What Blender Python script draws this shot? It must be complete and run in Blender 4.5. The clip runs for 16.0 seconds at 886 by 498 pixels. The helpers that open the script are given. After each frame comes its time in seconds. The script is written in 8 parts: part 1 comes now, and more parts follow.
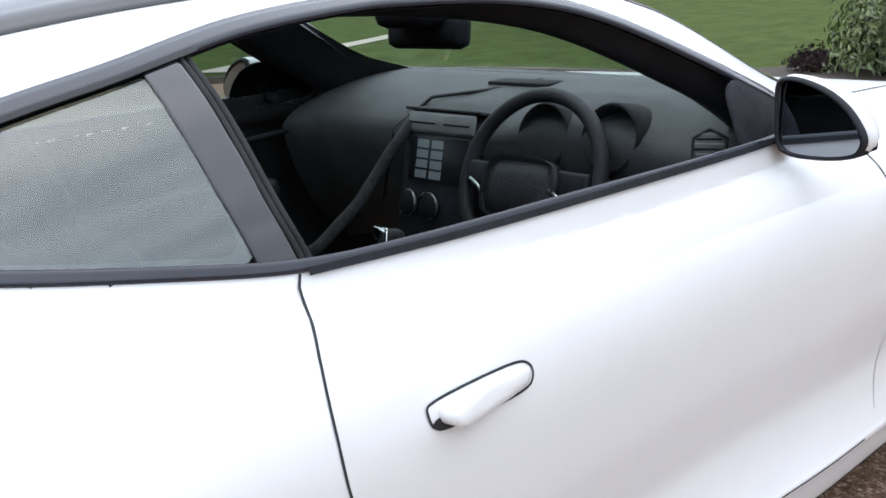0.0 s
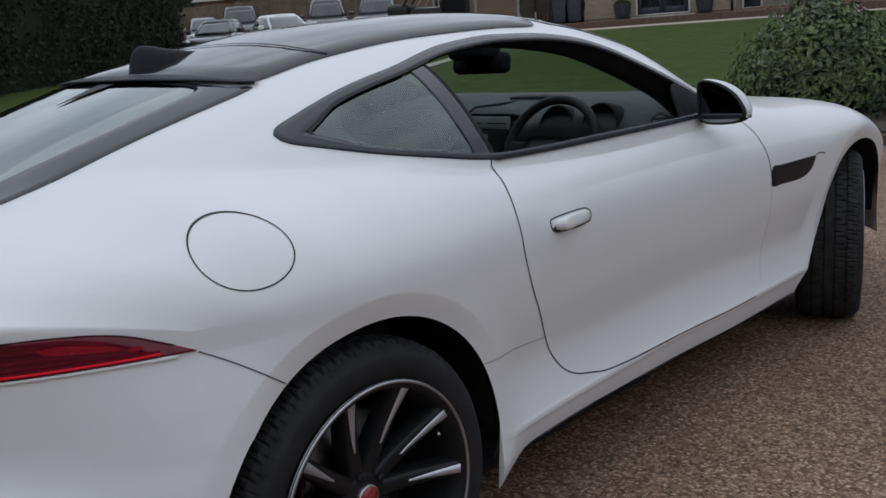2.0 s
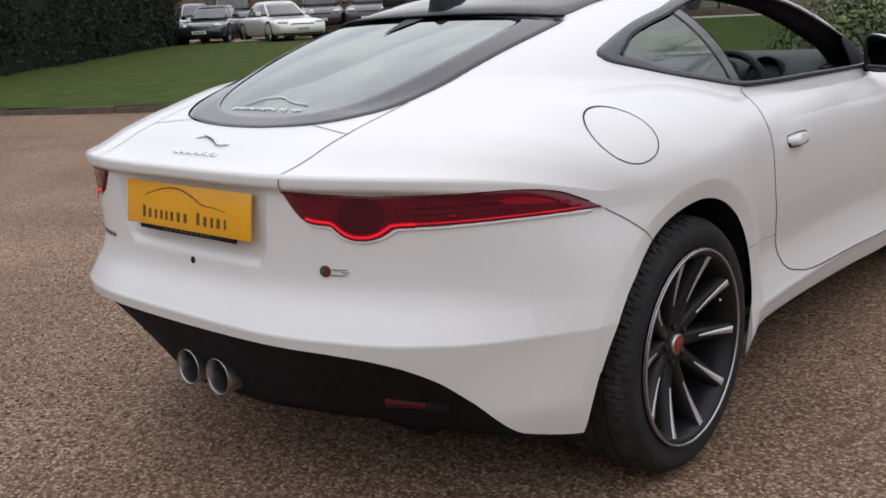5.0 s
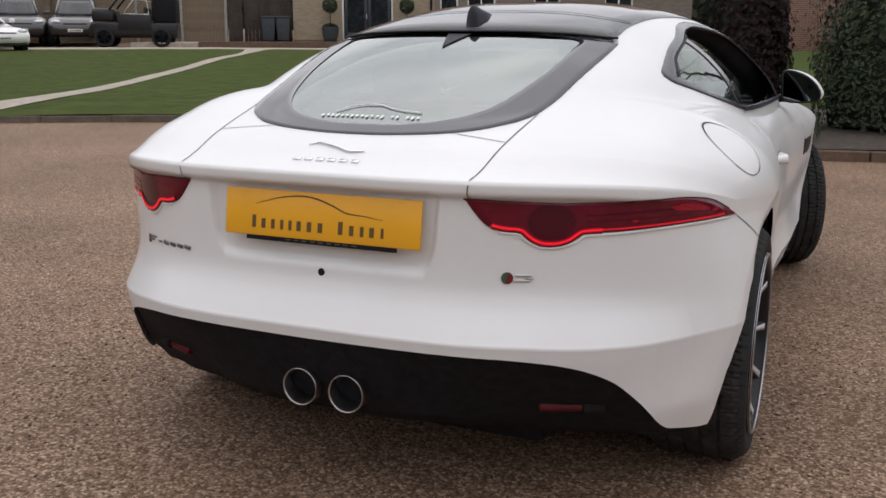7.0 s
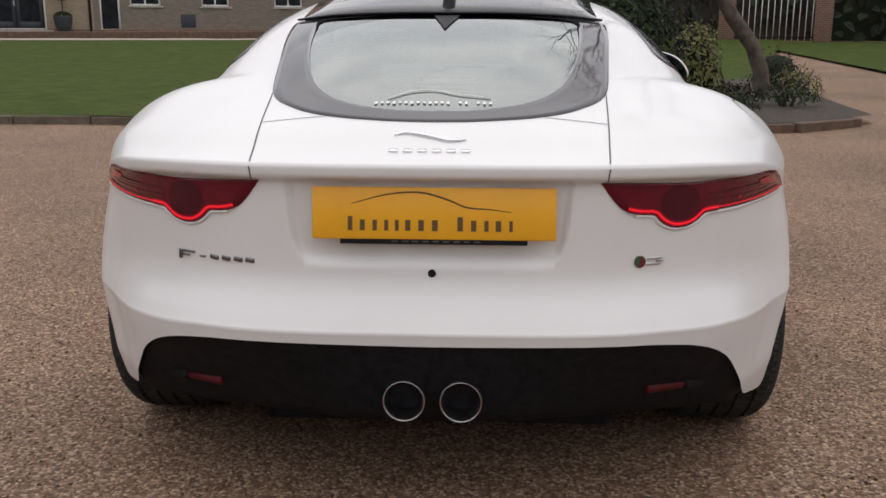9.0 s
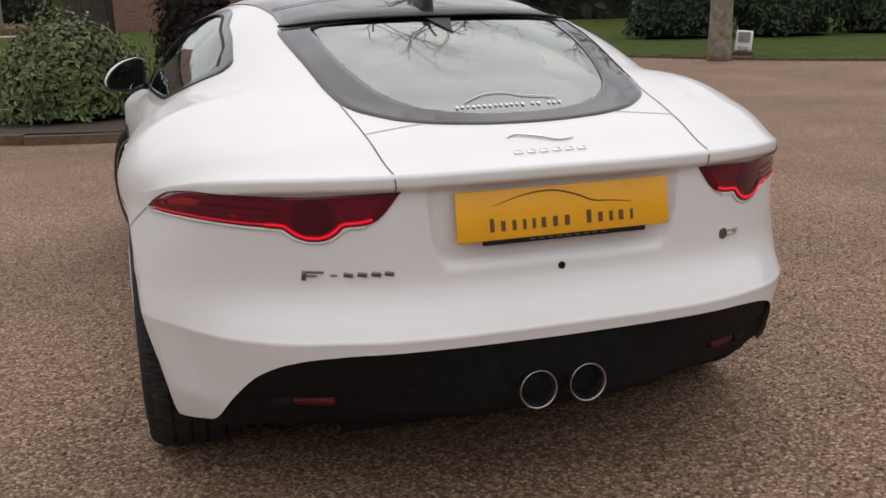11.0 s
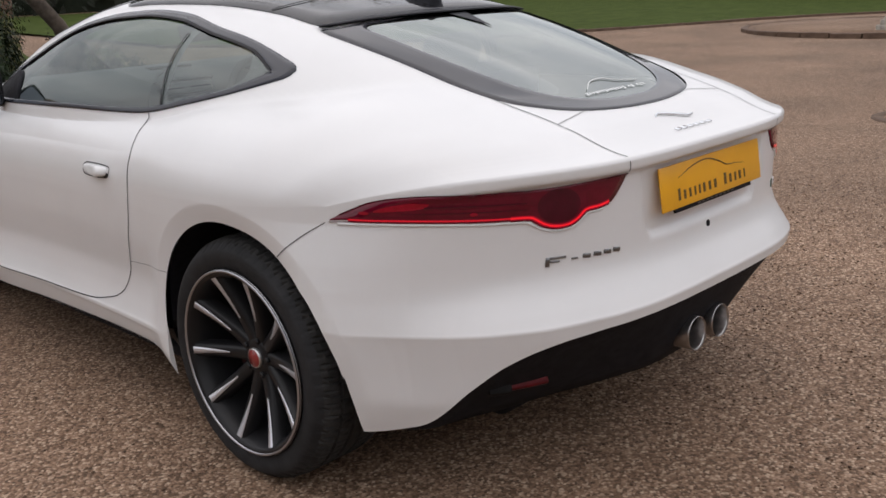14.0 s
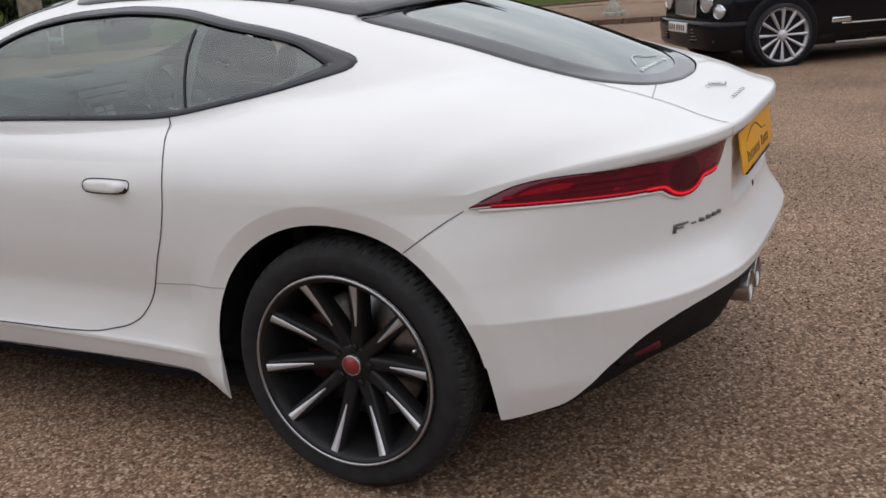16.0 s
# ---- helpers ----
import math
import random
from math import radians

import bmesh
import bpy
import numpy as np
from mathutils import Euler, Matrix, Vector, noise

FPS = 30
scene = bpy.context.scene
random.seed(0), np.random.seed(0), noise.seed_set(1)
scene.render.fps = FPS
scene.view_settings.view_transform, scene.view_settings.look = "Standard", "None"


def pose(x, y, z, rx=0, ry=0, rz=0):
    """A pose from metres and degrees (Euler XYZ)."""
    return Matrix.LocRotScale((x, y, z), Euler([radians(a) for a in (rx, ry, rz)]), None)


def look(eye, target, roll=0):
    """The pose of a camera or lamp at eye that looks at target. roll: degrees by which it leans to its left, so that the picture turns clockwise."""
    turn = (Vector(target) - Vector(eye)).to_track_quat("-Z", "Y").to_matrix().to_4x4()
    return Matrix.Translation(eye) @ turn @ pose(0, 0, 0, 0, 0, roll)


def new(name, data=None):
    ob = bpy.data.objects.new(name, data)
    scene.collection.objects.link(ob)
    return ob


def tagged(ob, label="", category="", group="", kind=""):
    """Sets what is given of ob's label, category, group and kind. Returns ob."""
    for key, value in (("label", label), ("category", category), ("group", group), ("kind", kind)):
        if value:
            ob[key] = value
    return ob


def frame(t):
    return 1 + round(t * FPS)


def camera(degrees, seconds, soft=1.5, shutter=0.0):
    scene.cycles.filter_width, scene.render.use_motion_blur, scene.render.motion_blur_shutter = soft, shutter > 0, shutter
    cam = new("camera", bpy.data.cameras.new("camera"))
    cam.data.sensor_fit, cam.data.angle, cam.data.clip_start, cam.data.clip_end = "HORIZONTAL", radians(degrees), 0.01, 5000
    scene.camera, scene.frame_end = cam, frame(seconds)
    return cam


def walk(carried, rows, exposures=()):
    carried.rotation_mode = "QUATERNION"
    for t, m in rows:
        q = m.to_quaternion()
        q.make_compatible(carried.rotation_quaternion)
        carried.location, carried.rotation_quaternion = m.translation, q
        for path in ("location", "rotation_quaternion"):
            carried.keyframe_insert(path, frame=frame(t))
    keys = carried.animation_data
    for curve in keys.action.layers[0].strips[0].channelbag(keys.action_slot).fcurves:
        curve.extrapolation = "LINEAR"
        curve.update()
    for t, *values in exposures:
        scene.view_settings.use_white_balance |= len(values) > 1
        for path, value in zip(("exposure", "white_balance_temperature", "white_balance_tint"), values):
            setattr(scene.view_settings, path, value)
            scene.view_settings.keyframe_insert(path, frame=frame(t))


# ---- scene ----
cam = camera(50.0, 16.0, 1.6)
PATH = [
    (0, (1.66, 0.035, 1.262), (0.212, 1.295, 0.7), -4.24),
    (0.5, (1.81, -0.279, 1.256), (0.442, 1.101, 0.782), -6.5),
    (1, (1.982, -0.566, 1.267), (0.646, 0.845, 0.79), -5.8),
    (1.5, (2.167, -0.829, 1.279), (0.814, 0.565, 0.801), -4.2),
    (2, (2.277, -1.166, 1.276), (0.931, 0.24, 0.818), -4.4),
    (2.5, (2.412, -1.438, 1.271), (1.049, -0.043, 0.829), -4.6),
    (3, (2.58, -1.679, 1.269), (1.173, -0.331, 0.821), -5.1),
    (3.5, (2.592, -1.821, 1.272), (1.177, -0.489, 0.799), -5.0),
    (4, (2.464, -1.988, 1.244), (1.082, -0.626, 0.759), -4.6),
    (4.5, (2.275, -2.092, 1.205), (0.925, -0.697, 0.723), -4.0),
    (5, (2.006, -2.136, 1.194), (0.71, -0.688, 0.721), -3.1),
    (7.5, (0.897, -2.790, 1.176), (0.283, -0.938, 0.738), -0.1),
    (8, (0.636, -2.794, 1.153), (0.172, -0.901, 0.704), -0.7),
    (8.5, (0.391, -2.823, 1.154), (0.109, -0.896, 0.699), -0.2),
    (11, (-0.879, -2.763, 1.216), (-0.300, -0.912, 0.728), -1.6),
    (11.5, (-1.092, -2.645, 1.233), (-0.359, -0.856, 0.720), -1.6),
    (12, (-1.437, -2.629, 1.261), (-0.537, -0.918, 0.747), -1.0),
    (12.5, (-1.625, -2.509, 1.255), (-0.589, -0.879, 0.737), -1.5),
    (13, (-1.756, -2.324, 1.267), (-0.615, -0.778, 0.713), -2.1),
    (13.5, (-2.048, -2.190, 1.292), (-0.784, -0.739, 0.745), -2.2),
    (14, (-2.238, -2.040, 1.295), (-0.862, -0.696, 0.750), -2.6),
    (14.5, (-2.344, -1.84, 1.299), (-0.863, -0.62, 0.736), -2.4),
    (15, (-2.594, -1.676, 1.309), (-1.016, -0.572, 0.768), -2.0),
    (15.5, (-2.759, -1.497, 1.314), (-1.109, -0.504, 0.772), -2.9),
    (16, (-2.773, -1.248, 1.305), (-1.069, -0.374, 0.729), -3.9),
]
walk(cam, [(t, look(eye, target, roll)) for t, eye, target, roll in PATH],
     exposures=[(0.0, 1.05, 5850, 10), (0.5, 0.25, 5800, 10), (1.0, -0.32, 5780, 10), (1.5, -0.56, 5780, 10), (2.0, -0.42, 5800, 11), (2.5, 0.0, 5920, 12), (3.5, 0.16, 6200, 13), (5.0, 0.14, 6350, 14), (8.0, 0.10, 6530, 14), (11.0, 0.08, 6680, 15), (14.0, 0.08, 6500, 15), (16.0, 0.1, 6370, 13)])
# ---- place ----
# world: overcast sky with a wide, weak sun
world = bpy.data.worlds.new("sky")
scene.world = world
world.use_nodes = True
wt = world.node_tree
wt.nodes.clear()
w_out = wt.nodes.new("ShaderNodeOutputWorld")
w_bg = wt.nodes.new("ShaderNodeBackground")
w_sky = wt.nodes.new("ShaderNodeTexSky")
w_sky.sky_type = "NISHITA"
w_sky.sun_disc = False
w_sky.sun_elevation = radians(83)
w_sky.sun_rotation = radians(333)
w_sky.air_density, w_sky.dust_density, w_sky.ozone_density = 1.0, 4.0, 1.0
# soft clouds veil the blue
w_co = wt.nodes.new("ShaderNodeTexCoord")
w_map = wt.nodes.new("ShaderNodeMapping")
w_map.inputs["Scale"].default_value = (1.2, 1.2, 3.0)
w_noise = wt.nodes.new("ShaderNodeTexNoise")
w_noise.inputs["Scale"].default_value = 2.2
w_noise.inputs["Detail"].default_value = 6
w_noise.inputs["Roughness"].default_value = 0.55
w_ramp = wt.nodes.new("ShaderNodeValToRGB")
w_ramp.color_ramp.elements[0].position, w_ramp.color_ramp.elements[0].color = 0.36, (7.4, 7.7, 8.0, 1)
w_ramp.color_ramp.elements[1].position, w_ramp.color_ramp.elements[1].color = 0.64, (11.2, 11.2, 11.1, 1)
w_mix = wt.nodes.new("ShaderNodeMixRGB")
w_mix.inputs[0].default_value = 0.85
wt.links.new(w_co.outputs["Generated"], w_map.inputs["Vector"])
wt.links.new(w_map.outputs[0], w_noise.inputs["Vector"])
wt.links.new(w_noise.outputs["Fac"], w_ramp.inputs[0])
wt.links.new(w_sky.outputs[0], w_mix.inputs[1])
wt.links.new(w_ramp.outputs[0], w_mix.inputs[2])
# an overcast sky is brighter overhead than at the horizon
w_sep = wt.nodes.new("ShaderNodeSeparateXYZ")
w_up = wt.nodes.new("ShaderNodeMapRange")
w_up.inputs["From Min"].default_value, w_up.inputs["From Max"].default_value = 0.0, 1.0
w_up.inputs["To Min"].default_value, w_up.inputs["To Max"].default_value = 0.92, 1.14
w_mul = wt.nodes.new("ShaderNodeMixRGB")
w_mul.blend_type, w_mul.inputs[0].default_value = "MULTIPLY", 1
wt.links.new(w_co.outputs["Generated"], w_sep.inputs[0])
wt.links.new(w_sep.outputs["Z"], w_up.inputs["Value"])
wt.links.new(w_mix.outputs[0], w_mul.inputs[1])
wt.links.new(w_up.outputs[0], w_mul.inputs[2])
wt.links.new(w_mul.outputs[0], w_bg.inputs["Color"])
w_bg.inputs["Strength"].default_value = 0.109
wt.links.new(w_bg.outputs[0], w_out.inputs["Surface"])
sun = new("sun", bpy.data.lights.new("sun", "SUN"))
sun.data.energy, sun.data.angle, sun.data.color = 0.5, radians(110), (1.0, 0.97, 0.93)
sun.matrix_world = look((-1, 2, 20), (0, 0, 0))
from mathutils.bvhtree import BVHTree


# ---- materials ----
def material(name, color, rough=0.5, metal=0.0, vary=0.0, scale=8.0, bump=0.0, bump_scale=60.0, coat=0.0, color2=None, detail=4.0, spec=0.5, island=0.0):
    """A principled material whose colour wanders between two tones and whose relief is fine noise."""
    m = bpy.data.materials.new(name)
    m.use_nodes = True
    t = m.node_tree
    b = t.nodes["Principled BSDF"]
    b.inputs["Roughness"].default_value = rough
    b.inputs["Metallic"].default_value = metal
    b.inputs["Specular IOR Level"].default_value = spec
    b.inputs["Coat Weight"].default_value = coat
    b.inputs["Coat Roughness"].default_value = 0.04
    b.inputs["Base Color"].default_value = (*color, 1)
    co = t.nodes.new("ShaderNodeTexCoord")
    if vary or color2:
        c2 = color2 or tuple(min(1, c * (1 + vary)) for c in color)
        c1 = color if color2 else tuple(c * (1 - vary) for c in color)
        n = t.nodes.new("ShaderNodeTexNoise")
        n.inputs["Scale"].default_value, n.inputs["Detail"].default_value = scale, detail
        n.inputs["Roughness"].default_value = 0.65
        r = t.nodes.new("ShaderNodeValToRGB")
        r.color_ramp.elements[0].position, r.color_ramp.elements[0].color = 0.36, (*c1, 1)
        r.color_ramp.elements[1].position, r.color_ramp.elements[1].color = 0.66, (*c2, 1)
        t.links.new(co.outputs["Object"], n.inputs["Vector"])
        t.links.new(n.outputs["Fac"], r.inputs[0])
        last = r.outputs[0]
        if island:
            g = t.nodes.new("ShaderNodeNewGeometry")
            mp = t.nodes.new("ShaderNodeMapRange")
            mp.inputs["To Min"].default_value, mp.inputs["To Max"].default_value = 1 - island, 1 + island
            mul = t.nodes.new("ShaderNodeMixRGB")
            mul.blend_type = "MULTIPLY"
            mul.inputs[0].default_value = 1
            t.links.new(g.outputs["Random Per Island"], mp.inputs["Value"])
            t.links.new(last, mul.inputs[1])
            t.links.new(mp.outputs[0], mul.inputs[2])
            last = mul.outputs[0]
        t.links.new(last, b.inputs["Base Color"])
    if bump:
        n2 = t.nodes.new("ShaderNodeTexNoise")
        n2.inputs["Scale"].default_value, n2.inputs["Detail"].default_value = bump_scale, 3
        bm_ = t.nodes.new("ShaderNodeBump")
        bm_.inputs["Strength"].default_value, bm_.inputs["Distance"].default_value = bump, 0.01
        t.links.new(co.outputs["Object"], n2.inputs["Vector"])
        t.links.new(n2.outputs["Fac"], bm_.inputs["Height"])
        t.links.new(bm_.outputs[0], b.inputs["Normal"])
    return m


def glass(name, tint, rough=0.0, clear=0.75, mirror=0.05):
    """Thin tinted pane: a clear share lets light straight through, the rest mirrors as glass does."""
    m = bpy.data.materials.new(name)
    m.use_nodes = True
    t = m.node_tree
    t.nodes.clear()
    out = t.nodes.new("ShaderNodeOutputMaterial")
    tr = t.nodes.new("ShaderNodeBsdfTransparent")
    tr.inputs["Color"].default_value = (*[c * clear for c in tint], 1)
    gl = t.nodes.new("ShaderNodeBsdfGlossy")
    gl.inputs["Roughness"].default_value = rough
    gl.inputs["Color"].default_value = (0.95, 1.0, 0.98, 1)
    lw = t.nodes.new("ShaderNodeLayerWeight")
    lw.inputs["Blend"].default_value = 0.5
    pw = t.nodes.new("ShaderNodeMath")
    pw.operation, pw.inputs[1].default_value = "POWER", 5.0
    fr = t.nodes.new("ShaderNodeMapRange")
    fr.inputs["To Min"].default_value, fr.inputs["To Max"].default_value = mirror, 1.0
    t.links.new(lw.outputs["Facing"], pw.inputs[0])
    t.links.new(pw.outputs[0], fr.inputs["Value"])
    mx = t.nodes.new("ShaderNodeMixShader")
    t.links.new(fr.outputs[0], mx.inputs[0])
    t.links.new(tr.outputs[0], mx.inputs[1])
    t.links.new(gl.outputs[0], mx.inputs[2])
    t.links.new(mx.outputs[0], out.inputs["Surface"])
    return m


PAINT = material("white_paint", (0.735, 0.735, 0.732), 0.42, vary=0.015, scale=3, coat=0.5)
GAP = material("panel_gap", (0.018, 0.018, 0.020), 0.8)
GLOSS_BLACK = material("gloss_black", (0.016, 0.016, 0.019), 0.08, coat=0.4, vary=0.1, spec=0.45)
EDGE_BLACK = material("window_edge_black", (0.030, 0.030, 0.036), 0.06, vary=0.1, spec=0.5, coat=0.2)
SURROUND_BLACK = material("surround_black", (0.016, 0.018, 0.027), 0.22, vary=0.1, spec=0.45, coat=0.15)
TRIM_BLACK = material("satin_black_trim", (0.017, 0.018, 0.022), 0.5, vary=0.25, scale=30, spec=0.18)
PLASTIC = material("black_plastic", (0.013, 0.013, 0.016), 0.7, vary=0.3, scale=40, bump=0.2, bump_scale=400, spec=0.12)
RUBBER = material("tyre_rubber", (0.018, 0.018, 0.019), 0.75, vary=0.3, scale=12, bump=0.15, bump_scale=150, spec=0.3)
TREAD = material("worn_tread", (0.030, 0.029, 0.028), 0.85, vary=0.3, scale=25, bump=0.2, bump_scale=120, spec=0.2)
RIM_BLACK = material("rim_black", (0.012, 0.012, 0.013), 0.36, spec=0.25, vary=0.15)
RIM_LIP = material("rim_lip_metal", (0.42, 0.42, 0.44), 0.34, metal=0.9, vary=0.08, scale=60)
RIM_CUT = material("rim_machined", (0.62, 0.62, 0.65), 0.38, metal=0.6, vary=0.05, scale=60)
STEEL = material("brushed_steel", (0.60, 0.60, 0.60), 0.34, metal=1.0, vary=0.08, scale=30)
TIP_STEEL = material("tip_steel", (0.42, 0.40, 0.39), 0.30, metal=1.0, vary=0.15, scale=40)
CHROME = material("chrome", (0.75, 0.76, 0.78), 0.06, metal=1.0)
CALIPER = material("caliper_paint", (0.06, 0.012, 0.012), 0.5)
DISC = material("brake_disc", (0.28, 0.28, 0.28), 0.35, metal=1.0, vary=0.2, scale=30)
LAMP_RED = material("lamp_red", (0.115, 0.004, 0.016), 0.10, coat=0.25, spec=0.3, vary=0.15, scale=20)
LAMP_DARK = material("lamp_dark_red", (0.068, 0.003, 0.012), 0.10, coat=0.25, spec=0.3, vary=0.15, scale=20)
LAMP_BRIGHT = material("lamp_bright_red", (0.22, 0.003, 0.016), 0.15, coat=0.3, spec=0.3, vary=0.2, scale=25)
LAMP_GLOW = material("lamp_glow_red", (0.08, 0.003, 0.013), 0.12, coat=0.3, spec=0.3, vary=0.25, scale=18)
LAMP_MID = material("lamp_mid_red", (0.15, 0.003, 0.015), 0.15, coat=0.3, spec=0.3, vary=0.2, scale=30)
CAP_RED = material("cap_red", (0.26, 0.025, 0.025), 0.3, coat=0.5)
PLATE = material("plate_yellow", (0.80, 0.385, 0.014), 0.35, vary=0.03, scale=10)
INK = material("ink_brown", (0.10, 0.055, 0.015), 0.5)
DECAL = material("decal_white", (0.75, 0.78, 0.76), 0.5)
GLASS = glass("side_glass", (0.80, 0.92, 0.88), clear=0.62, mirror=0.11)
GLASS_REAR = glass("rear_glass", (0.70, 0.85, 0.80), clear=0.45, mirror=0.30)
GLASS_FRONT = glass("windscreen_glass", (0.86, 0.96, 0.92), clear=0.88, mirror=0.04)
VENT_BLACK = material("vent_black", (0.010, 0.010, 0.013), 0.45, vary=0.2, scale=20, spec=0.3)
DASH_GREY = material("dash_grey", (0.20, 0.205, 0.21), 0.4, vary=0.1, scale=20)
MIRROR = material("mirror_glass", (0.36, 0.39, 0.43), 0.01, metal=1.0)
LEATHER = material("black_leather", (0.021, 0.021, 0.024), 0.55, spec=0.3, vary=0.25, scale=14, bump=0.25, bump_scale=250)
LEATHER_SOFT = material("dash_vinyl", (0.030, 0.031, 0.034), 0.62, vary=0.2, scale=10, bump=0.3, bump_scale=350)
CARPET = material("carpet", (0.016, 0.016, 0.018), 0.95, vary=0.4, scale=60)
SCREEN = material("screen_glass", (0.012, 0.013, 0.016), 0.3, spec=0.25)
TILE_UI = material("screen_tile", (0.20, 0.22, 0.24), 0.25)
SEAM_DARK = material("thin_seam", (0.09, 0.09, 0.09), 0.7)
SEAM_SOFT = material("fine_seam", (0.30, 0.30, 0.30), 0.6)
LAMP_FOG = material("fog_lens", (0.095, 0.005, 0.008), 0.45, spec=0.2, vary=0.2, scale=30)
LAMP_CLEAR = material("reversing_lens", (0.013, 0.012, 0.012), 0.6, spec=0.1, vary=0.2, scale=30)
BADGE_GREEN = material("badge_green", (0.03, 0.085, 0.050), 0.3, coat=0.5)
BADGE_STEEL = material("badge_steel", (0.22, 0.22, 0.22), 0.28, metal=1.0, vary=0.1, scale=40)
BADGE_RED = material("badge_red", (0.13, 0.012, 0.014), 0.3, coat=0.5)
LAMP_STRIP = material("lamp_strip", (0.45, 0.006, 0.016), 0.2, coat=0.3)
for lens, glow in ((LAMP_MID, 0.08), (LAMP_BRIGHT, 0.16), (LAMP_GLOW, 0.022)):
    nd = lens.node_tree.nodes["Principled BSDF"]
    nd.inputs["Emission Color"].default_value = (1.0, 0.008, 0.030, 1)
    nd.inputs["Emission Strength"].default_value = glow
LAMP_LINE = material("lamp_line", (0.40, 0.005, 0.016), 0.2, coat=0.3)
for lens, glow in ((LAMP_LINE, 0.30), (LAMP_RED, 0.003)):
    nd = lens.node_tree.nodes["Principled BSDF"]
    nd.inputs["Emission Color"].default_value = (1.0, 0.010, 0.030, 1)
    nd.inputs["Emission Strength"].default_value = glow
strip = LAMP_STRIP.node_tree.nodes["Principled BSDF"]
strip.inputs["Emission Color"].default_value = (1.0, 0.010, 0.022, 1)
strip.inputs["Emission Strength"].default_value = 0.62
GRILLE = material("grille_mesh", (0.20, 0.20, 0.19), 0.35, metal=0.8, color2=(0.42, 0.42, 0.40), scale=120, bump=0.8, bump_scale=160)


# ---- helpers for building ----
def curve(*pts):
    """A monotone cubic through the knots (a, b)."""
    xs = np.array([p[0] for p in pts], float)
    ys = np.array([p[1] for p in pts], float)
    h = np.diff(xs)
    d = np.diff(ys) / h
    m = np.zeros(len(xs))
    m[0], m[-1] = d[0], d[-1]
    for i in range(1, len(xs) - 1):
        if d[i - 1] * d[i] > 0:
            w1, w2 = 2 * h[i] + h[i - 1], h[i] + 2 * h[i - 1]
            m[i] = (w1 + w2) / (w1 / d[i - 1] + w2 / d[i])

    def f(x):
        x = np.clip(np.asarray(x, float), xs[0], xs[-1])
        i = np.clip(np.searchsorted(xs, x) - 1, 0, len(h) - 1)
        t = (x - xs[i]) / h[i]
        return ((1 + 2 * t) * (1 - t) ** 2 * ys[i] + t * (1 - t) ** 2 * h[i] * m[i]
                + t * t * (3 - 2 * t) * ys[i + 1] + t * t * (t - 1) * h[i] * m[i + 1])
    return f


def thing(name, label, category, at=None, group="", kind=""):
    ob = new(name)
    ob.empty_display_size = 0.1
    if at is not None:
        ob.matrix_world = at
    return tagged(ob, label, category, group, kind)


def mesh_object(name, mesh, mat, parent=None, label="", smooth=True):
    if mat is not None:
        mesh.materials.append(mat)
    if smooth:
        mesh.polygons.foreach_set("use_smooth", [True] * len(mesh.polygons))
    ob = new(name, mesh)
    if parent is not None:
        ob.parent = parent
    return tagged(ob, label)


def part(name, bm, mat, parent=None, label="", smooth=True):
    mesh = bpy.data.meshes.new(name)
    bm.to_mesh(mesh)
    bm.free()
    return mesh_object(name, mesh, mat, parent, label, smooth)


def from_arrays(name, v, f, mat, parent=None, label="", smooth=True):
    mesh = bpy.data.meshes.new(name)
    mesh.from_pydata([tuple(p) for p in v], [], [tuple(int(i) for i in q) for q in f])
    mesh.update()
    return mesh_object(name, mesh, mat, parent, label, smooth)


def add_box(bm, lo, hi, bevel=0.0, m=None, seg=2):
    r = bmesh.ops.create_cube(bm, size=1)
    vs = r["verts"]
    for v in vs:
        v.co = Vector([lo[i] + (v.co[i] + 0.5) * (hi[i] - lo[i]) for i in range(3)])
    if bevel:
        es = list({e for v in vs for e in v.link_edges})
        nv = bmesh.ops.bevel(bm, geom=es, offset=bevel, segments=seg, affect="EDGES", profile=0.5)
        vs = list({v for f in nv["faces"] for v in f.verts} | {v for v in vs if v.is_valid})
    if m is not None:
        bmesh.ops.transform(bm, matrix=m, verts=[v for v in vs if v.is_valid])
    return vs


def box(lo, hi, bevel=0.0, m=None):
    bm = bmesh.new()
    add_box(bm, lo, hi, bevel)
    if m is not None:
        bmesh.ops.transform(bm, matrix=m, verts=bm.verts)
    return bm


def lathe(profile, seg=48, axis="Z", m=None):
    """A turned form: profile rows are (radius, height)."""
    bm = bmesh.new()
    rings = []
    for r, h in profile:
        ring = []
        for i in range(seg):
            a = 2 * math.pi * i / seg
            p = (r * math.cos(a), r * math.sin(a), h)
            if axis == "X":
                p = (p[2], p[0], p[1])
            elif axis == "Y":
                p = (p[1], p[2], p[0])
            ring.append(bm.verts.new(p))
        rings.append(ring)
    for a, b in zip(rings, rings[1:]):
        for i in range(seg):
            bm.faces.new((a[i], a[(i + 1) % seg], b[(i + 1) % seg], b[i]))
    if m is not None:
        bmesh.ops.transform(bm, matrix=m, verts=bm.verts)
    return bm


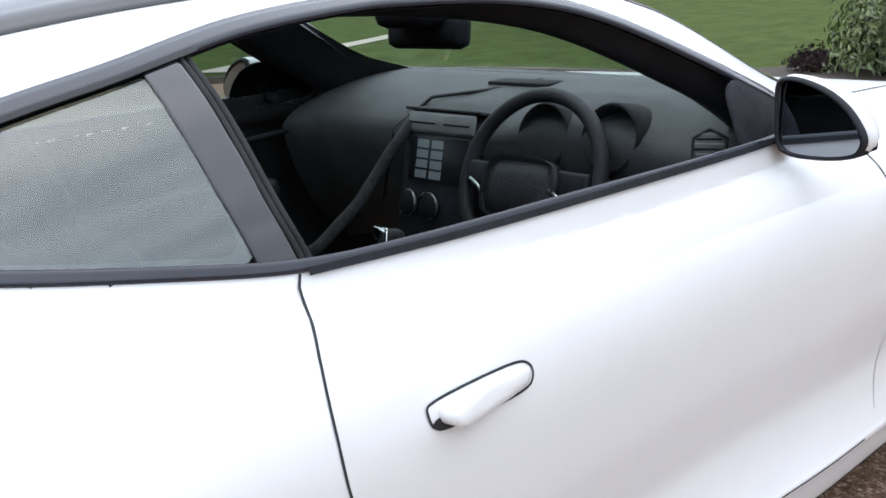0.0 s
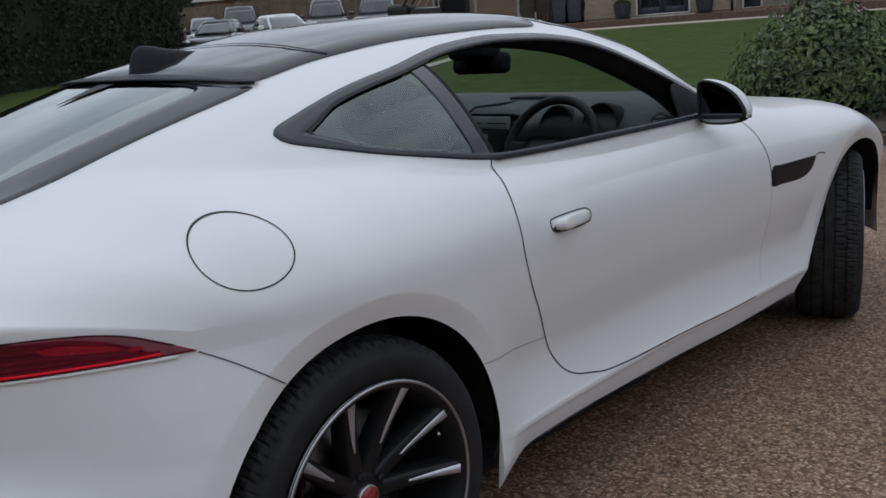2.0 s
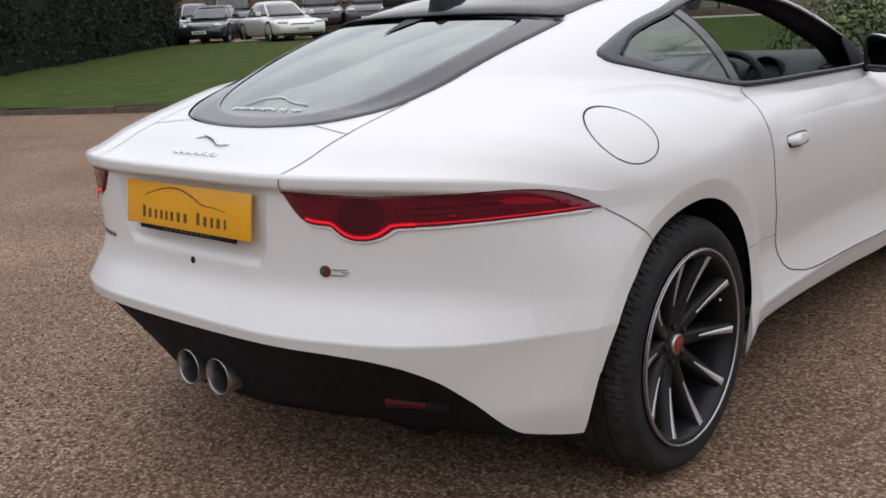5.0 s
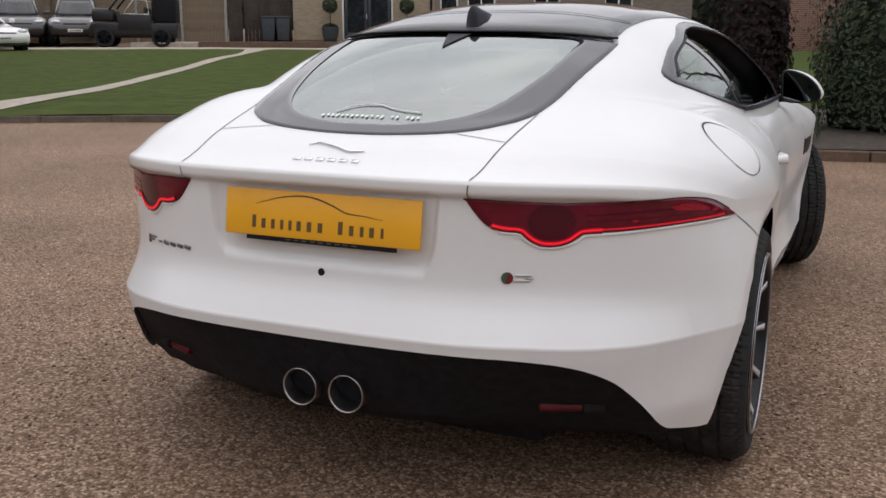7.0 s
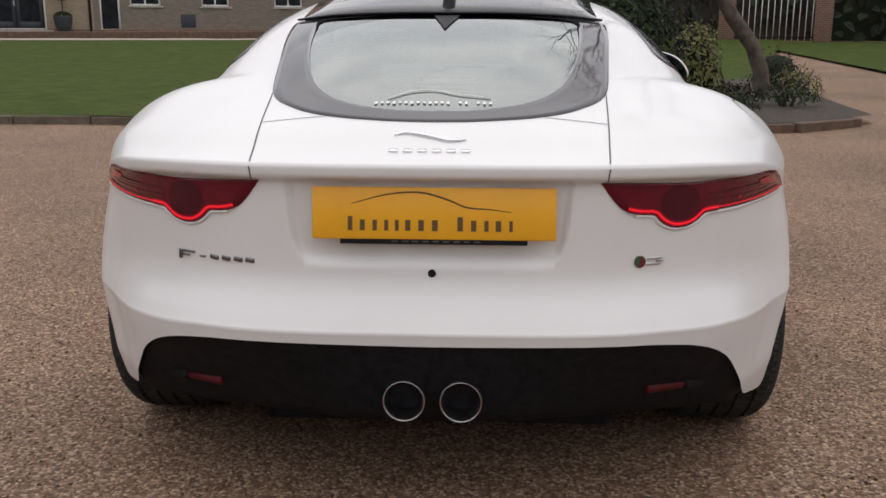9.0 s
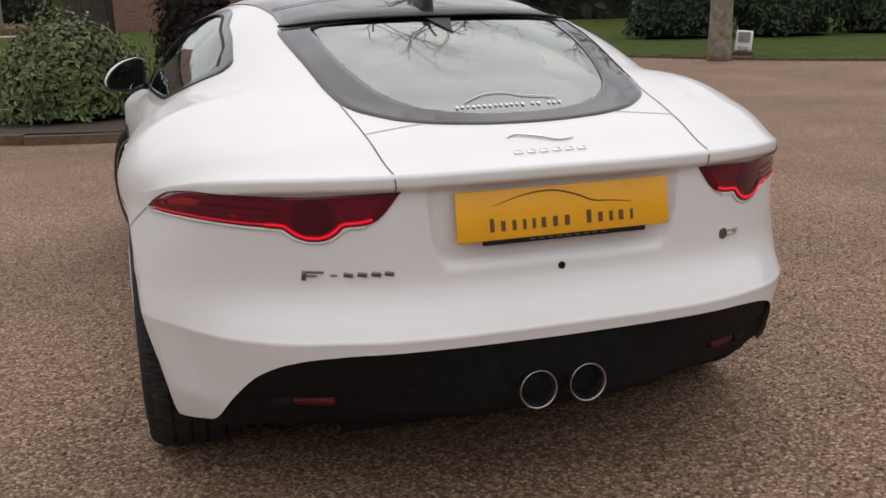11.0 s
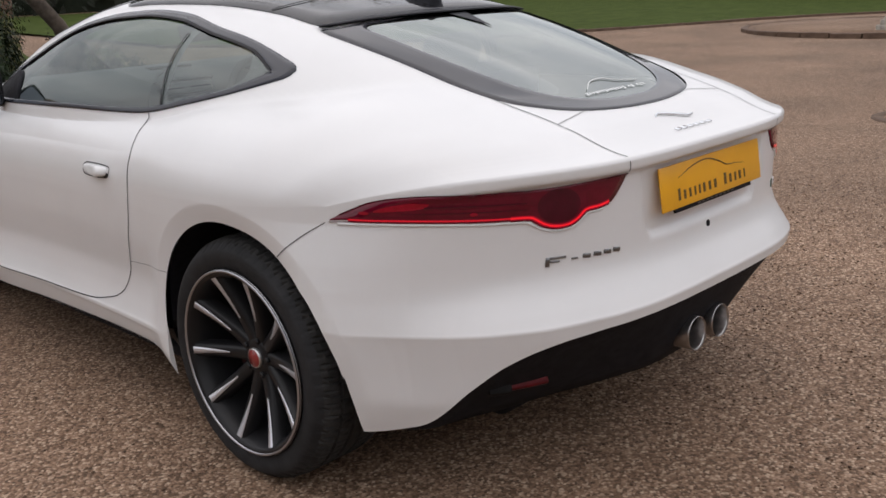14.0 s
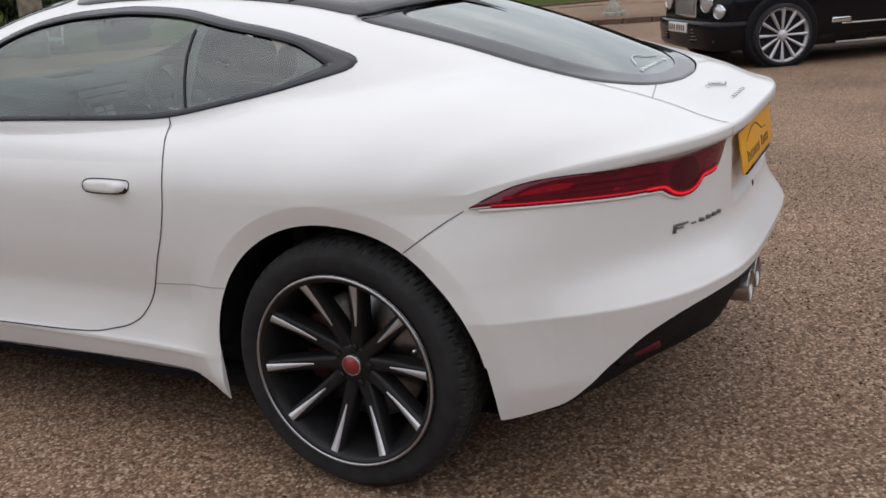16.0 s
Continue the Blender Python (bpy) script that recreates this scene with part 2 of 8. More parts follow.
def tube(points, radius, seg=10, closed=False):
    """A round bar along points; radius may be a number or one per point."""
    bm = bmesh.new()
    pts = [Vector(p) for p in points]
    n = len(pts)
    rings = []
    prev = None
    for i, p in enumerate(pts):
        a = pts[(i - 1) % n] if closed or i else pts[0]
        b = pts[(i + 1) % n] if closed or i < n - 1 else pts[-1]
        d = (b - a).normalized()
        if prev is None:
            prev = d.orthogonal().normalized()
        side = (prev - d * prev.dot(d)).normalized()
        prev = side
        up = d.cross(side)
        r = radius[i] if hasattr(radius, "__len__") else radius
        rings.append([bm.verts.new(p + side * r * math.cos(2 * math.pi * k / seg) + up * r * math.sin(2 * math.pi * k / seg)) for k in range(seg)])
    for i in range(n if closed else n - 1):
        A, B = rings[i], rings[(i + 1) % n]
        for k in range(seg):
            bm.faces.new((A[k], A[(k + 1) % seg], B[(k + 1) % seg], B[k]))
    if not closed:
        bm.faces.new(rings[0][::-1])
        bm.faces.new(rings[-1])
    return bm


def smooth_closed(pts, n=160):
    """A closed Catmull-Rom curve through pts, n points evenly along it."""
    p = np.array(pts, float)
    k = len(p)
    out = []
    for i in range(k):
        a, b, c, d = p[(i - 1) % k], p[i], p[(i + 1) % k], p[(i + 2) % k]
        for t in np.linspace(0, 1, 24, endpoint=False):
            out.append(0.5 * ((2 * b) + (c - a) * t + (2 * a - 5 * b + 4 * c - d) * t * t + (3 * b - a - 3 * c + d) * t ** 3))
    return resample(np.array(out + [out[0]]), n + 1)[:-1]


def smooth_open(pts, n=60):
    p = np.array(pts, float)
    p = np.vstack([2 * p[0] - p[1], p, 2 * p[-1] - p[-2]])
    out = []
    for i in range(1, len(p) - 2):
        a, b, c, d = p[i - 1:i + 3]
        for t in np.linspace(0, 1, 24, endpoint=False):
            out.append(0.5 * ((2 * b) + (c - a) * t + (2 * a - 5 * b + 4 * c - d) * t * t + (3 * b - a - 3 * c + d) * t ** 3))
    out.append(p[-2])
    return resample(np.array(out), n)


def resample(p, n):
    s = np.concatenate([[0], np.cumsum(np.linalg.norm(np.diff(p, axis=0), axis=1))])
    t = np.linspace(0, s[-1], n)
    return np.stack([np.interp(t, s, p[:, i]) for i in range(p.shape[1])], 1)


def inside(poly, x, y):
    """Which points lie within a closed outline."""
    x, y = np.asarray(x, float), np.asarray(y, float)
    hit = np.zeros(x.shape, bool)
    px, py = poly[:, 0], poly[:, 1]
    for i in range(len(poly)):
        j = i - 1
        c = (py[i] > y) != (py[j] > y)
        if py[j] != py[i]:
            hit ^= c & (x < (px[j] - px[i]) * (y - py[i]) / (py[j] - py[i]) + px[i])
    return hit


# ---- ground ----
def soft(x, k=1.5):
    return k * np.log1p(np.exp(np.clip(np.asarray(x, float) / k, -40, 40)))


def ground_z(x, y):
    """The drive is flat round the car and climbs gently ahead and to the left."""
    far = np.clip(np.hypot(x, y) - 70, 0, None)
    return 0.022 * soft(np.asarray(y, float) - 6) * np.exp(-far / 60) + 0.018 * soft(-np.asarray(x, float) - 8) * np.exp(-far / 60)


def gravel_material():
    """Resin-bound pea gravel: each stone its own brown, cream or grey."""
    m = bpy.data.materials.new("pea_gravel")
    m.use_nodes = True
    t = m.node_tree
    b = t.nodes["Principled BSDF"]
    b.inputs["Roughness"].default_value = 0.75
    b.inputs["Specular IOR Level"].default_value = 0.2
    co = t.nodes.new("ShaderNodeTexCoord")
    v = t.nodes.new("ShaderNodeTexVoronoi")
    v.inputs["Scale"].default_value = 112
    v.inputs["Randomness"].default_value = 1.0
    sep = t.nodes.new("ShaderNodeSeparateColor")
    r = t.nodes.new("ShaderNodeValToRGB")
    el = r.color_ramp.elements
    el[0].position, el[0].color = 0.0, (0.098, 0.060, 0.038, 1)
    el[1].position, el[1].color = 1.0, (0.500, 0.372, 0.268, 1)
    for p, c in ((0.25, (0.166, 0.101, 0.063, 1)), (0.55, (0.243, 0.151, 0.097, 1)), (0.8, (0.340, 0.227, 0.156, 1))):
        e = el.new(p)
        e.color = c
    n = t.nodes.new("ShaderNodeTexNoise")
    n.inputs["Scale"].default_value, n.inputs["Detail"].default_value = 0.7, 5
    nr = t.nodes.new("ShaderNodeMapRange")
    nr.inputs["From Min"].default_value, nr.inputs["From Max"].default_value = 0.3, 0.7
    nr.inputs["To Min"].default_value, nr.inputs["To Max"].default_value = 0.78, 1.2
    mul = t.nodes.new("ShaderNodeMixRGB")
    mul.blend_type, mul.inputs[0].default_value = "MULTIPLY", 1
    # stones darken towards their rims: the shade of the gaps, put into the colour
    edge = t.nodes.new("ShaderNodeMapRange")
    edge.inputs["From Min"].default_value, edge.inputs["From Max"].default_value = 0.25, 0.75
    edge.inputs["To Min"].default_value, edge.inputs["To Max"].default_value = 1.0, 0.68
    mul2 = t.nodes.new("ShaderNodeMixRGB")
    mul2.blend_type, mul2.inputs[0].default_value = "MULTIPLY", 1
    bp = t.nodes.new("ShaderNodeBump")
    bp.invert = True
    bp.inputs["Strength"].default_value, bp.inputs["Distance"].default_value = 0.65, 0.004
    t.links.new(co.outputs["Object"], v.inputs["Vector"])
    t.links.new(v.outputs["Color"], sep.inputs[0])
    t.links.new(sep.outputs[0], r.inputs[0])
    t.links.new(co.outputs["Object"], n.inputs["Vector"])
    t.links.new(n.outputs["Fac"], nr.inputs["Value"])
    t.links.new(r.outputs[0], mul.inputs[1])
    t.links.new(nr.outputs[0], mul.inputs[2])
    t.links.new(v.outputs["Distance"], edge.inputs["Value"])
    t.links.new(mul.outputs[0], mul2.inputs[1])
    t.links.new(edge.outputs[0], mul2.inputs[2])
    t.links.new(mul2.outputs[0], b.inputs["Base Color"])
    t.links.new(v.outputs["Distance"], bp.inputs["Height"])
    t.links.new(bp.outputs[0], b.inputs["Normal"])
    return m


GRAVEL = gravel_material()
GRASS = material("lawn_grass", (0.043, 0.060, 0.016), 0.9, color2=(0.072, 0.096, 0.027), scale=3.0, detail=12, bump=0.8, bump_scale=90, spec=0.04)
KERB = material("weathered_kerb", (0.085, 0.066, 0.051), 0.85, color2=(0.140, 0.114, 0.090), scale=9, bump=0.4, bump_scale=80)
EDGE_BROWN = material("brown_edging", (0.085, 0.052, 0.034), 0.85, color2=(0.14, 0.09, 0.06), scale=9, bump=0.4, bump_scale=80)
SOIL = material("bed_soil", (0.030, 0.022, 0.016), 0.95, color2=(0.07, 0.055, 0.04), scale=12, bump=0.8, bump_scale=60)


def sheet(name, xs, ys, lift, mat, label, category, keep=None):
    X, Y = np.meshgrid(xs, ys)
    Z = ground_z(X, Y) + lift
    v = np.stack([X.ravel(), Y.ravel(), Z.ravel()], 1)
    nx = len(xs)
    f = []
    for j in range(len(ys) - 1):
        for i in range(nx - 1):
            if keep is None or keep((xs[i] + xs[i + 1]) / 2, (ys[j] + ys[j + 1]) / 2):
                f.append((j * nx + i, j * nx + i + 1, (j + 1) * nx + i + 1, (j + 1) * nx + i))
    ob = from_arrays(name, v, f, mat)
    return tagged(ob, label, category, kind="structure")


steps = np.concatenate([-np.geomspace(600, 50, 12), np.linspace(-45, 45, 91), np.geomspace(50, 600, 12)])
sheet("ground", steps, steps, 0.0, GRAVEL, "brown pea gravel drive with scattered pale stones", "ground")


def loose_stones(count=42000):
    """Loose pea gravel lying on the drive round the car."""
    m = bpy.data.materials.new("loose_stone")
    m.use_nodes = True
    t = m.node_tree
    b = t.nodes["Principled BSDF"]
    b.inputs["Roughness"].default_value, b.inputs["Specular IOR Level"].default_value = 0.7, 0.25
    g, r = t.nodes.new("ShaderNodeNewGeometry"), t.nodes.new("ShaderNodeValToRGB")
    el = r.color_ramp.elements
    el[0].position, el[0].color = 0.0, (0.068, 0.041, 0.027, 1)
    el[1].position, el[1].color = 1.0, (0.455, 0.340, 0.248, 1)
    for p, c in ((0.3, (0.144, 0.089, 0.056, 1)), (0.65, (0.225, 0.142, 0.091, 1)), (0.88, (0.324, 0.220, 0.154, 1))):
        el.new(p).color = c
    t.links.new(g.outputs["Random Per Island"], r.inputs[0])
    t.links.new(r.outputs[0], b.inputs["Base Color"])
    rng = np.random.default_rng(41)
    p = np.stack([rng.uniform(-3.6, 3.6, count * 2), rng.uniform(-3.6, 4.6, count * 2)], 1)
    far = np.hypot(np.clip(np.abs(p[:, 0]) - 0.95, 0, None), np.clip(np.abs(p[:, 1] - 1.2) - 2.0, 0, None))
    under = (np.abs(p[:, 0]) < 0.7) & (np.abs(p[:, 1] - 1.2) < 1.6)
    p = p[(far < 2.6) & ~under][:count]
    k = len(p)
    a = rng.uniform(0, 2 * math.pi, k)
    s = 0.0030 + 0.0046 * rng.random(k) ** 2
    unit = np.array([(1, 0, 0), (0.3, 0.8, 0.1), (-0.8, 0.6, -0.1), (-0.9, -0.5, 0.1), (0.2, -0.9, 0), (0.1, 0.1, 0.85), (0, 0, -0.6)])
    loc = unit[None] * (1 + rng.uniform(-0.22, 0.22, (k, 7, 1))) * s[:, None, None]
    ca, sa = np.cos(a)[:, None], np.sin(a)[:, None]
    x, y = loc[:, :, 0] * ca - loc[:, :, 1] * sa, loc[:, :, 0] * sa + loc[:, :, 1] * ca
    v = np.stack([x + p[:, :1], y + p[:, 1:], loc[:, :, 2] * 0.8 + 0.25 * s[:, None]], -1).reshape(-1, 3)
    tri = np.array([(i, (i + 1) % 5, 5) for i in range(5)] + [((i + 1) % 5, i, 6) for i in range(5)])
    f = (np.arange(k)[:, None, None] * 7 + tri[None]).reshape(-1, 3)
    mesh = bpy.data.meshes.new("loose_gravel")
    mesh.from_pydata(v.tolist(), [], f.tolist())
    mesh.update()
    mesh.materials.append(m)
    mesh.polygons.foreach_set("use_smooth", [True] * len(mesh.polygons))
    return tagged(new("loose_gravel", mesh), "loose brown and cream pea gravel on the drive", "gravel", kind="stuff")


loose_stones()


# ---- the white coupe: body surface ----
# rows of the upper surface are named by the place e where they reach the side; the tail rows bow backwards
Y_MID = curve((-0.346, -0.855), (-0.335, -0.835), (-0.30, -0.76), (-0.2, -0.56), (0.0, -0.24), (0.3, 0.14), (0.6, 0.52), (1.0, 0.98), (1.5, 1.5),
              (2.3, 2.32), (2.8, 2.9), (3.1, 3.32), (3.28, 3.56))
HALF = curve((-0.346, 0.885), (-0.2, 0.932), (0.0, 0.956), (0.25, 0.948), (0.5, 0.922), (0.75, 0.910), (1.2, 0.905), (1.7, 0.930), (2.2, 0.950), (2.62, 0.952),
             (2.75, 0.948), (2.9, 0.925), (3.1, 0.84), (3.28, 0.66))
EDGE_Z = curve((-0.346, 0.800), (-0.2, 0.790), (0.0, 0.775), (0.4, 0.755), (0.8, 0.73), (2.2, 0.73), (2.62, 0.760), (2.75, 0.735), (2.9, 0.685), (3.28, 0.56))
CROWN = curve((-0.346, 0.881), (-0.33, 0.888), (-0.27, 0.935), (-0.2, 0.975), (0.0, 1.045), (0.3, 1.035), (0.6, 0.972), (1.2, 0.972), (1.8, 0.972), (2.2, 0.930), (2.68, 0.876),
              (2.85, 0.826), (3.1, 0.725), (3.28, 0.60))
SQ_N = curve((-0.346, 7.0), (-0.25, 5.0), (0.0, 4.0), (0.3, 4.8), (0.6, 8.0), (1.8, 7.0), (2.6, 6.0), (3.28, 3.0))
SQ_M = curve((-0.346, 1.0), (-0.30, 1.4), (-0.22, 1.8), (0.0, 2.0), (2.6, 2.0), (3.28, 1.4))
ROOF = curve((-0.75, 0.86), (-0.62, 0.945), (-0.4, 1.048), (0.0, 1.180), (0.35, 1.260), (0.7, 1.302), (1.0, 1.312), (1.25, 1.300), (1.5, 1.253), (1.8, 1.129), (2.05, 1.015), (2.2, 0.93), (2.3, 0.86), (2.5, 0.72), (3.0, 0.45))
ROOF_W = curve((-0.75, 0.44), (-0.62, 0.52), (-0.4, 0.605), (0.067, 0.745), (0.58, 0.803), (1.2, 0.837), (1.5, 0.840), (1.743, 0.803), (2.0, 0.725), (2.2, 0.64))
ROOF_B = curve((-0.75, 0.80), (-0.4, 0.86), (0.2, 0.90), (1.8, 0.90), (2.2, 0.80), (2.5, 0.66), (3.0, 0.40))


def top_at(e, c):
    """A point of the upper surface: row e, share c of the way from the middle to the side."""
    e, c = np.broadcast_arrays(np.asarray(e, float), np.asarray(c, float))
    x = c * HALF(e)
    ym = Y_MID(e)
    y = ym + (e - ym) * c ** 4
    lower = EDGE_Z(e) + (CROWN(e) - EDGE_Z(e)) * np.clip(1 - c ** SQ_N(e), 0, 1) ** (1 / SQ_M(e))
    q = np.clip(1 - (x / ROOF_W(y)) ** np.interp(y, [1.05, 1.25, 1.5, 1.8], [3.0, 3.26, 3.0, 2.10]), 0, 1)
    cabin = ROOF_B(y) + (ROOF(y) - ROOF_B(y)) * q ** (1 / 1.6)
    cabin = np.where(q <= 0, cabin - 0.4 * (x - ROOF_W(y)), cabin)
    k = 0.008
    z = np.where(c < 0.97, 0.5 * (lower + cabin + np.sqrt((lower - cabin) ** 2 + k * k)), lower)
    fade = np.clip((0.97 - c) / 0.05, 0, 1) * np.clip((e + 0.346) / 0.03, 0, 1)
    z = lower + (z - lower) * fade
    return np.stack([x, y, z], -1)


def row_of(x, y):
    """The row e through the plan point (x, y)."""
    lo, hi = -0.346, 3.28
    x = abs(x)
    for _ in range(40):
        e = 0.5 * (lo + hi)
        c = x / float(HALF(e))
        ym = float(Y_MID(e))
        if ym + (e - ym) * c ** 4 < y:
            lo = e
        else:
            hi = e
    return 0.5 * (lo + hi)


def top_point(x, y):
    e = row_of(x, y)
    p = top_at(e, min(1.0, abs(x) / float(HALF(e))))
    return np.array([x, y, float(p[2])])


LIP = curve((0, 0), (0.008, 0.006), (0.030, 0.004), (0.042, -0.016), (0.10, -0.0165), (0.18, -0.019), (0.235, -0.0195), (0.28, -0.015), (0.34, -0.005), (0.4, 0.0))
LOW = curve((0.22, -0.028), (0.34, 0.006), (0.45, 0.031), (0.502, 0.0430), (0.508, 0.0445), (0.512, 0.0442), (0.517, 0.0415), (0.54, 0.0300), (0.565, 0.0180), (0.590, 0.0080), (0.62, 0.0020), (0.66, 0.0), (0.9, 0))
SIDE = curve((0.13, -0.075), (0.20, -0.046), (0.235, -0.031), (0.27, -0.019), (0.305, -0.008), (0.312, -0.0048), (0.320, -0.0045), (0.330, -0.0085), (0.36, -0.0175), (0.40, -0.026), (0.45, -0.030), (0.52, -0.020), (0.60, -0.007), (0.70, 0.0))
ARCH = ((0.012, 0.389, 0.332), (2.622, 0.388, 0.338))


def skirt_at(bx, by, nx, ny, rear, ztop, z):
    """A point of the lower body under the plan point b with outward normal n; rear: its share of the tail's profile."""
    t = ztop - z
    crease = np.interp(np.abs(bx), [0.50, 0.66, 0.79, 0.90], [0.010, -0.002, -0.018, -0.034]) * rear
    tail = LIP(t) * np.clip((0.86 - np.abs(bx)) / 0.2, 0, 1) * (by < -0.34) + LOW(z - crease)
    side = SIDE(np.minimum(z, 0.70)) * np.clip((ztop - z) / 0.05, 0, 1)
    for yc, ra, zc in ARCH:
        r = np.hypot(by - yc, z - zc)
        side = side - SIDE(np.minimum(z, 0.7)) * np.clip(1 - (r - ra) / 0.12, 0, 1) * np.clip((z - 0.1) / 0.15, 0, 1)
    # the sill draws in towards the front wheel
    k = np.clip((by - 1.50) / 0.65, 0, 1)
    side = side - 0.020 * k * k * (3 - 2 * k) * np.clip((0.62 - z) / 0.34, 0, 1) * (by < 2.45)
    d = rear * tail + (1 - rear) * side
    return np.stack([bx + nx * d, by + ny * d, z + 0 * d], -1)


def column_rear(c):
    """Plan point, normal, tail share and top of a column of the tail."""
    p = top_at(-0.346, c)
    s = 4 * (-0.346 - float(Y_MID(-0.346))) / float(HALF(-0.346)) * c ** 3
    n = math.hypot(s, 1)
    return p[0], p[1], s / n, -1 / n, 1.0 - 0.72 * c ** 7, p[2]


def column_side(e):
    p = top_at(e, 1.0)
    s = float(HALF(e + 0.01) - HALF(e - 0.01)) / 0.02 if e > -0.33 else 0.44
    n = math.hypot(s, 1)
    return p[0], p[1], 1 / n, -s / n, 0.28 * max(0.0, 1 - (e + 0.346) / 0.34) ** 2, p[2]


TAIL_BOTTOM = curve((0.0, 0.492), (0.3, 0.494), (0.45, 0.492), (0.54, 0.482), (0.60, 0.464), (0.665, 0.424), (0.72, 0.360), (0.787, 0.260), (0.795, 0.254), (0.868, 0.230), (0.9, 0.230))
SILL = curve((0.3, 0.182), (0.410, 0.188), (0.428, 0.197), (0.46, 0.222), (0.50, 0.240), (0.56, 0.250), (0.8, 0.248), (1.3, 0.235), (2.0, 0.232), (2.3, 0.24), (3.0, 0.26), (3.4, 0.26))


def bottom_of(by, bx, rear):
    if 2.10 < by < 2.28:
        return 0.235 + (by - 2.10) / 0.18 * 0.286
    for yc, ra, zc in ARCH:
        if abs(by - yc) < ra:
            return zc + math.sqrt(ra * ra - (by - yc) ** 2)
    return float(TAIL_BOTTOM(bx)) if by < 0 else float(SILL(by))


def side_point(y, z):
    """The point of the right flank at (y, z), cabin included."""
    e = y
    col = column_side(max(e, -0.34))
    if z <= col[5]:
        return skirt_at(*[np.array(a) for a in col[:5]], np.array(col[5]), np.array(z))
    lo, hi = 0.0, float(HALF(y)) * 0.9999
    for _ in range(34):
        x = 0.5 * (lo + hi)
        if top_point(x, y)[2] > z:
            lo = x
        else:
            hi = x
    return np.array([lo, y, z])


def tail_point(x, z):
    """The point of the tail at (x, z)."""
    c = abs(x) / 0.885
    if c <= 1:
        col = column_rear(c)
        p = skirt_at(*[np.array(a) for a in col[:5]], np.array(col[5]), np.array(min(z, col[5])))
        return np.array([math.copysign(p[0], x), p[1], p[2]])
    return side_point(-0.34, z)


def build_body():
    cs = 1 - (1 - np.linspace(0, 1, 74)) ** 1.6
    cs = np.unique(np.concatenate([cs, np.linspace(0.9705, 0.984, 15), np.linspace(0.82, 0.93, 40), np.linspace(0.31, 0.37, 11)]))
    cs = cs[np.concatenate([[True], np.diff(cs) > 0.0003])]
    es = [-0.346, -0.343, -0.338]
    es += list(np.linspace(-0.33, -0.2, 16))
    for yc, ra, _ in ARCH:
        es += list(yc + ra * np.sin(np.linspace(-1, 1, 61) * math.pi / 2 * 0.999))
    es += [yc + s * (ra + 0.001) for yc, ra, _ in ARCH for s in (-1, 1)]
    es += list(np.linspace(0.403, 0.5, 16)) + list(np.linspace(2.10, 2.30, 24)) + list(np.linspace(0.4, 2.2, 130)) + list(np.linspace(3.02, 3.28, 24))
    es = np.array(sorted(e for e in es if e >= -0.346))
    es = es[np.concatenate([[True], np.diff(es) > 0.0006])]
    NR, NC = len(es), len(cs)
    E, C = np.meshgrid(es, cs, indexing="ij")
    top = top_at(E, C).reshape(-1, 3)
    V = [top]
    F = [(i * NC + j, i * NC + j + 1, (i + 1) * NC + j + 1, (i + 1) * NC + j) for i in range(NR - 1) for j in range(NC - 1)]
    kind = ["top"] * len(F)
    # the skirt: tail columns, side columns, nose columns
    cols, tops = [], []
    for j, c in enumerate(cs):
        cols.append(column_rear(c))
        tops.append(j)
    for i in range(1, NR):
        cols.append(column_side(es[i]))
        tops.append(i * NC + NC - 1)
    for j in range(NC - 2, -1, -1):
        p = top_at(es[-1], cs[j])
        s = 4 * (float(Y_MID(es[-1])) - es[-1]) / float(HALF(es[-1])) * cs[j] ** 3
        n = math.hypot(s, 1)
        cols.append((p[0], p[1], s / n, 1 / n, 0.0, p[2]))
        tops.append((NR - 1) * NC + j)
    NZ = 84
    vv = np.linspace(0, 1, NZ) ** 1.5
    base = len(top)
    rows = []
    for k, col in enumerate(cols):
        bx, by, nx, ny, rear, zt = [float(a) for a in col]
        zb = bottom_of(by, bx, rear)
        if k < NC and by < -0.400:
            zb = float(TAIL_BOTTOM(bx))
        elif k < NC and by < -0.376:
            zb = 0.230 + (by + 0.400) / 0.024 * 0.163
        zc = 0.512 + float(np.interp(abs(bx), [0.50, 0.66, 0.79, 0.90], [0.010, -0.002, -0.018, -0.034])) * rear if k < NC else float(np.interp(by, [-0.34, 0.38], [0.512, 0.317]))
        b1, b2 = max(zc + 0.034, zb + 0.05), max(zc - 0.022, zb + 0.008)
        b1 = min(b1, zt - 0.03)
        z = np.concatenate([np.linspace(zt, b1, 47)[1:] if k >= NC else zt - (zt - b1) * np.linspace(0, 1, 47)[1:] ** 1.3, np.linspace(b1, b2, 26)[1:], np.linspace(b2, zb, 13)[1:]])
        rows.append(skirt_at(np.full(NZ - 1, bx), np.full(NZ - 1, by), nx, ny, rear, zt, z))
    V.append(np.concatenate(rows))
    V = np.concatenate(V)
    ix = lambda k, r: tops[k] if r == 0 else base + k * (NZ - 1) + r - 1
    for k in range(len(cols) - 1):
        for r in range(NZ - 1):
            F.append((ix(k, r), ix(k, r + 1), ix(k + 1, r + 1), ix(k + 1, r)))
            kind.append("skirt")
    F = np.array(F)
    # both halves
    n = len(V)
    VL = V * np.array([-1, 1, 1])
    allv = np.concatenate([V, VL])
    allf = np.concatenate([F, F[:, ::-1] + n])
    a, b, c, d = (allv[allf[:, i]] for i in range(4))
    fn = np.cross(c - a, d - b)
    vn = np.zeros_like(allv)
    for i in range(4):
        np.add.at(vn, allf[:, i], fn)
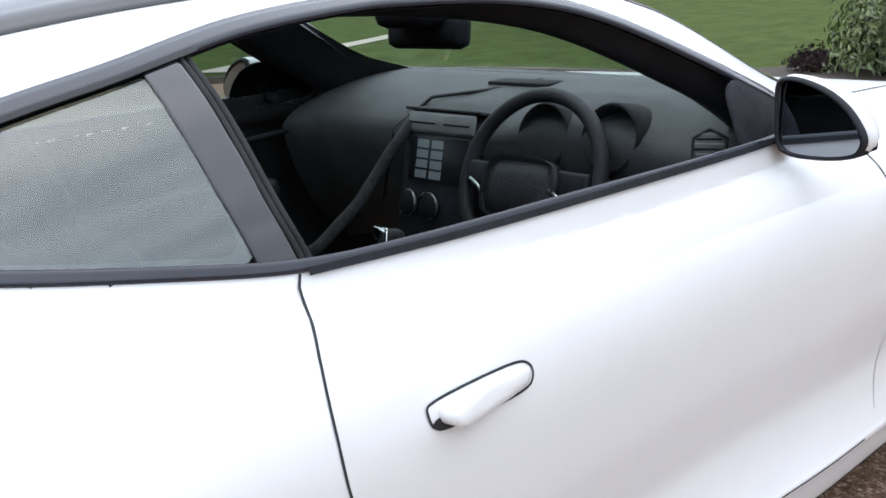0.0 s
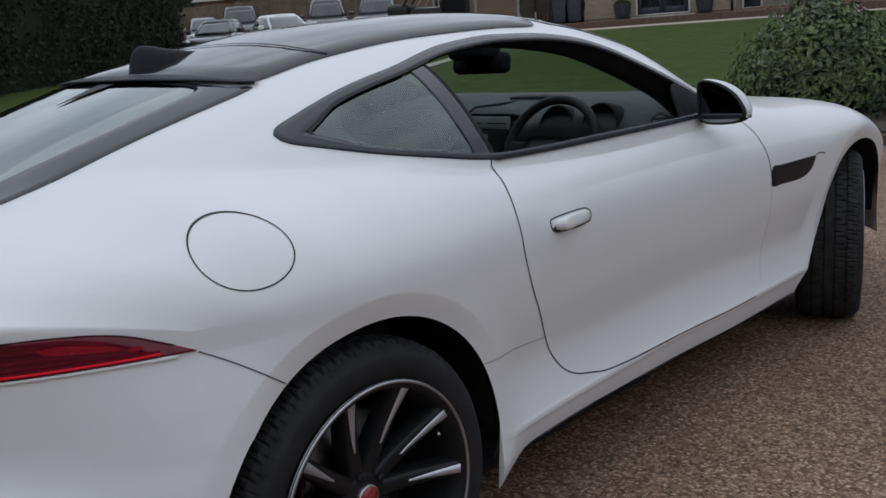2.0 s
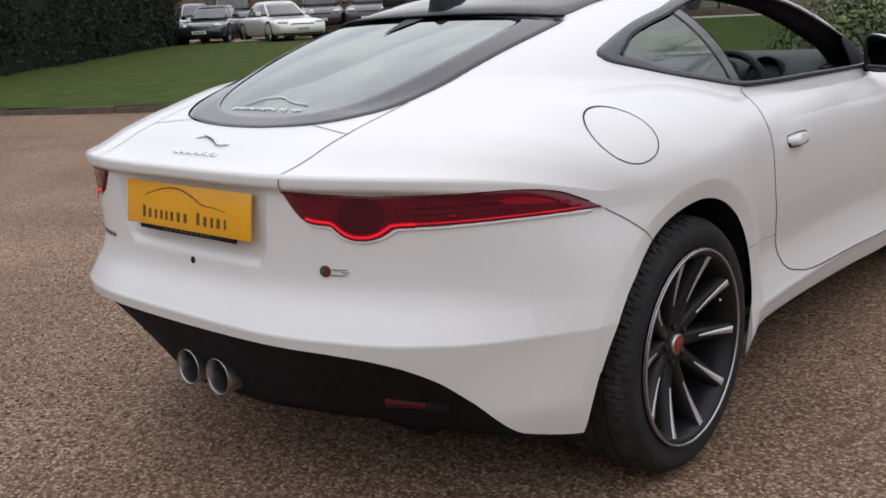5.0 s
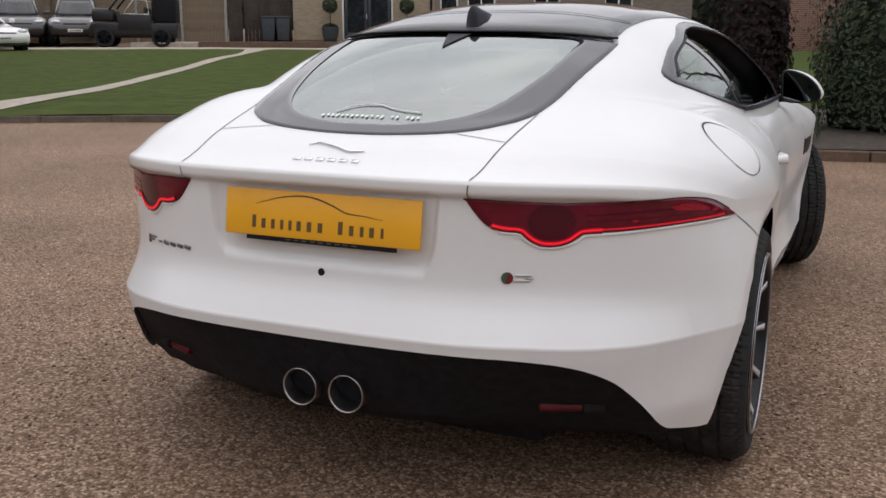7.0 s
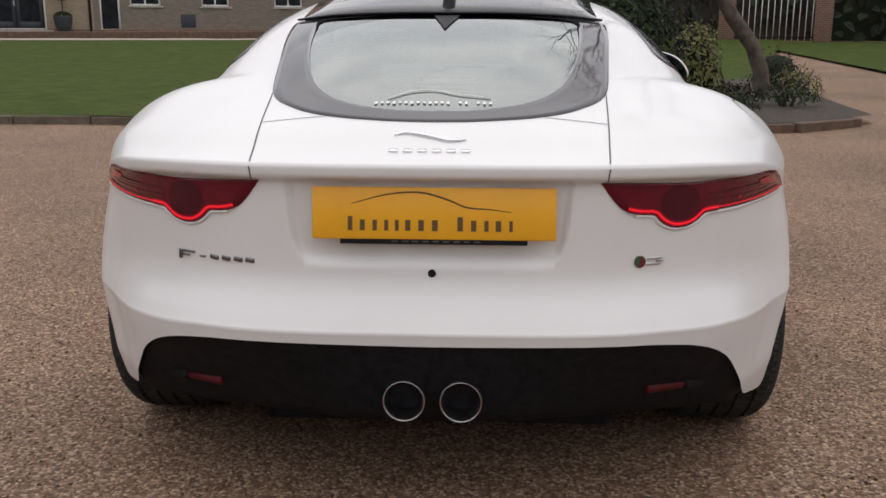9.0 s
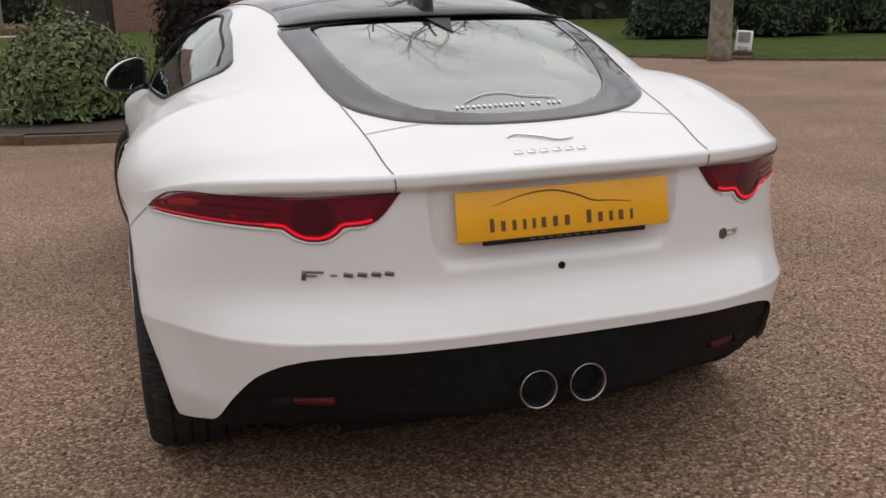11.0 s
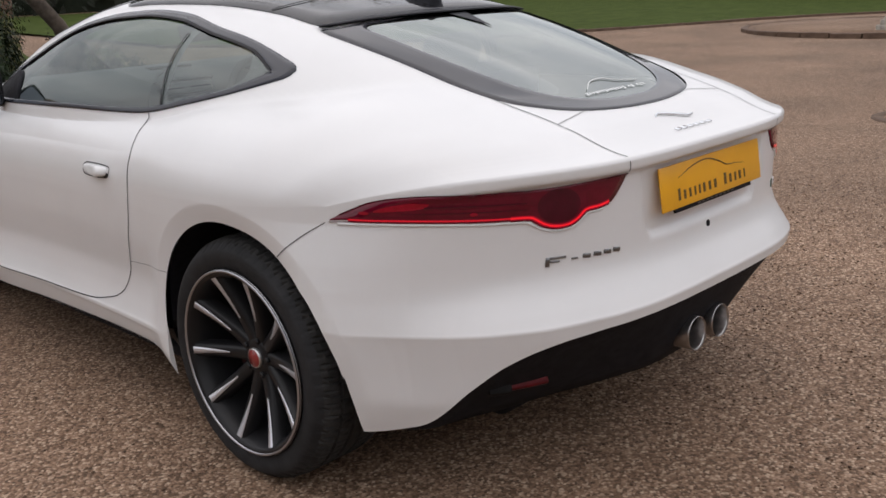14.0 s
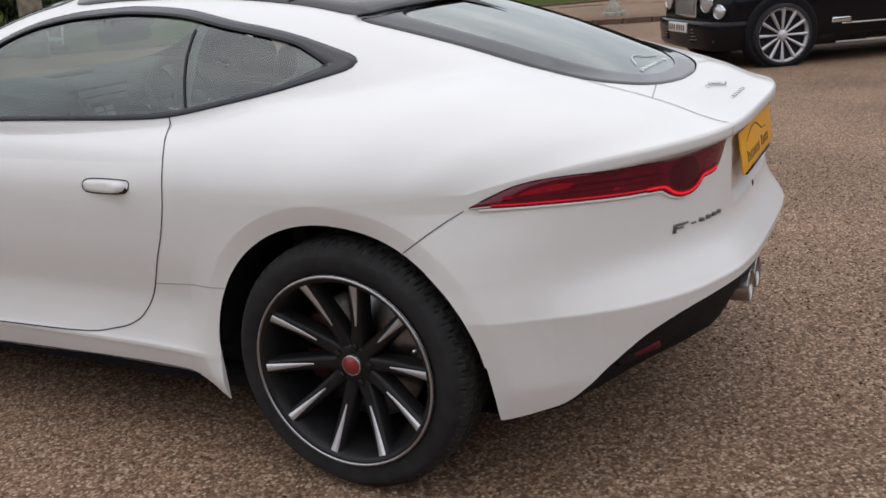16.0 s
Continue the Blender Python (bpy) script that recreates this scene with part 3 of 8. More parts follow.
    mid = np.abs(allv[:, 0]) < 1e-5
    vn[mid, 0] = 0
    vn /= np.maximum(np.linalg.norm(vn, axis=1, keepdims=True), 1e-12)
    # the shallow recess behind the plate
    hw = np.interp(allv[:, 2], [0.655, 0.668, 0.685, 0.71, 0.76, 0.834], [0.255, 0.274, 0.288, 0.298, 0.306, 0.314])
    t = np.clip(np.minimum(hw - np.abs(allv[:, 0]), allv[:, 2] - 0.655) / 0.018, 0, 1) * (allv[:, 1] < -0.7) * np.clip((0.850 - allv[:, 2]) / 0.012, 0, 1)
    allv[:, 1] += 0.014 * t * t * (3 - 2 * t)
    # the bumper corner swells out under the lamp towards the wheel
    ay = allv[:, 1]
    swell = np.interp(ay, [-0.62, -0.52, -0.42, -0.36, -0.28, -0.20, -0.10], [0, 0.25, 0.85, 1.0, 0.95, 0.45, 0]) * np.interp(allv[:, 2], [0.23, 0.34, 0.44, 0.54, 0.60, 0.66, 0.71, 0.755], [0.016, 0.028, 0.037, 0.040, 0.036, 0.024, 0.010, 0])
    allv[:, 0] += np.sign(allv[:, 0]) * swell * np.clip((np.abs(allv[:, 0]) - 0.62) / 0.14, 0, 1)
    # a folded flange round each wheel arch
    for yc, ra, zc in ARCH:
        r = np.hypot(allv[:, 1] - yc, allv[:, 2] - zc)
        t = np.clip((r - ra) / 0.050, 0, 1)
        flange = (1 - t) ** 1.12 * np.clip((np.abs(allv[:, 0]) - 0.70) / 0.08, 0, 1) * np.clip((allv[:, 2] - 0.18) / 0.12, 0, 1) * (r < ra + 0.07) * np.interp(allv[:, 1], [-0.40, -0.20], [0.75, 1.0])
        allv = allv - np.stack([np.sign(allv[:, 0]) * flange * 0.014, 0 * flange, 0 * flange], 1)
    a, b, c, d = (allv[allf[:, i]] for i in range(4))
    fn = np.cross(c - a, d - b)
    vn = np.zeros_like(allv)
    for i in range(4):
        np.add.at(vn, allf[:, i], fn)
    vn[mid, 0] = 0
    vn /= np.maximum(np.linalg.norm(vn, axis=1, keepdims=True), 1e-12)
    # outward
    if vn[np.argmax(allv[:, 2]), 2] < 0:
        vn, allf = -vn, allf[:, ::-1]
    return allv, allf, vn, (a + b + c + d) / 4


def panel(name, V, F, N, keep, mat, parent, label=""):
    """One body panel out of the shared surface, with the surface's own normals so that panels meet without a kink."""
    f = F[keep]
    used, inv = np.unique(f, return_inverse=True)
    mesh = bpy.data.meshes.new(name)
    mesh.from_pydata(V[used].tolist(), [], inv.reshape(f.shape).tolist())
    mesh.update()
    mesh.polygons.foreach_set("use_smooth", [True] * len(mesh.polygons))
    mesh.normals_split_custom_set_from_vertices(N[used].tolist())
    mesh.materials.append(mat)
    ob = new(name, mesh)
    ob.parent = parent
    return tagged(ob, label)



car = thing("sports_car", "white two-door coupe with black glass roof, parked on gravel", "car")
BV, BF, BN, BC = build_body()
SKIN = BVHTree.FromPolygons(BV.tolist(), BF.tolist())


def on_side(p, s=1):
    """The flank's point and normal at (y, z); s: 1 right, -1 left."""
    loc, n, _, _ = SKIN.ray_cast(Vector((3 * s, p[0], p[1])), Vector((-s, 0, 0)))
    if loc is None or loc.x * s < 0:
        loc, n, _, _ = SKIN.find_nearest(Vector((0.93 * s, p[0], p[1])))
    return loc, (n if n.x * s > 0 else -n)


def on_top(p, s=1):
    loc, n, _, _ = SKIN.ray_cast(Vector((p[0] * s, p[1], 4)), Vector((0, 0, -1)))
    if loc is None:
        loc, n, _, _ = SKIN.find_nearest(Vector((p[0] * s, p[1], 1.0)))
    return loc, (n if n.z > 0 else -n)


def on_tail(p, s=1):
    loc, n, _, _ = SKIN.ray_cast(Vector((p[0] * s, -4, p[1])), Vector((0, 1, 0)))
    if loc is None or loc.y > 0.5:
        loc, n, _, _ = SKIN.find_nearest(Vector((p[0] * s, -0.6, p[1])))
    return loc, (n if n.y < 0 else -n)


def skin_rows(name, rows, project, s, mat, parent, label="", closed=True, cap=False, flip=False):
    """A patch laid on the skin: rows of (2-D points, lift), joined one to the next."""
    v, f = [], []
    k = len(rows[0][0])
    for pts, lift in rows:
        lifts = lift if hasattr(lift, "__len__") else [lift] * k
        for p, h in zip(pts, lifts):
            a, n = project(p, s)
            v.append(a + n * h)
    for r in range(len(rows) - 1):
        for i in range(k if closed else k - 1):
            j = (i + 1) % k
            q = (r * k + i, r * k + j, (r + 1) * k + j, (r + 1) * k + i)
            f.append(q if (s > 0) != flip else q[::-1])
    if cap:
        v.append(sum((v[(len(rows) - 1) * k + i] for i in range(k)), Vector()) / k)
        for i in range(k):
            q = ((len(rows) - 1) * k + i, (len(rows) - 1) * k + (i + 1) % k, len(v) - 1)
            f.append(q if (s > 0) != flip else q[::-1])
    ob = from_arrays(name, v, f, mat, parent, label)
    bm = bmesh.new()
    bm.from_mesh(ob.data)
    bmesh.ops.recalc_face_normals(bm, faces=bm.faces)
    a = sum((fc.normal * fc.calc_area() for fc in bm.faces), Vector())
    n = project(rows[-1][0].mean(0), s)[1]
    if a.dot(n) < 0:
        bmesh.ops.reverse_faces(bm, faces=bm.faces)
    bm.to_mesh(ob.data)
    bm.free()
    return ob


def shrink(poly, d):
    """An outline moved inwards by d."""
    nxt, prv = np.roll(poly, -1, 0), np.roll(poly, 1, 0)
    t = nxt - prv
    n = np.stack([-t[:, 1], t[:, 0]], 1) / np.maximum(np.linalg.norm(t, axis=1, keepdims=True), 1e-9)
    area = 0.5 * np.sum(poly[:, 0] * nxt[:, 1] - nxt[:, 0] * poly[:, 1])
    return poly + n * d * (1 if area > 0 else -1)


def fill_patch(name, poly, project, s, mat, parent, label="", lift=0.003, edge=0.004):
    c = poly.mean(0)
    rows = [(poly, lift - edge)] + [(c + (poly - c) * k, lift) for k in (0.995, 0.85, 0.7, 0.55, 0.4, 0.25, 0.12)]
    return skin_rows(name, rows, project, s, mat, parent, label, cap=True)


def band_patch(name, outer, inner, project, s, mat, parent, label="", lift=0.003, steps=3, sink=0.02):
    rows = [(outer, lift - 0.005)]
    rows += [(outer + (inner - outer) * t, lift) for t in np.linspace(0.02, 1, steps + 1)]
    rows.append((inner, -sink))
    return skin_rows(name, rows, project, s, mat, parent, label)


def seam(pts, project, s, parent, width=0.005, lift=0.0012, n=80, mat=None, name="shut_line", closed=False):
    p = smooth_closed(pts, n) if closed else smooth_open(pts, n)
    t = np.roll(p, -1, 0) - np.roll(p, 1, 0) if closed else np.gradient(p, axis=0)
    nrm = np.stack([-t[:, 1], t[:, 0]], 1) / np.linalg.norm(t, axis=1, keepdims=True)
    return skin_rows(name, [(p - nrm * width / 2, lift), (p + nrm * width / 2, lift)], project, s, mat or GAP, parent, closed=closed)


MIRROR_TILT, MIRROR_TURN = -3.4, 4.0
# outlines on the skin: flank (y, z), top (x, y), tail (x, z)
DLO = smooth_closed([(0.067, 1.073), (0.076, 1.058), (0.11, 1.046), (0.25, 1.011), (0.41, 0.979), (0.58, 0.950), (0.75, 0.943), (1.0, 0.942), (1.3, 0.938), (1.52, 0.936), (1.64, 0.944), (1.675, 0.965), (1.64, 1.002), (1.54, 1.050),
                     (1.45, 1.099), (1.37, 1.143), (1.30, 1.178), (1.21, 1.210), (1.10, 1.229), (0.98, 1.236), (0.86, 1.237), (0.67, 1.221), (0.484, 1.185), (0.38, 1.166), (0.294, 1.148), (0.20, 1.123), (0.13, 1.102), (0.085, 1.087)], 220)
DOOR = np.vstack([smooth_open([(0.576, 0.950), (0.562, 0.918), (0.537, 0.875), (0.524, 0.82), (0.526, 0.745), (0.553, 0.655), (0.590, 0.575), (0.638, 0.475), (0.685, 0.408), (0.730, 0.373), (0.80, 0.350), (0.95, 0.327), (1.40, 0.318), (1.74, 0.318)], 90),
                  smooth_open([(1.80, 0.36), (1.832, 0.55), (1.825, 0.70), (1.803, 0.80), (1.775, 0.89), (1.715, 0.945)], 30)])
RGLASS_HALF = [(0.0, 0.055), (0.24, 0.060), (0.42, 0.105), (0.466, 0.145), (0.468, 0.02), (0.446, -0.20), (0.412, -0.455), (0.338, -0.568), (0.248, -0.622), (0.121, -0.649), (0.0, -0.656)]
RGLASS = smooth_closed(RGLASS_HALF + [(-x, y) for x, y in RGLASS_HALF[-2:0:-1]], 180)
RCLEAR_HALF = [(0.0, 0.045), (0.25, 0.048), (0.365, 0.055), (0.375, -0.02), (0.368, -0.15), (0.345, -0.30), (0.300, -0.45), (0.225, -0.540), (0.11, -0.588), (0.0, -0.596)]
RCLEAR = smooth_closed(RCLEAR_HALF + [(-x, y) for x, y in RCLEAR_HALF[-2:0:-1]], 180)
SCREEN_HALF = [(0.0, 2.20), (0.35, 2.13), (0.60, 1.975), (0.675, 1.79), (0.625, 1.58), (0.54, 1.34), (0.48, 1.22), (0.26, 1.20), (0.0, 1.20)]
WINDSCREEN = smooth_closed(SCREEN_HALF + [(-x, y) for x, y in SCREEN_HALF[-2:0:-1]], 180)
ROOF_HALF = [(0.0, 0.085), (0.24, 0.09), (0.40, 0.125), (0.448, 0.17), (0.452, 0.37), (0.478, 0.72), (0.497, 1.0), (0.49, 1.165), (0.25, 1.178), (0.0, 1.178)]
ROOF_PANEL = smooth_closed(ROOF_HALF + [(-x, y) for x, y in ROOF_HALF[-2:0:-1]], 180)
LAMP_TOP = smooth_open([(0.364, 0.840), (0.42, 0.839), (0.50, 0.836), (0.58, 0.832), (0.65, 0.831), (0.72, 0.831), (0.765, 0.829), (0.805, 0.826), (0.832, 0.817), (0.858, 0.797), (0.876, 0.778), (0.887, 0.765)], 70)
LAMP_LOW = smooth_open([(0.887, 0.765), (0.845, 0.766), (0.80, 0.766), (0.737, 0.765), (0.68, 0.763), (0.64, 0.763), (0.618, 0.763), (0.606, 0.761), (0.597, 0.754), (0.583, 0.745), (0.565, 0.739), (0.545, 0.737), (0.525, 0.739),
                        (0.508, 0.746), (0.496, 0.756), (0.488, 0.765), (0.478, 0.769), (0.462, 0.770), (0.440, 0.772), (0.424, 0.776), (0.410, 0.784), (0.396, 0.798), (0.380, 0.818), (0.364, 0.840)], 130)
LAMP = np.vstack([LAMP_TOP[:-1], LAMP_LOW[:-1]])
X0 = np.abs(BC[:, 0])
high = BC[:, 2] > 0.90
hole = inside(shrink(DLO, 0.0078), BC[:, 1], BC[:, 2]) & high & (X0 > 0.45)
hole |= inside(shrink(RCLEAR, -0.012), BC[:, 0], BC[:, 1]) & high
hole |= inside(shrink(WINDSCREEN, 0.012), BC[:, 0], BC[:, 1]) & high & (BC[:, 2] > 0.945)
door_f = inside(DOOR, BC[:, 1], BC[:, 2]) & (X0 > 0.6) & ~hole
shut_x = np.interp(BC[:, 1], [-0.85, -0.455], [0.378, 0.412])
gate_f = (X0 < shut_x) & (BC[:, 1] < -0.45) & (BC[:, 2] > 0.842) & ~hole
bumper_f = (BC[:, 1] < -0.195) & (BC[:, 2] < np.interp(BC[:, 1], [-0.345, -0.198], [0.765, 0.666])) & ~hole
bonnet_f = (BC[:, 1] > 2.20) & (BC[:, 1] < 3.35) & (X0 < np.interp(BC[:, 1], [1.98, 3.35], [0.66, 0.5])) & (BC[:, 2] > 0.72)
right_f = BC[:, 0] > 0
FLAP = np.array([(-0.2085 + 0.0825 * math.cos(k) + 0.035 * math.sin(k), 0.9075 - 0.0195 * math.cos(k) + 0.0595 * math.sin(k)) for k in np.linspace(0, 2 * math.pi, 72, endpoint=False)])
flap_f = inside(FLAP, BC[:, 1], BC[:, 2]) & right_f & (X0 > 0.7) & (BC[:, 2] > 0.83)
taken = hole | door_f | gate_f | bumper_f | bonnet_f | flap_f
shell = panel("body_shell", BV, BF, BN, ~taken, PAINT, car)
tailgate = panel("tailgate", BV, BF, BN, gate_f, PAINT, car)
bumper = panel("rear_bumper", BV, BF, BN, bumper_f, PAINT, car)
bonnet = panel("bonnet", BV, BF, BN, bonnet_f, PAINT, car)
fuel_flap = panel("fuel_flap", BV, BF, BN, flap_f, PAINT, car)
doors = {1: panel("door", BV, BF, BN, door_f & right_f, PAINT, car, "white door with its window wound down"), -1: panel("door", BV, BF, BN, door_f & ~right_f, PAINT, car, "white door with its window closed")}
# dark inner lining, a little inside the skin
LV = BV - BN * 0.022
lining_f = (BC[:, 2] > 0.93) & (BC[:, 1] > -0.72) & (BC[:, 1] < 1.27) & ~hole & ~(inside(shrink(WINDSCREEN, -0.03), BC[:, 0], BC[:, 1]) & (BC[:, 1] > 1.3)) & ~(inside(shrink(DLO, -0.012), BC[:, 1], BC[:, 2]) & (X0 > 0.45)) & ~inside(RCLEAR, BC[:, 0], BC[:, 1])
panel("headlining", LV, BF[:, ::-1], -BN, lining_f, LEATHER, car)
for s in (1, -1):
    card_f = (BC[:, 2] > 0.2) & (BC[:, 2] <= 0.935) & (BC[:, 1] > 0.45) & (BC[:, 1] < 2.0) & (BC[:, 0] * s > 0.5)
    LV2 = BV - BN * 0.05
    panel("door_card", LV2, BF[:, ::-1], -BN, card_f, LEATHER, doors[s])

# seams
for s in (1, -1):
    seam(DOOR[:90], on_side, s, doors[s], 0.0036, n=110)
    seam(DOOR[105:118], on_side, s, doors[s], 0.0036, n=30)
    seam(DOOR[90:106], on_side, s, doors[s], 0.002, n=30, mat=SEAM_SOFT)
    seam([(-0.340, 0.762), (-0.286, 0.728), (-0.198, 0.664)], on_side, s, bumper, 0.0026, n=24, mat=SEAM_DARK)
    seam([(0.352, 0.524), (0.48, 0.515), (0.62, 0.503)], on_side, s, shell, 0.0025, n=24, mat=SEAM_SOFT)
    seam([(0.412, -0.455), (0.398, -0.64), (0.385, -0.80), (0.381, -0.836)], on_top, s, tailgate, 0.003, n=40, mat=SEAM_DARK)
    seam([(0.381, 0.872), (0.379, 0.858), (0.378, 0.842)], on_tail, s, tailgate, 0.003, n=12, mat=SEAM_DARK)
    seam([(0.252, -0.622), (0.33, -0.637), (0.398, -0.648)], on_top, s, tailgate, 0.003, n=24, mat=SEAM_SOFT)
    seam([(0.64, 2.2), (0.60, 2.5), (0.52, 3.2)], on_top, s, bonnet, 0.005, n=40)
seam(FLAP[::3], on_side, 1, fuel_flap, 0.0024, n=90, closed=True)

# side windows: one black surround each side, quarter pane, pillar trim and, on the left, the closed door pane
margin = np.where(DLO[:, 1] < np.interp(DLO[:, 0], [0.07, 0.12, 0.25, 0.58, 1.5, 1.7], [1.065, 1.060, 1.035, 0.975, 0.955, 0.955]), 0.015, 0.018)
margin = np.mean([np.roll(margin, k) for k in range(-6, 7)], axis=0)
IN = shrink(DLO, margin[:, None])
IN[:, 0] = np.where(IN[:, 0] < 0.25, IN[:, 0] + (0.25 - IN[:, 0]) * 0.35, IN[:, 0])
for s in (1, -1):
    surround = band_patch("window_surround", DLO, IN, on_side, s, SURROUND_BLACK, car, "gloss black window surround", lift=0.003, sink=0.004)
    skin_rows("window_reveal", [(shrink(DLO, -0.022), -0.013), (DLO, -0.012), (IN, -0.0075)], on_side, s, LEATHER, car, "black inner edge of the window opening")
    run = np.roll(IN, len(IN) // 2, 0)
    groove = run[(run[:, 1] > 1.06) & (run[:, 0] < (0.60 if s > 0 else 1.5))]
    seam([tuple(p) for p in groove[::4]], on_side, s, car, 0.005, 0.0040, 90, GAP, "window_seal")
    ya, yb = 0.516, 0.563
    pil2 = np.vstack([resample(np.array([(ya + 0.018, 0.958), (ya + 0.003, 1.05), (ya, 1.120), (ya + 0.002, 1.192)]), 24), resample(np.array([(yb + 0.004, 1.200), (yb, 1.10), (yb + 0.003, 1.03), (yb + 0.018, 0.950)]), 24)])
    pil2 = resample(np.vstack([pil2, pil2[:1]]), 71)[:-1]
    if s > 0:
        fill_patch("pillar_trim", pil2, on_side, s, GLOSS_BLACK, car, lift=0.001)
    if s > 0:
        for dy, rad in ((0.007, 0.0045), (0.017, 0.005)):
            run = smooth_open([(yb + dy + 0.004, 1.196), (yb + dy, 1.10), (yb + dy + 0.003, 1.03), (yb + dy + 0.018, 0.956)], 30)
            part("window_seal", tube([(lambda q: q[0] - q[1] * (0.002 + 0.35 * dy))(on_side(p, s)) for p in run], rad, 8), RUBBER, car, "black rubber window seal")
    # the joint between the quarter pane and the door's pane, from the belt up
    joint = smooth_open([(0.530, 0.962), (0.530, 1.19)] if s > 0 else [(0.524, 0.964), (0.545, 1.03), (0.570, 1.10), (0.600, 1.195)], 40)
    ahead = np.nonzero(IN[:, 0] >= np.interp(IN[:, 1], joint[:, 1], joint[:, 0]))[0]
    rise_z = np.linspace(IN[ahead[0], 1], IN[ahead[-1], 1], 42)[1:-1]
    joint = np.stack([np.interp(rise_z, joint[:, 1], joint[:, 0]), rise_z], 1)
    quarter = resample(np.vstack([IN[ahead[-1] + 1:], IN[:ahead[0]], joint, IN[ahead[-1] + 1:ahead[-1] + 2]]), 111)[:-1]
    clear = smooth_closed([(0.244, 1.099), (0.275, 1.124), (0.335, 1.148), (0.42, 1.166), (0.50, 1.178), (0.528, 1.172), (0.525, 1.120), (0.518, 1.05), (0.515, 0.990), (0.44, 0.997), (0.30, 1.022), (0.240, 1.044), (0.226, 1.068)], 110)
    if s < 0:
        clear[:, 0] += np.clip((clear[:, 0] - 0.40) / 0.10, 0, 1) * np.interp(clear[:, 1], [0.98, 1.05, 1.18], [-0.006, 0.004, 0.030])
    ends = [np.roll(c_, -int(np.argmin(c_[:, 0])), 0) for c_ in (quarter, clear[::-1] if np.sign(np.sum(np.cross(quarter, np.roll(quarter, -1, 0)))) != np.sign(np.sum(np.cross(clear, np.roll(clear, -1, 0)))) else clear)]
    skin_rows("quarter_edge", [(ends[0], -0.0045), (0.5 * ends[0] + 0.5 * ends[1], -0.0042), (ends[1], -0.0040)], on_side, s, EDGE_BLACK, car, "black printed edge of the quarter window")
    fill_patch("quarter_window", quarter, on_side, s, GLASS, car, lift=-0.002, edge=0.0).visible_shadow = False
    if s < 0:
        pane = resample(np.vstack([IN[ahead[0]:ahead[-1] + 1], joint[::-1], IN[ahead[0]:ahead[0] + 1]]), 141)[:-1]
        seam([tuple(p) for p in joint[::6]], on_side, s, car, 0.006, 0.0012, 50, GAP, "window_seal")
        fill_patch("door_window", pane, on_side, s, GLASS, doors[s], lift=-0.002, edge=0.0).visible_shadow = False
    # belt rubber under the open window and the black sail behind the mirror
    if s > 0:
        seam([(0.585, 0.950), (0.8, 0.945), (1.1, 0.944), (1.4, 0.941), (1.58, 0.941)], on_side, s, doors[s], 0.009, 0.006, 60, TRIM_BLACK, "belt_seal")
    sail = np.array(smooth_closed([(1.43, 0.940), (1.52, 0.938), (1.63, 0.946), (1.66, 0.966), (1.60, 1.010), (1.51, 1.045), (1.45, 1.03), (1.425, 0.98)], 50))
    fill_patch("mirror_sail", sail, on_side, s, PLASTIC, car, lift=0.002)

# covers along the inside of the windscreen pillars, from the door opening to the glass
for s in (1, -1):
    low_run = smooth_open([(1.68, 0.962), (1.63, 1.000), (1.54, 1.046), (1.45, 1.095), (1.37, 1.139), (1.30, 1.174), (1.21, 1.206), (1.10, 1.226), (0.98, 1.234), (0.86, 1.236)], 40)
    top_run = smooth_open([(0.60, 1.93), (0.62, 1.78), (0.60, 1.62), (0.565, 1.48), (0.52, 1.36), (0.47, 1.235), (0.45, 1.10), (0.44, 0.95)], 40)
    v, f = [], []
    for i, (a_, b_) in enumerate(zip(low_run, top_run)):
        pa, na = on_side(a_, s)
        pb, nb = on_top(b_, s)
        pb = pb - nb * 0.006
        deep = float(np.interp(i, [0, 8, 20, 28, 39], [1.35, 1.1, 1.0, 0.85, 0.55])) * (1.0 if s > 0 else 0.5)
        ribs = [pa - na * 0.006] + [pa + Vector((-s * dx, 0, -dz)) * deep for dx, dz in ((0.014, 0.020), (0.032, 0.040), (0.056, 0.050), (0.080, 0.044))]
        for r_ in ribs + [ribs[-1].lerp(pb, 0.35), ribs[-1].lerp(pb, 0.7), pb]:
            v.append(r_)
    for i in range(39):
        for j in range(7):
            f.append((i * 8 + j, i * 8 + j + 1, (i + 1) * 8 + j + 1, (i + 1) * 8 + j))
    from_arrays("pillar_cover", v, f, LEATHER, car, "black windscreen pillar cover")

# rear window, roof glass, windscreen
rear_window = band_patch("rear_window", RGLASS, RCLEAR, on_top, 1, EDGE_BLACK, car, "black-edged rear window", lift=0.003, steps=5, sink=-0.003)
pane_f = inside(shrink(RCLEAR, -0.02), BC[:, 0], BC[:, 1]) & (BC[:, 2] > 0.90)
panel("pane", BV + BN * 0.0008, BF, BN, pane_f, GLASS_REAR, rear_window, "greenish tinted rear pane").visible_shadow = False
roof_panel = fill_patch("roof_panel", ROOF_PANEL, on_top, 1, GLOSS_BLACK, car, "gloss black glass roof", lift=0.005)
seam([(-0.447, 0.388), (-0.35, 0.364), (-0.2, 0.358), (0, 0.362), (0.2, 0.358), (0.35, 0.364), (0.447, 0.388)], on_top, 1, roof_panel, 0.010, 0.0078, 90)
ws = fill_patch("windscreen", WINDSCREEN, on_top, 1, GLASS_FRONT, car, "clear windscreen", lift=0.0, edge=0.0)
ws.visible_shadow = False
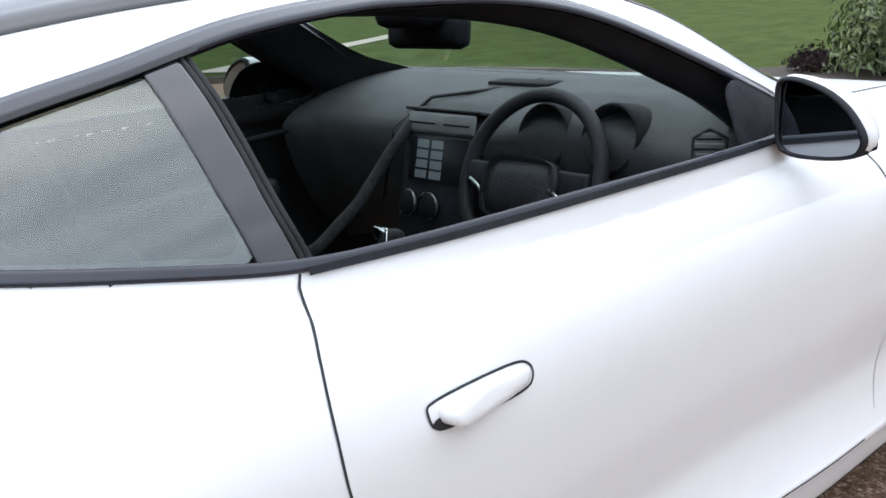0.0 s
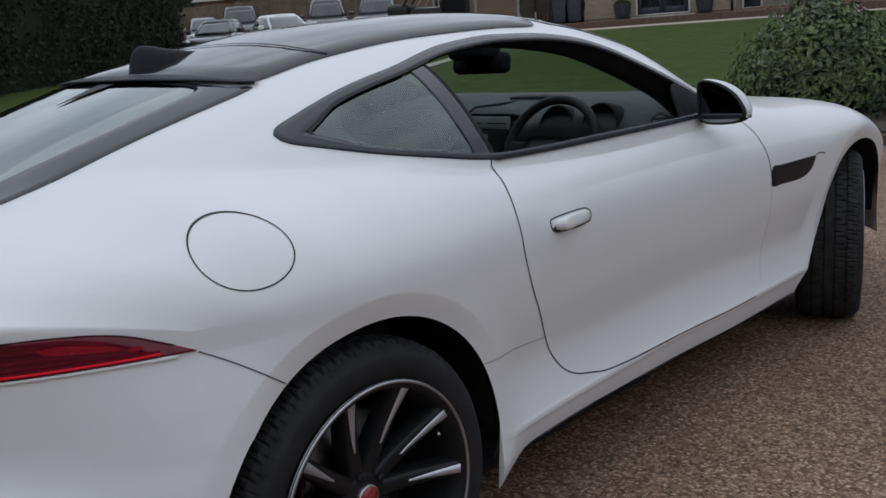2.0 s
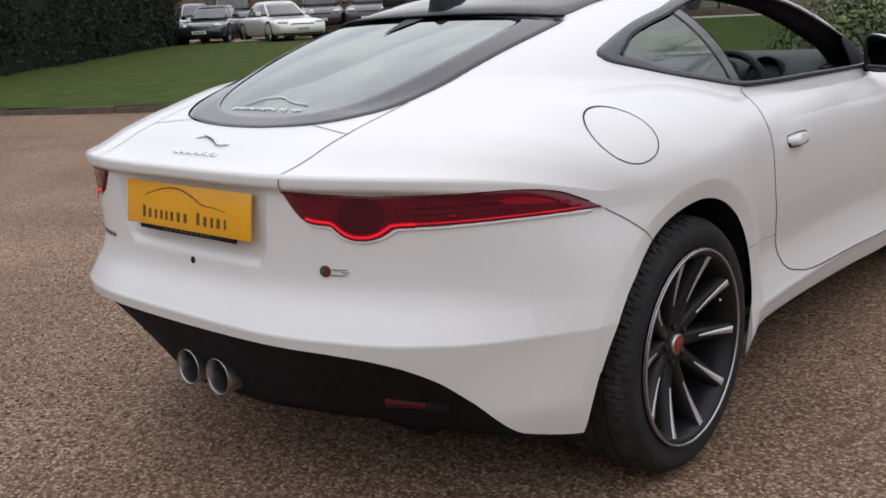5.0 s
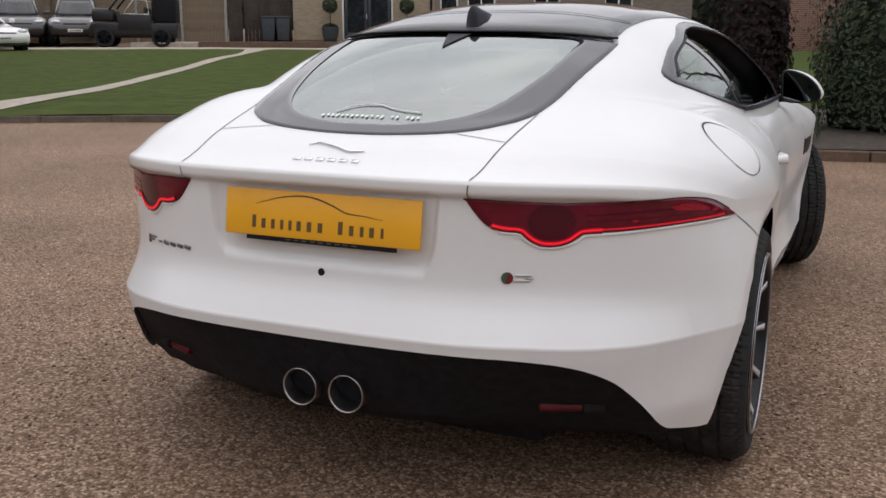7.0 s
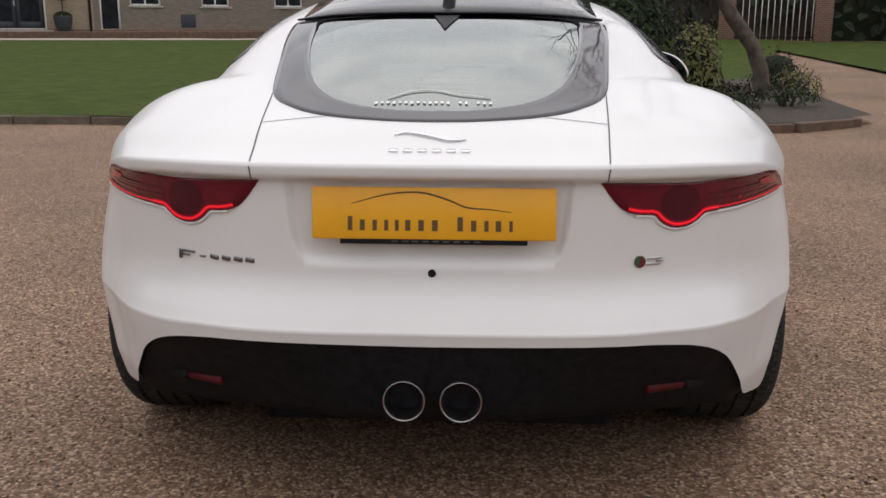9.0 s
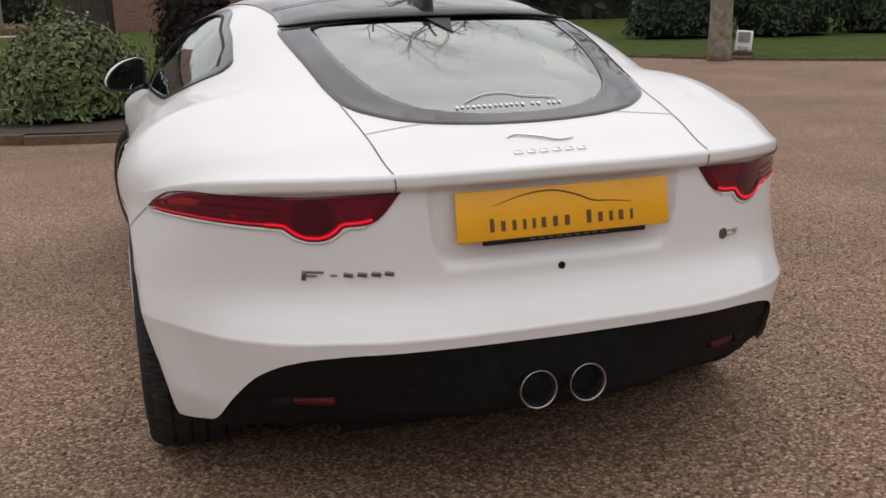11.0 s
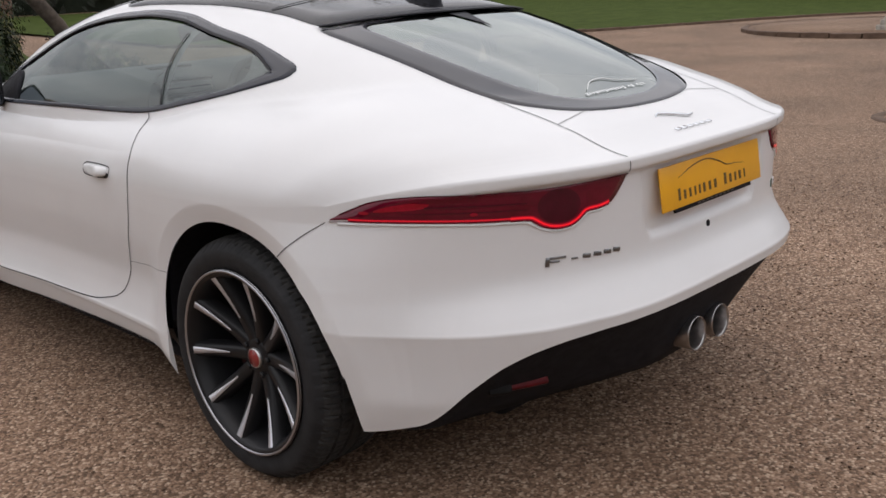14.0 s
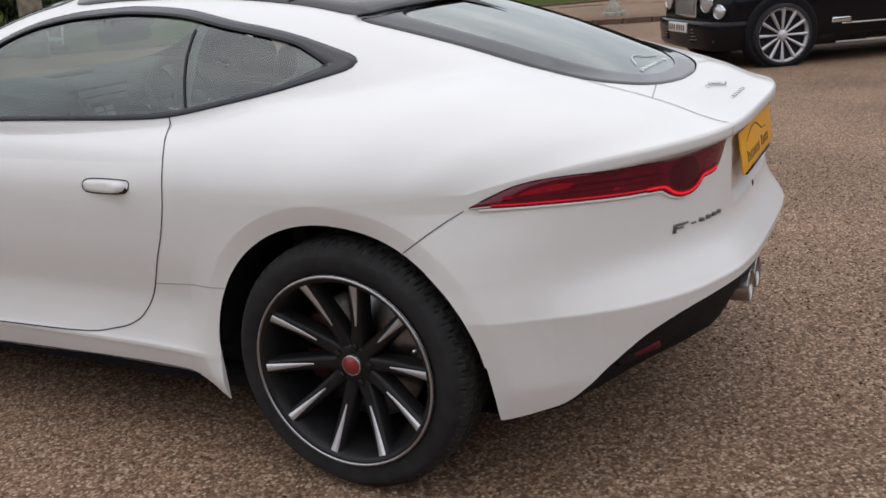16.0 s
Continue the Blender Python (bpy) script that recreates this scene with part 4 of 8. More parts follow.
band_patch("windscreen_edge", shrink(WINDSCREEN, -0.004), shrink(WINDSCREEN, 0.026), on_top, 1, EDGE_BLACK, car, lift=0.002)
# black triangle pointing down from the middle of the rear window's top edge
fill_patch("pane_triangle", resample(np.array([(-0.040, 0.040), (-0.012, -0.060), (0.0, -0.105), (0.012, -0.060), (0.040, 0.040), (-0.040, 0.040)]), 31)[:-1], on_top, 1, TRIM_BLACK, rear_window, lift=0.0042, edge=0.0005)
# roof spoiler: thin black blade over the top of the rear window
blade_t = smooth_open([(-0.456, 0.168), (-0.40, 0.140), (-0.24, 0.108), (0, 0.100), (0.24, 0.108), (0.40, 0.140), (0.456, 0.168)], 60)
blade_b = smooth_open([(-0.462, 0.150), (-0.40, 0.104), (-0.24, 0.052), (0, 0.038), (0.24, 0.052), (0.40, 0.104), (0.462, 0.150)], 60)
skin_rows("roof_spoiler", [(blade_t, 0.004), (0.6 * blade_t + 0.4 * blade_b, 0.010), (0.15 * blade_t + 0.85 * blade_b, 0.012), (blade_b, 0.010), (0.3 * blade_t + 0.7 * blade_b, 0.004)], on_top, 1, TRIM_BLACK, car, "black roof spoiler blade", closed=False)
# shark-fin aerial
fin_h = curve((0.0, 0.0), (0.015, 0.050), (0.035, 0.062), (0.12, 0.032), (0.20, 0.004), (0.215, 0.0))
fin_w = curve((0.0, 0.006), (0.04, 0.020), (0.12, 0.020), (0.215, 0.004))
v, f = [], []
for i, d in enumerate(np.linspace(0, 0.215, 24)):
    base = on_top((0, 0.10 + d))[0].z
    for j in range(9):
        aa = math.pi * j / 8
        v.append((float(fin_w(d)) * math.cos(aa) * (1 - 0.3 * math.sin(aa)), 0.10 + d, base - 0.002 + 0.004 + float(fin_h(d)) * math.sin(aa) ** 0.7))
for i in range(23):
    for j in range(8):
        f.append((i * 9 + j, i * 9 + j + 1, (i + 1) * 9 + j + 1, (i + 1) * 9 + j))
f.append(tuple(range(9)))
from_arrays("aerial_fin", v, f, TRIM_BLACK, car, "black shark-fin aerial")

# tail lamps: a dark red lens, lit reflectors behind it, and a glowing strip along the lower edge
STRIP_RUN = [(0.425, 0.784), (0.445, 0.779), (0.462, 0.777), (0.478, 0.776), (0.490, 0.772), (0.499, 0.763), (0.511, 0.753), (0.527, 0.7455), (0.545, 0.7435), (0.563, 0.7455), (0.579, 0.752), (0.591, 0.761), (0.601, 0.768), (0.615, 0.770), (0.64, 0.770)]
LINE_RUN = [(0.64, 0.770), (0.68, 0.770), (0.74, 0.771), (0.80, 0.772), (0.84, 0.772), (0.862, 0.773)]
for s in (1, -1):
    lamp = fill_patch("tail_lamp", LAMP, on_tail, s, LAMP_RED, car, "slim dark red tail lamp with a glowing lower strip", lift=0.003)
    ring_a = np.linspace(0, 2 * math.pi, 40, endpoint=False)
    fill_patch("lamp_disc", np.stack([0.545 + 0.046 * np.cos(ring_a), 0.790 + 0.040 * np.sin(ring_a)], 1), on_tail, s, LAMP_DARK, lamp, lift=0.0034, edge=0.0)
    fill_patch("lamp_reflector", smooth_closed([(0.418, 0.816), (0.45, 0.820), (0.482, 0.814), (0.486, 0.795), (0.478, 0.780), (0.445, 0.783), (0.424, 0.792)], 40), on_tail, s, LAMP_GLOW, lamp, lift=0.0036, edge=0.0)
    fill_patch("lamp_reflector", smooth_closed([(0.606, 0.798), (0.66, 0.797), (0.72, 0.796), (0.78, 0.795), (0.83, 0.786), (0.78, 0.780), (0.70, 0.778), (0.62, 0.778)], 50), on_tail, s, LAMP_GLOW, lamp, lift=0.0036, edge=0.0)
    fill_patch("lamp_reflector", smooth_closed([(0.765, 0.812), (0.79, 0.814), (0.82, 0.804), (0.835, 0.792), (0.80, 0.794), (0.772, 0.800)], 30), on_tail, s, LAMP_MID, lamp, lift=0.0044, edge=0.0)
    seam(STRIP_RUN, on_tail, s, lamp, 0.017, 0.0050, 90, LAMP_GLOW, "strip_halo")
    seam(LINE_RUN, on_tail, s, lamp, 0.013, 0.0050, 60, LAMP_GLOW, "strip_halo")
    seam(STRIP_RUN, on_tail, s, lamp, 0.0095, 0.0058, 90, LAMP_BRIGHT, "strip_halo")
    seam(STRIP_RUN, on_tail, s, lamp, 0.0042, 0.0066, 90, LAMP_STRIP, "light_strip")
    seam(LINE_RUN, on_tail, s, lamp, 0.0038, 0.0062, 60, LAMP_LINE, "light_strip")
    for z0, x1 in ((0.788, 0.80), (0.803, 0.77)):
        seam([(0.61, z0), (0.70, z0), (x1, z0 - 0.001)], on_tail, s, lamp, 0.003, 0.0052, 30, LAMP_DARK, "lamp_rib")
    for bx, bz in ((0.70, 0.784), (0.845, 0.789)):
        fill_patch("lamp_bulb", np.stack([bx + 0.006 * np.cos(ring_a), bz + 0.004 * np.sin(ring_a)], 1), on_tail, s, LAMP_MID, lamp, lift=0.0056, edge=0.0)
    seam([tuple(p) for p in LAMP_TOP[::6]], on_tail, s, lamp, 0.0025, 0.0034, 80, LAMP_DARK, "lamp_gap")
    # the bumper's rolled edge below the lens
    ledge = [(lambda q: q[0] + q[1] * 0.0005)(on_tail(p, s)) for p in shrink(LAMP, -0.0045)[len(LAMP_TOP) + 2:-22:2]]
    part("lamp_ledge", tube(ledge, 0.0042, 8), PAINT, bumper)

# number plate, its holder, the lettering as plain blocks, the lock hole
plate = part("number_plate", box((-0.26, -0.005, -0.0555), (0.26, 0.0, 0.0555), 0.002, pose(0.012, -0.842, 0.774, -8)), PLATE, car, "yellow dealer plate with slim brown bars")
pm = pose(0.012, -0.842, 0.774, -8)
# slim bars spaced along the two words, in millimetres
x = -0.186
for row, w in enumerate([26, 27, 25, 23, 22, 28, 29, 30, 0, 29, 28, 24, 29, 20]):
    if not w:
        x += 0.024
        continue
    tall = 0.030 if row in (0, 9) else 0.023
    part("letter_bar", box((x + 0.003, -0.0060, -0.037), (x + w / 1000 * 0.50, -0.005, -0.037 + tall), 0, pm), INK, plate, smooth=False)
    x += w / 1000
arc = smooth_open([(-0.175, 0.020), (-0.10, 0.040), (-0.03, 0.045), (0.03, 0.030), (0.07, 0.014), (0.12, 0.010), (0.165, 0.004)], 40)
part("swoosh", tube([pm @ Vector((p[0], -0.0055, p[1])) for p in arc], [0.0006 + 0.0014 * math.sin(math.pi * i / 39) for i in range(40)], 6), INK, plate)
holder = part("plate_holder", box((-0.20, -0.003, -0.066), (0.20, 0.004, -0.053), 0.001, pm), PLASTIC, plate, "black plate holder strip")
for i in range(9):
    part("letter_block", box((-0.09 + i * 0.022, -0.0036, -0.0612), (-0.076 + i * 0.022, -0.003, -0.0585), 0, pm), BADGE_STEEL, plate, smooth=False)
q, n = on_tail((0.008, 0.641))
part("lock_hole", lathe([(0.0001, 0.0012), (0.0065, 0.0012), (0.008, 0.002), (0.009, 0.001), (0.009, -0.002)], 20, "Z", Matrix.Translation(q) @ n.to_track_quat("Z", "Y").to_matrix().to_4x4()), PLASTIC, bumper)


def bar_badge(name, blocks, base, project, s, parent, mat, label):
    """Plain raised bars in place of lettering or a maker's mark."""
    for bx, bz, w, h, lean in blocks:
        p, n = project((base[0] + bx, base[1] + bz), 1)
        m = Matrix.Translation(p + n * 0.002) @ n.to_track_quat("Z", "Y").to_matrix().to_4x4() @ pose(0, 0, 0, 0, 0, lean)
        bm = bmesh.new()
        add_box(bm, (-w / 2, -h / 2, -0.003), (w / 2, h / 2, 0.002), 0.0008, seg=1)
        bmesh.ops.transform(bm, matrix=m, verts=bm.verts)
        part(name, bm, mat, parent, label)


bar_badge("badge", [(-0.078 + 0.0312 * i, 0, 0.020, 0.012, 0) for i in range(6)], (0.0, -0.790), on_top, 1, tailgate, CHROME, "plain chrome bar")
leap = smooth_open([(-0.082, -0.728), (-0.060, -0.716), (-0.03, -0.722), (0.005, -0.734), (0.04, -0.748), (0.078, -0.744)], 26)
part("emblem", tube([on_top(p)[0] + Vector((0, 0, 0.003)) for p in leap], [0.0015 + 0.0042 * math.sin(math.pi * i / 25) for i in range(26)], 8), CHROME, tailgate, "slim chrome emblem")
bar_badge("badge", [(0.0, -0.003, 0.010, 0.022, -8), (0.022, 0.006, 0.040, 0.005, 0), (0.015, -0.003, 0.024, 0.004, 0), (0.060, -0.001, 0.016, 0.004, 0), (0.090, 0.0, 0.021, 0.010, -8), (0.119, 0.0, 0.021, 0.010, -8), (0.148, 0.0, 0.021, 0.010, -8), (0.176, 0.0, 0.021, 0.010, -8)],
          (-0.570, 0.660), on_tail, 1, bumper, BADGE_STEEL, "plain dark steel bar")


def disc_badge(a0, a1, mat, label):
    """A flat piece of a round badge on the bumper, between two angles."""
    p, n = on_tail((0.458, 0.664))
    m = Matrix.Translation(p) @ n.to_track_quat("Z", "Y").to_matrix().to_4x4()
    bm = bmesh.new()
    rim = [(0.0135 * math.cos(radians(a)), 0.0135 * math.sin(radians(a))) for a in np.linspace(a0, a1, 16)]
    low_r, top_r = [bm.verts.new((x, y, -0.002)) for x, y in rim], [bm.verts.new((x, y, 0.003)) for x, y in rim]
    bm.faces.new(top_r)
    for i in range(16):
        bm.faces.new((low_r[i], low_r[(i + 1) % 16], top_r[(i + 1) % 16], top_r[i]))
    bmesh.ops.transform(bm, matrix=m, verts=bm.verts)
    part("badge", bm, mat, bumper, label, smooth=False)


disc_badge(75, 245, BADGE_GREEN, "green half of a round badge")
disc_badge(245, 435, BADGE_RED, "red half of a round badge")
bar_badge("badge", [(0.0, 0.006, 0.036, 0.005, 0), (-0.004, -0.006, 0.036, 0.005, 0), (0.012, 0.0, 0.018, 0.005, 0)], (0.492, 0.664), on_tail, 1, bumper, STEEL, "small steel bar")

# sticker low on the rear pane: a swoosh over a row of tiny blocks
stick = smooth_open([(-0.115, -0.535), (-0.06, -0.505), (0.0, -0.500), (0.05, -0.518), (0.13, -0.530)], 30)
part("window_sticker", tube([on_top(p)[0] + Vector((0, 0, 0.0045)) for p in stick], 0.0016, 6), DECAL, rear_window)
for i in range(20):
    if i in (13, 16):
        continue
    p, n = on_top((-0.142 + i * 0.0143, -0.553))
    bm = box((-0.0034, -0.0045 if i % 3 else -0.0080, 0.0035), (0.0034, 0.0045, 0.0042))
    part("sticker_block", bm, DECAL, rear_window, smooth=False).matrix_world = Matrix.Translation(p) @ n.to_track_quat("Z", "Y").to_matrix().to_4x4()

# lower black valance, fog lamps, exhaust tips
cols = np.linspace(-0.845, 0.845, 120)
v, f = [], []
low_z = curve((0.0, 0.275), (0.25, 0.270), (0.42, 0.248), (0.55, 0.232), (0.70, 0.226), (0.868, 0.222))
for xx in cols:
    zt = float(TAIL_BOTTOM(abs(xx)))
    zl = min(float(low_z(abs(xx))), zt - 0.002)
    for k, t in enumerate(np.linspace(0, 1, 9)):
        z = zt + 0.02 - (zt + 0.02 - zl) * t
        p = tail_point(float(xx), max(z, 0.24))
        inx = 0.014 + float(np.interp(abs(xx), [0.12, 0.20, 0.32, 0.42, 0.50], [0.22, 0.26, 0.42, 0.57, 0.62])) * max(0.0, zt - z)
        v.append((p[0] * (1 - 0.02 * t), p[1] + inx, z))
    v.append((xx * 0.97, p[1] + 0.40, zl - 0.01))
for i in range(119):
    for k in range(9):
        f.append((i * 10 + k, i * 10 + k + 1, (i + 1) * 10 + k + 1, (i + 1) * 10 + k))
valance = from_arrays("rear_valance", v, f, PLASTIC, car, "black plastic rear valance")
for s in (1, -1):
    part("fog_lamp", box((-0.055, -0.012, -0.018), (0.055, 0.01, 0.018), 0.006, pose(s * 0.553, -0.662, 0.334, -30, 0, s * 26)), LAMP_FOG, valance, "small red fog lamp")
    part("fog_lamp", box((-0.03, -0.012, -0.018), (0.03, 0.01, 0.018), 0.006, pose(s * 0.624, -0.634, 0.331, -30, 0, s * 34)), LAMP_CLEAR, valance, "small clear reversing lamp")
    tip = lathe([(0.026, 0.15), (0.034, 0.08), (0.040, 0.03), (0.0435, 0.006), (0.0460, 0.0), (0.0475, 0.004), (0.047, 0.03), (0.045, 0.20)], 44, "Y", pose(0.009 + s * 0.0635, -0.852, 0.349, -2))
    part("exhaust_tip", tip, TIP_STEEL, car, "polished steel exhaust tip")
    part("exhaust_bore", lathe([(0.0001, 0.149), (0.022, 0.148), (0.0265, 0.146)], 30, "Y", pose(0.009 + s * 0.0635, -0.852, 0.349, -2)), CARPET, car)

# door handles: half-recessed white blades in dark-edged pockets
for s in (1, -1):
    pocket = smooth_closed([(0.648, 0.783), (0.652, 0.795), (0.70, 0.798), (0.79, 0.797), (0.818, 0.790), (0.824, 0.776), (0.812, 0.762), (0.76, 0.758), (0.68, 0.761), (0.655, 0.768)], 70)
    hd = fill_patch("door_handle", pocket, on_side, s, PAINT, doors[s], "flush white door handle in a dark-edged pocket", lift=0.0008, edge=0.0)
    seam([tuple(p) for p in pocket[::2]], on_side, s, hd, 0.0034, 0.0016, 90, GAP, "pocket_edge", closed=True)
    # dark patch laid on the skin as the shade in the pocket's rear end
    fill_patch("pocket_shade", smooth_closed([(0.651, 0.772), (0.660, 0.777), (0.680, 0.776), (0.688, 0.766), (0.676, 0.7625), (0.659, 0.765)], 40), on_side, s, GAP, hd, lift=0.002, edge=0.0)
    blade = smooth_closed([(0.672, 0.790), (0.74, 0.793), (0.805, 0.790), (0.815, 0.778), (0.80, 0.766), (0.74, 0.764), (0.672, 0.767)], 60)
    c0 = blade.mean(0)
    rise = lambda pts: [0.006 + 0.024 * max(0.0, (0.80 - p[0]) / 0.13) for p in pts]
    skin_rows("handle_blade", [(blade, 0.0), (blade, rise(blade)), (c0 + (blade - c0) * 0.9, [h + 0.003 for h in rise(blade)]), (c0 + (blade - c0) * 0.4, [h + 0.003 for h in rise(c0 + (blade - c0) * 0.4)])], on_side, s, PAINT, hd, cap=True)

# side vents behind the front wheels
for s in (1, -1):
    vent = smooth_closed([(1.832, 0.738), (1.90, 0.738), (2.02, 0.736), (2.13, 0.733), (2.155, 0.728), (2.12, 0.690), (2.07, 0.672), (2.0, 0.668), (1.90, 0.672), (1.835, 0.676)], 70)
    ve = fill_patch("side_vent", vent, on_side, s, VENT_BLACK, car, "black side vent", lift=0.002, edge=0.006)
    seam([(2.155, 0.734), (2.20, 0.735), (2.235, 0.726)], on_side, s, shell, 0.004, n=20)

# door mirrors: a flat inner edge, a tapering outer end, a white cap behind a black frame
FACE = smooth_closed([(0.844, 0.960), (0.843, 0.995), (0.843, 1.028), (0.848, 1.048), (0.868, 1.054), (0.900, 1.048), (0.936, 1.033), (0.968, 1.009), (0.990, 0.980), (0.999, 0.958), (0.995, 0.942), (0.984, 0.931), (0.955, 0.924), (0.915, 0.921), (0.875, 0.923), (0.851, 0.934)], 56)
for s in (1, -1):
    mid_f = FACE.mean(0)
    grow = np.clip((FACE[:, 0] - 0.875) / 0.10, 0, 1) * np.clip((FACE[:, 1] - 0.93) / 0.03, 0, 1)
    out_f = FACE + (shrink(FACE, -1.0) - FACE) * (0.002 + 0.008 * grow)[:, None]
    rows = [(FACE, 1.512)] + [(mid_f + (out_f - mid_f) * k, 1.516 + d) for k, d in ((1.0, 0.003), (1.0, 0.010), (0.96, 0.024), (0.89, 0.037), (0.78, 0.049), (0.60, 0.059), (0.36, 0.066), (0.12, 0.068))]
    K = len(FACE)
    v = [(s * p[0], y, p[1]) for pts, y in rows for p in pts]
    f = [(r * K + i, r * K + (i + 1) % K, (r + 1) * K + (i + 1) % K, (r + 1) * K + i) for r in range(len(rows) - 1) for i in range(K)] + [tuple(range((len(rows) - 1) * K, len(rows) * K))]
    low_f = [i for i, q in enumerate(f) if sum(v[j][2] for j in q) / len(q) < 0.940]
    housing = from_arrays("door_mirror", v, f, PAINT, car, "white-capped door mirror in a black frame")
    housing.data.materials.append(TRIM_BLACK)
    for i in low_f:
        housing.data.polygons[i].material_index = 1
    loops_f = [(FACE, 1.514), (shrink(FACE, -0.0015), 1.504), (shrink(FACE, 0.002), 1.499), (shrink(FACE, 0.0055), 1.4985), (shrink(FACE, 0.0070), 1.505)]
    v = [(s * p[0], y, p[1]) for pts, y in loops_f for p in pts]
    f = [(r * K + i, r * K + (i + 1) % K, (r + 1) * K + (i + 1) % K, (r + 1) * K + i) for r in range(len(loops_f) - 1) for i in range(K)]
    from_arrays("mirror_bezel", v, f, TRIM_BLACK, housing, "black mirror frame")
    cen = Vector((s * mid_f[0], 1.504, mid_f[1]))
    bm = bmesh.new()
    bm.faces.new([bm.verts.new((s * p[0], 1.504, p[1])) for p in shrink(FACE, 0.0062)])
    bmesh.ops.transform(bm, matrix=Matrix.Translation(cen) @ pose(0, 0, 0, MIRROR_TILT, 0, -s * MIRROR_TURN) @ Matrix.Translation(-cen), verts=bm.verts)
    part("mirror_glass", bm, MIRROR, housing)
    part("indicator", box((min(s * 0.980, s * 1.004), 1.518, 0.938), (max(s * 0.980, s * 1.004), 1.540, 0.953), 0.005), LAMP_CLEAR, housing, "dark indicator lens")
    foot = [(0.79, 1.555, 0.930), (0.82, 1.552, 0.932), (0.85, 1.545, 0.938), (0.885, 1.540, 0.946)]
    part("mirror_stalk", tube([(s * x, y, z) for x, y, z in foot], [0.024, 0.017, 0.017, 0.026], 12), TRIM_BLACK, housing)

# ---- wheels ----
def tyre_bm(radius, half):
    prof = [(0.246, -half * 0.86), (0.262, -half * 0.97), (0.29, -half), (0.312, -half * 0.97), (radius - 0.012, -half * 0.86), (radius - 0.004, -half * 0.76)]
    groove = [(-0.55, 0), (-0.47, 1), (-0.20, 0), (-0.12, 1), (0.12, 0), (0.20, 1), (0.47, 0), (0.55, 1)]
    for k in range(0, 8, 2):
        a0, a1 = groove[k][0] * half, groove[k + 1][0] * half
        prof += [(radius, a0 - 0.001), (radius - 0.007, a0 + 0.001), (radius - 0.007, a1 - 0.001), (radius, a1 + 0.001)]
    prof += [(radius - 0.004, half * 0.76), (radius - 0.012, half * 0.86), (0.312, half * 0.97), (0.305, half * 1.0), (0.29, half), (0.262, half * 0.97), (0.246, half * 0.86)]
    bm = lathe(prof, 360, "X")
    # cross grooves in the shoulders of the tread
    for v_ in bm.verts:
        r = math.hypot(v_.co.y, v_.co.z)
        share = abs(v_.co.x) / half
        a_ = math.degrees(math.atan2(v_.co.z, v_.co.y)) + 16 * v_.co.x / half
        k_ = round(a_)
        if r > radius - 0.0135 and (share > 0.54 and k_ % 6 == 0 or 0.16 < share < 0.5 and k_ % 8 == 1):
            v_.co.y *= (r - 0.0075) / r
            v_.co.z *= (r - 0.0075) / r
    return bm


def spoke_bm():
    """One black spoke running out from the hub along +z; the outer face looks along +x."""
    bm = bmesh.new()
    rows = []
    for t in np.linspace(0, 1, 9):
        r = 0.045 + t * 0.193
        w = 0.0145 + 0.004 * t + 0.006 * (1 - t) ** 2
        xo = 0.052 + 0.050 * t ** 1.5
        sweep = 0.0
        rows.append([bm.verts.new(p) for p in ((xo - 0.045, -w * 1.1 + sweep, r), (xo - 0.006, -w + sweep, r), (xo, -w * 0.55 + sweep, r), (xo, w * 0.55 + sweep, r), (xo - 0.006, w + sweep, r), (xo - 0.045, w * 1.1 + sweep, r))])
    for A, B in zip(rows, rows[1:]):
        for j in range(5):
            bm.faces.new((A[j], A[j + 1], B[j + 1], B[j]))
    return bm


def facet_bm():
    """The bare-metal wedge on the outer half of a spoke."""
    bm = bmesh.new()
    rows = []
    for t in np.linspace(0.36, 1, 7):
        r = 0.045 + t * 0.193
        w = 0.0020 + 0.0082 * ((t - 0.36) / 0.64)
        xo = 0.0535 + 0.050 * t ** 1.5
        sweep = 0.0
        rows.append([bm.verts.new((xo - 0.003, -w + sweep, r)), bm.verts.new((xo, -w + sweep, r)), bm.verts.new((xo, w + sweep, r)), bm.verts.new((xo - 0.003, w + sweep, r))])
    for A, B in zip(rows, rows[1:]):
        for j in range(3):
            bm.faces.new((A[j], A[j + 1], B[j + 1], B[j]))
    return bm


